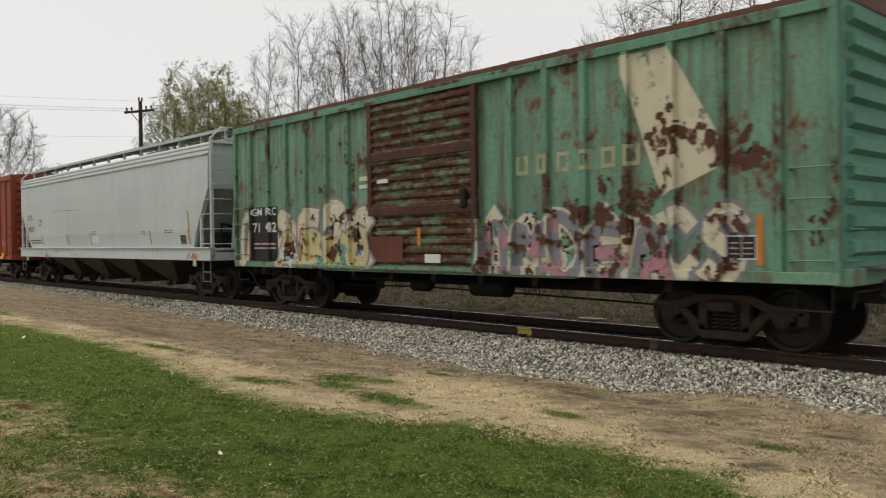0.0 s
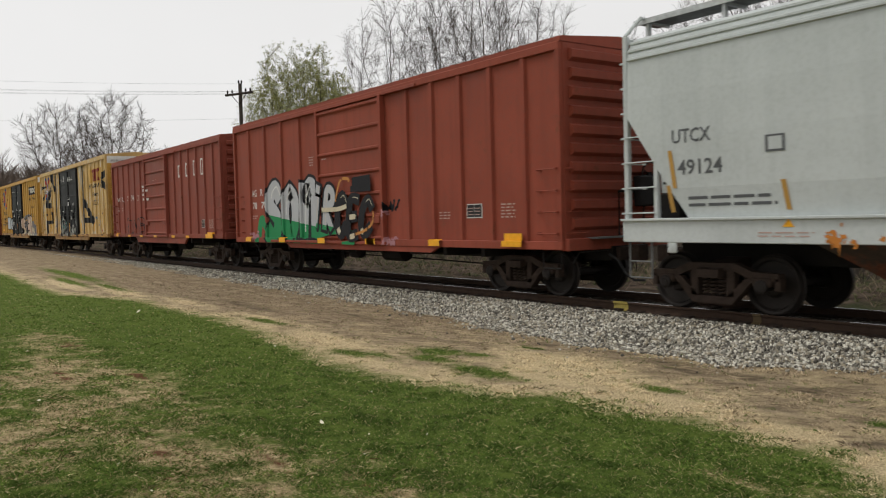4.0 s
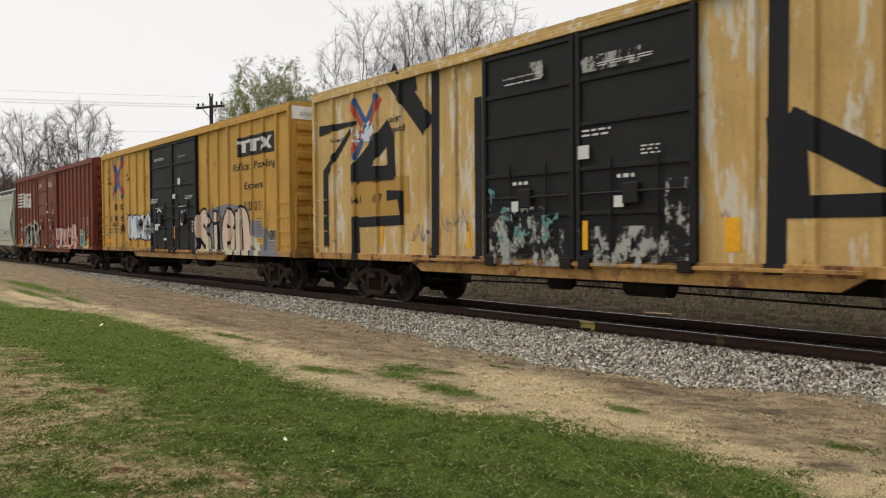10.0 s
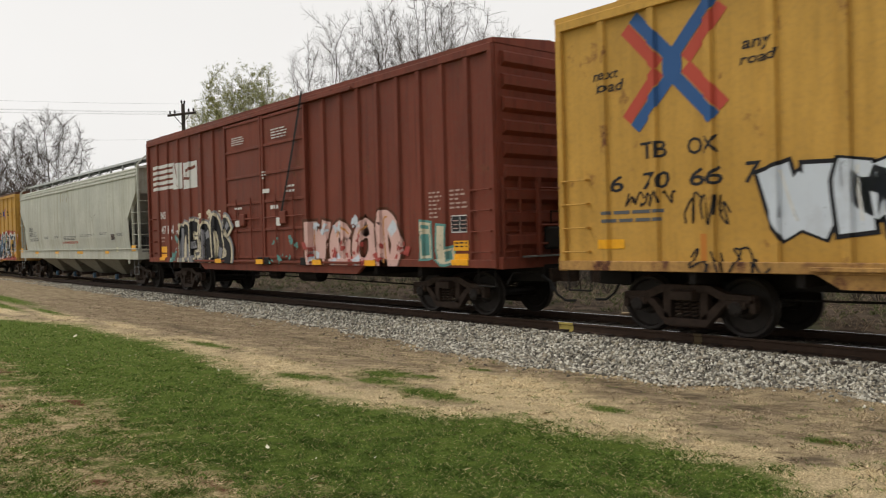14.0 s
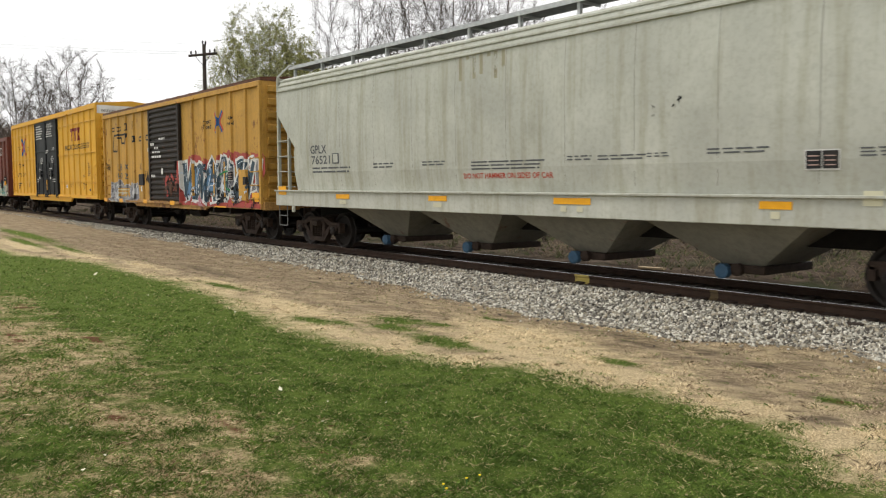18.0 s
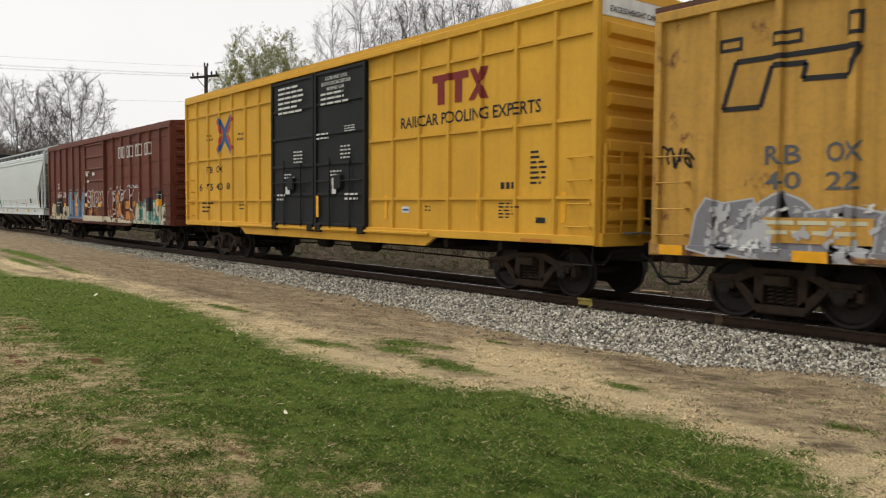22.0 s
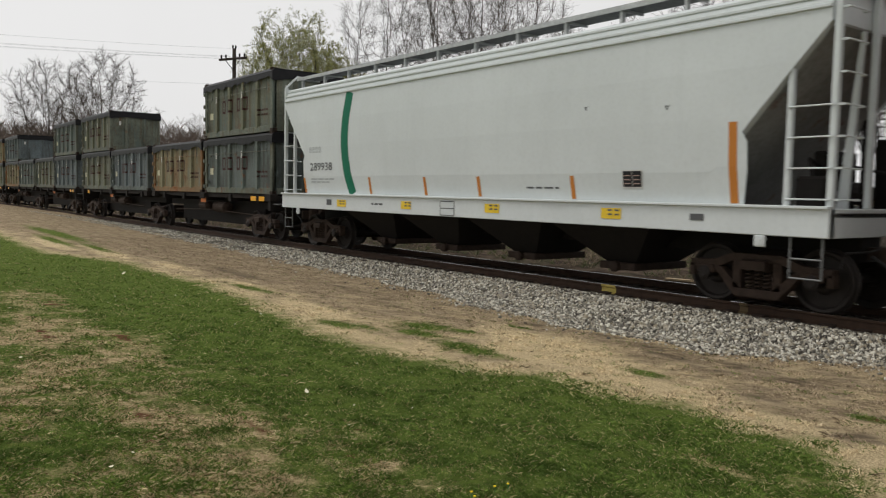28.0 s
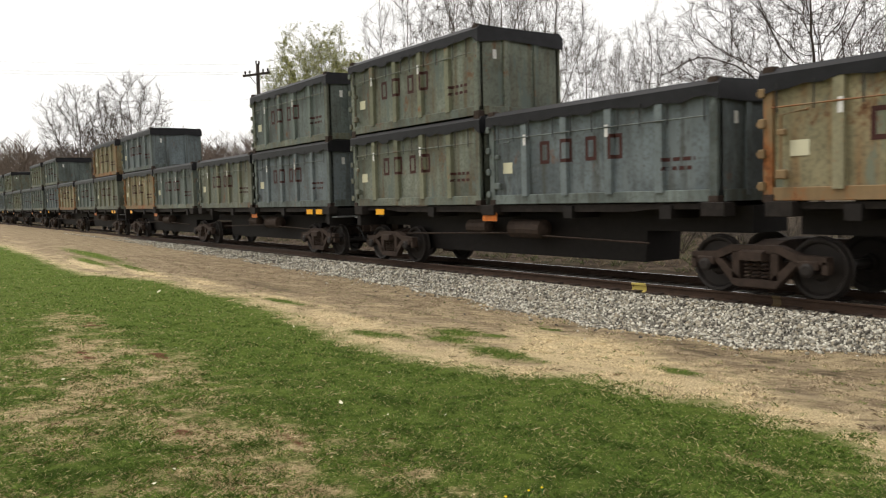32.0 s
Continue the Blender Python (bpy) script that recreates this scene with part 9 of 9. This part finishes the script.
def build_brush():
    """Scrub, dead weeds and young green growth beyond the track."""
    rng = random.Random(3)
    dry = leaf_mat("dry_weed_stalk", (0.10, 0.075, 0.05), (0.27, 0.21, 0.14))
    kinds = (("tangled bare brown scrub beyond the track", M_BARK, 1100, (0.5, 1.5), 19, 27, (0.012, 0.012, 0.006)),
             ("dry brown weeds and stalks beyond the track", dry, 2600, (0.05, 0.26), 15.6, 22, (0.005, 0.006, 0.003)),
             ("low green weeds and brambles beyond the track", M_WEED, 3600, (0.04, 0.17), 15.8, 24, (0.004, 0.010, 0.003)))
    for label, mat, n, hh, y0, y1, thick in kinds:
        w = Wood()
        for i in range(n):
            x = -70 * rng.random() ** 1.3 + 4
            y = rng.uniform(y0, y1)
            p = Vector((x, y, gz(x, y) - 0.02))
            for k in range(6):
                h, a = rng.uniform(*hh), rng.uniform(0, 6.3)
                e = p + Vector((math.cos(a) * h * 0.8, math.sin(a) * h * 0.8, h * rng.uniform(0.5, 1.0)))
                w.tube([p, p.lerp(e, 0.5) + Vector((0, 0, h * 0.2)), e], thick, 3)
        tagged(new("scrub", w.mesh("scrub", mat)), label, "scrub", kind="stuff")


build_woods()
build_brush()

# ---- utility pole with wires ----


def build_pole():
    wood = bark("weathered_pole_wood", (0.045, 0.036, 0.03))
    px, py = -53.6, 21.9
    pole = thing("utility_pole", "dark weathered wooden utility pole with one crossarm", "utility pole")
    pole.matrix_basis = pose(px, py, gz(px, py), 0, 0, 25)
    part("mast", lathe(bmesh.new(), [(0.17, -0.5), (0.15, 3), (0.12, 11.35)], 10, "z"), wood, pole, smooth=True)
    part("crossarm", one(-1.25, 1.25, -0.2, -0.08, 10.55, 10.70, bevel=0.01), wood, pole)
    bm = bmesh.new()
    for s in (-1, 1):
        tube(bm, [(0.0, -0.14, 9.9), (s * 0.7, -0.14, 10.58)], 0.025, 5)
    part("brace", bm, M_STEEL, pole)
    me = done(lathe(bmesh.new(), [(0.02, 0), (0.05, 0.06), (0.075, 0.10), (0.05, 0.14), (0.07, 0.18), (0.02, 0.26)], 8, "z"), M_STEEL, "insulator")
    tops = [(-1.05, -0.14, 10.70), (-0.62, -0.14, 10.70), (0.62, -0.14, 10.70), (1.05, -0.14, 10.70), (-0.12, 0, 11.35), (0.14, 0, 11.3)]
    for p in tops:
        put("insulator", me, pole, pose(*p))
    m = pole.matrix_basis
    wire = plain("wire", (0.10, 0.10, 0.105), 0.6)
    for p in tops[:5] + [(0.2, -0.1, 8.9)]:
        a = m @ Vector(p)
        b = a + Vector((-5, -46, -0.4))
        pts = [a.lerp(b, i / 20) + Vector((0, 0, -2.6 * (i / 20) * (1 - i / 20))) for i in range(21)]
        tagged(new("overhead_wire", done(tube(bmesh.new(), pts, 0.0045, 4), wire, "overhead_wire")), "thin dark overhead wire slung from the pole", "wire", "overhead wires")


build_pole()

# ---- grass, straw and small things ----


def blade_material(name, lo, hi, dry, mask_lo):
    m, nt, b = nodes_of(name, 0.7, spec=0.12)
    g = nt.nodes.new("ShaderNodeNewGeometry")
    n = noise_at(nt, g.outputs["Position"], 2.4, detail=6, shift=3)
    c = blend(nt, g.outputs["Random Per Island"], lo, hi)
    c = blend(nt, ramp(nt, n, 0.42, 0.62, 0, 0.6), c, times(lo, 0.8))
    c = blend(nt, ramp(nt, noise_at(nt, g.outputs["Position"], 11, detail=3, shift=5), 0.46, 0.62, 0, 0.6), c, times(lo, 0.7))
    if dry:
        k = nt.nodes.new("ShaderNodeMath")
        k.operation = "GREATER_THAN"
        k.inputs[1].default_value = mask_lo
        s = nt.nodes.new("ShaderNodeMath")
        s.operation = "FRACT"
        q = nt.nodes.new("ShaderNodeMath")
        q.operation = "MULTIPLY"
        q.inputs[1].default_value = 17.3
        nt.links.new(g.outputs["Random Per Island"], q.inputs[0])
        nt.links.new(q.outputs[0], s.inputs[0])
        nt.links.new(s.outputs[0], k.inputs[0])
        c = blend(nt, k.outputs[0], c, dry)
    nt.links.new(c, b.inputs["Base Color"])
    return m


GRID = {}


def look_up(f, x, y):
    """Reads a map of the ground off a fine grid of its values."""
    if f not in GRID:
        g = np.meshgrid(np.arange(-43, 0.5, 0.05), np.arange(0, 10.6, 0.05), indexing="ij")
        GRID[f] = f(*g)
    v = GRID[f]
    a, b = np.clip((x + 43) / 0.05, 0, v.shape[0] - 1.01), np.clip(y / 0.05, 0, v.shape[1] - 1.01)
    i, j = a.astype(int), b.astype(int)
    a, b = a - i, b - j
    return (v[i, j] * (1 - a) + v[i + 1, j] * a) * (1 - b) + (v[i, j + 1] * (1 - a) + v[i + 1, j + 1] * a) * b


def clumps(x, y):
    return hill_noise(x, y, 5, 51) + 0.6 * hill_noise(x, y, 1.7, 53)


def blades(name, label, n, accept, mat, hgt, seed, flatness=0.5, r0=3.3, r1=42.0, width=0.0005, y1=9.6, grade=0.7):
    """Short blades scattered ahead of where one stands, thinner on the ground with range."""
    rng = np.random.default_rng(seed)
    a = np.radians(rng.uniform(14, 86, n))
    r = (r1 ** -grade + (r0 ** -grade - r1 ** -grade) * rng.random(n)) ** (-1 / grade)
    x, y = -r * np.sin(a), r * np.cos(a)
    ok = (y > 0.2) & (y < y1)
    x, y, r = x[ok], y[ok], r[ok]
    ok = look_up(accept, x, y) > rng.random(len(x))
    x, y, r = x[ok], y[ok], r[ok]
    k = len(x)
    z = look_up(gz, x, y) - 0.004
    h = rng.uniform(*hgt, k) * (0.75 + 0.5 * rng.random(k)) * np.clip(1.0 + 0.8 * look_up(clumps, x, y), 0.4, 2.0)
    t = rng.uniform(0, 2 * np.pi, k)
    w = np.maximum(0.0021, width * r) * rng.uniform(0.7, 1.4, k)
    lean = rng.uniform(0.1, 1.0, k) * flatness
    d = rng.uniform(0, 2 * np.pi, k)
    sx = np.stack([np.cos(t) * w, np.sin(t) * w, np.zeros(k)], 1)
    up = np.stack([np.cos(d) * lean * h, np.sin(d) * lean * h, h], 1)
    bend = np.stack([np.cos(d) * lean * h, np.sin(d) * lean * h, -0.35 * lean * h], 1)
    pl = np.stack([sx, up, bend, np.stack([x, y, z], 1)], 1)
    u = np.array([(-1, 0, 0), (1, 0, 0), (0.3, 0.62, 0.05), (0, 1, 0.6)])
    f = np.array([(0, 1, 2), (0, 2, 3)])
    tagged(new(name, scatter_mesh(name, u, f, pl, mat)), label, "grass", kind="stuff")


def earth_shows(x, y):
    return np.clip(bare_soil(x, y) * 1.3 - 0.3, 0, 1)


def green_here(x, y):
    d = lawn(x, y)
    stray = np.clip(0.9 * hill_noise(x, y, 5, 71) + 0.5 * hill_noise(x, y, 13, 73) - 0.12, 0, 0.6) * smooth(-0.75, -0.1, d)
    return np.where(d < -0.12, stray, np.clip(0.35 + 2.0 * d, 0, 1) * (1 - 0.85 * parched(x, y)) * (1 - 0.9 * earth_shows(x, y)))


def tan_lawn(x, y):
    return np.where(lawn(x, y) < -0.1, 0.0, (0.06 + 0.94 * parched(x, y)) * (1 - 0.8 * earth_shows(x, y)))


def tuft_here(x, y):
    v = np.clip(2.0 * hill_noise(x, y, 3, 41) - 0.30 + 1.1 * hill_noise(x, y, 8, 43), 0, 1)
    return np.where(lawn(x, y) > 0.1, 0.0, v * (1 - smooth(-0.3, 0.5, y - toe(x))))


blades("lawn_grass", "short mown bright green lawn grass", 1000000, green_here, blade_material("grass_blade", (0.060, 0.107, 0.018), (0.250, 0.345, 0.075), (0.46, 0.40, 0.20), 0.92), (0.012, 0.027), 1, 1.0)
blades("dry_grass", "flattened dry tan grass and thatch in the lawn", 480000, tan_lawn, blade_material("straw_blade", (0.38, 0.29, 0.16), (0.90, 0.75, 0.47), (0.17, 0.10, 0.055), 0.84), (0.006, 0.018), 2, 2.6)


def thatch(n, seed):
    """Matted dead grass over the strip between lawn and stones."""
    rng = np.random.default_rng(seed)
    y = 4.6 + 5.6 * rng.random(n)
    x = -y * np.tan(np.radians(rng.uniform(9, 77, n)))
    ok = (x > -31) & (look_up(straw_here, x, y) > rng.random(n))
    x, y = x[ok], y[ok]
    k = len(x)
    r = np.hypot(x, y)
    z = look_up(gz, x, y) - 0.003
    tall = np.clip(0.9 + 1.7 * look_up(clumps, x, y), 0.3, 2.6)
    d, lean, h = rng.uniform(0, 2 * np.pi, k), rng.uniform(0.4, 2.6, k), rng.uniform(0.007, 0.017, k) * tall
    w = np.maximum(0.0022, 0.00055 * r) * rng.uniform(0.6, 1.3, k)
    t = d + np.pi / 2 + rng.normal(0, 0.5, k)
    sx = np.stack([np.cos(t) * w, np.sin(t) * w, np.zeros(k)], 1)
    up = np.stack([np.cos(d) * lean * h, np.sin(d) * lean * h, h], 1)
    pl = np.stack([sx, up, up * 0, np.stack([x, y, z], 1)], 1)
    me = scatter_mesh("thatch", np.array([(-1, 0, 0), (1, 0, 0), (0, 1, 0)]), np.array([(0, 1, 2)]), pl, thatch_material())
    pale = np.repeat(look_up(strawy, x, y), 3).astype(np.float32)
    me.attributes.new("strawy", "FLOAT", "POINT").data.foreach_set("value", pale)
    tagged(new("thatch", me), "matted dead tan and brown grass beside the track", "grass", kind="stuff")


def straw_here(x, y):
    v = np.clip(0.30 + 0.55 * strawy(x, y) - 0.9 * np.maximum(0.0, bare_soil(x, y)) + 0.5 * hill_noise(x, y, 6, 63), 0.04, 1.0)
    return np.where(lawn(x, y) > 0.25, 0.0, v * (1 - smooth(-0.2, 0.2, y - toe(x))))


def thatch_material():
    m, nt, b = nodes_of("thatch", 0.8, spec=0.1)
    g = nt.nodes.new("ShaderNodeNewGeometry")
    a = nt.nodes.new("ShaderNodeAttribute")
    a.attribute_name = "strawy"
    tan = blend(nt, g.outputs["Random Per Island"], (0.36, 0.27, 0.15), (0.95, 0.79, 0.50))
    brown = blend(nt, g.outputs["Random Per Island"], (0.09, 0.066, 0.044), (0.52, 0.40, 0.275))
    c = blend(nt, ramp(nt, a.outputs["Fac"], 0.15, 0.8), brown, tan)
    c = blend(nt, ramp(nt, noise_at(nt, g.outputs["Position"], 9, detail=5, shift=8), 0.58, 0.70, 0, 0.6), c, (0.10, 0.072, 0.048))
    nt.links.new(c, b.inputs["Base Color"])
    return m


thatch(520000, 5)
blades("dead_weeds", "tufts of dead brown weeds on the earth", 110000, tuft_here, blade_material("weed_blade", (0.14, 0.10, 0.06), (0.58, 0.46, 0.29), (0.10, 0.11, 0.04), 0.86), (0.014, 0.036), 6, 1.4, y1=10.4)


def build_bits():
    rng = random.Random(4)
    petal, dandelion = plain("pale_petal", (0.72, 0.68, 0.52), 0.6, var=0.1), plain("dandelion", (0.75, 0.55, 0.02), 0.6, var=0.1)
    spots = [(-5.95, 3.05, 0.8), (-16.9, 4.55, 1.6)] + [(-rng.uniform(3, 14), rng.uniform(0.9, 5.2), rng.uniform(0.3, 0.6)) for _ in range(26)]
    for x, y, s in spots:
        bm = bmesh.new()
        pts = [(0.028 * s * math.cos(a) * (1 + 0.3 * math.sin(3 * a)), 0.018 * s * math.sin(a)) for a in (2 * math.pi * i / 9 for i in range(9))]
        prism(bm, pts, 0.0, 0.003, "z")
        for v in bm.verts:
            v.co.z += 6 * v.co.x * v.co.x / s
        ob = new("fallen_petal", done(bm, petal, "fallen_petal"))
        ob.matrix_basis = pose(x, y, gz(x, y) + 0.045, rng.uniform(-35, 35), rng.uniform(-35, 35), rng.uniform(0, 360))
        tagged(ob, "small pale fallen petal lying on the lawn", "petal", "fallen petals")
    for i in range(4):
        x, y = -3.2 - 0.28 * rng.random(), 2.75 + 0.35 * rng.random()
        fl = thing("dandelion", "tiny yellow dandelion flower in the lawn", "flower", "dandelions")
        fl.matrix_basis = pose(x, y, gz(x, y))
        part("stem", tube(bmesh.new(), [(0, 0, 0), (0.004, 0, 0.05)], 0.002, 4), G_GREEN, fl)
        part("flower_head", lathe(bmesh.new(), [(0.002, 0.048), (0.009, 0.054), (0.008, 0.058), (0.003, 0.060)], 9, "z"), dandelion, fl)
    # yellow paint on the rail, and small marks further along it
    for x, w, yellow in ((-9.94, 0.17, spray("yellow_rail_paint", (0.44, 0.35, 0.09), 0.55)), (-7.17, 0.07, spray("faded_rail_paint", (0.10, 0.07, 0.035), 0.6))):
        bm = bmesh.new()
        prism(bm, [(-0.076, -0.155), (-0.018, -0.128), (-0.016, -0.05), (-0.043, -0.037), (-0.043, -0.004), (-0.03, 0.004), (-0.024, 0.0005), (-0.036, -0.008), (-0.036, -0.034), (-0.009, -0.046), (-0.011, -0.13), (-0.07, -0.157)], x - w, x + w, "x")
        for v in bm.verts:
            v.co.y += Y0 - 0.755
        tagged(new("rail_paint_mark", done(bm, yellow, "rail_paint_mark")), "patch of faded yellow paint sprayed on the rail", "paint mark")
    plank = one(-0.32, 0.32, -0.09, 0.09, 0.0, 0.05, bevel=0.008)
    ob = new("wood_offcut", done(plank, plain("pale_offcut", (0.42, 0.32, 0.20), 0.8), "wood_offcut"))
    ob.matrix_basis = pose(-11.6, 15.6, gz(-11.6, 15.6) + 0.002, 0, 0, 12)
    tagged(ob, "pale sawn wood offcut lying on the gravel", "wood")


build_bits()

# ---- what moves: every car and load rolls along the track, every wheel set turns ----


def motions():
    for car, x, z in CARS:
        walk(car, [(t, pose(x + d, Y0, z)) for t, d in ROLL])
    ts = [i / 15 for i in range(481)]
    ds = np.interp(ts, [r[0] for r in ROLL], [r[1] for r in ROLL])
    walk(WHEELS[0], [(t, pose(0, 0, 0, 0, math.degrees(d / R_WHEEL), 0)) for t, d in zip(ts, ds)])
    act = WHEELS[0].animation_data
    for w in WHEELS[1:]:
        w.rotation_mode = "QUATERNION"
        a = w.animation_data_create()
        a.action = act.action
        a.action_slot = act.action_slot


motions()
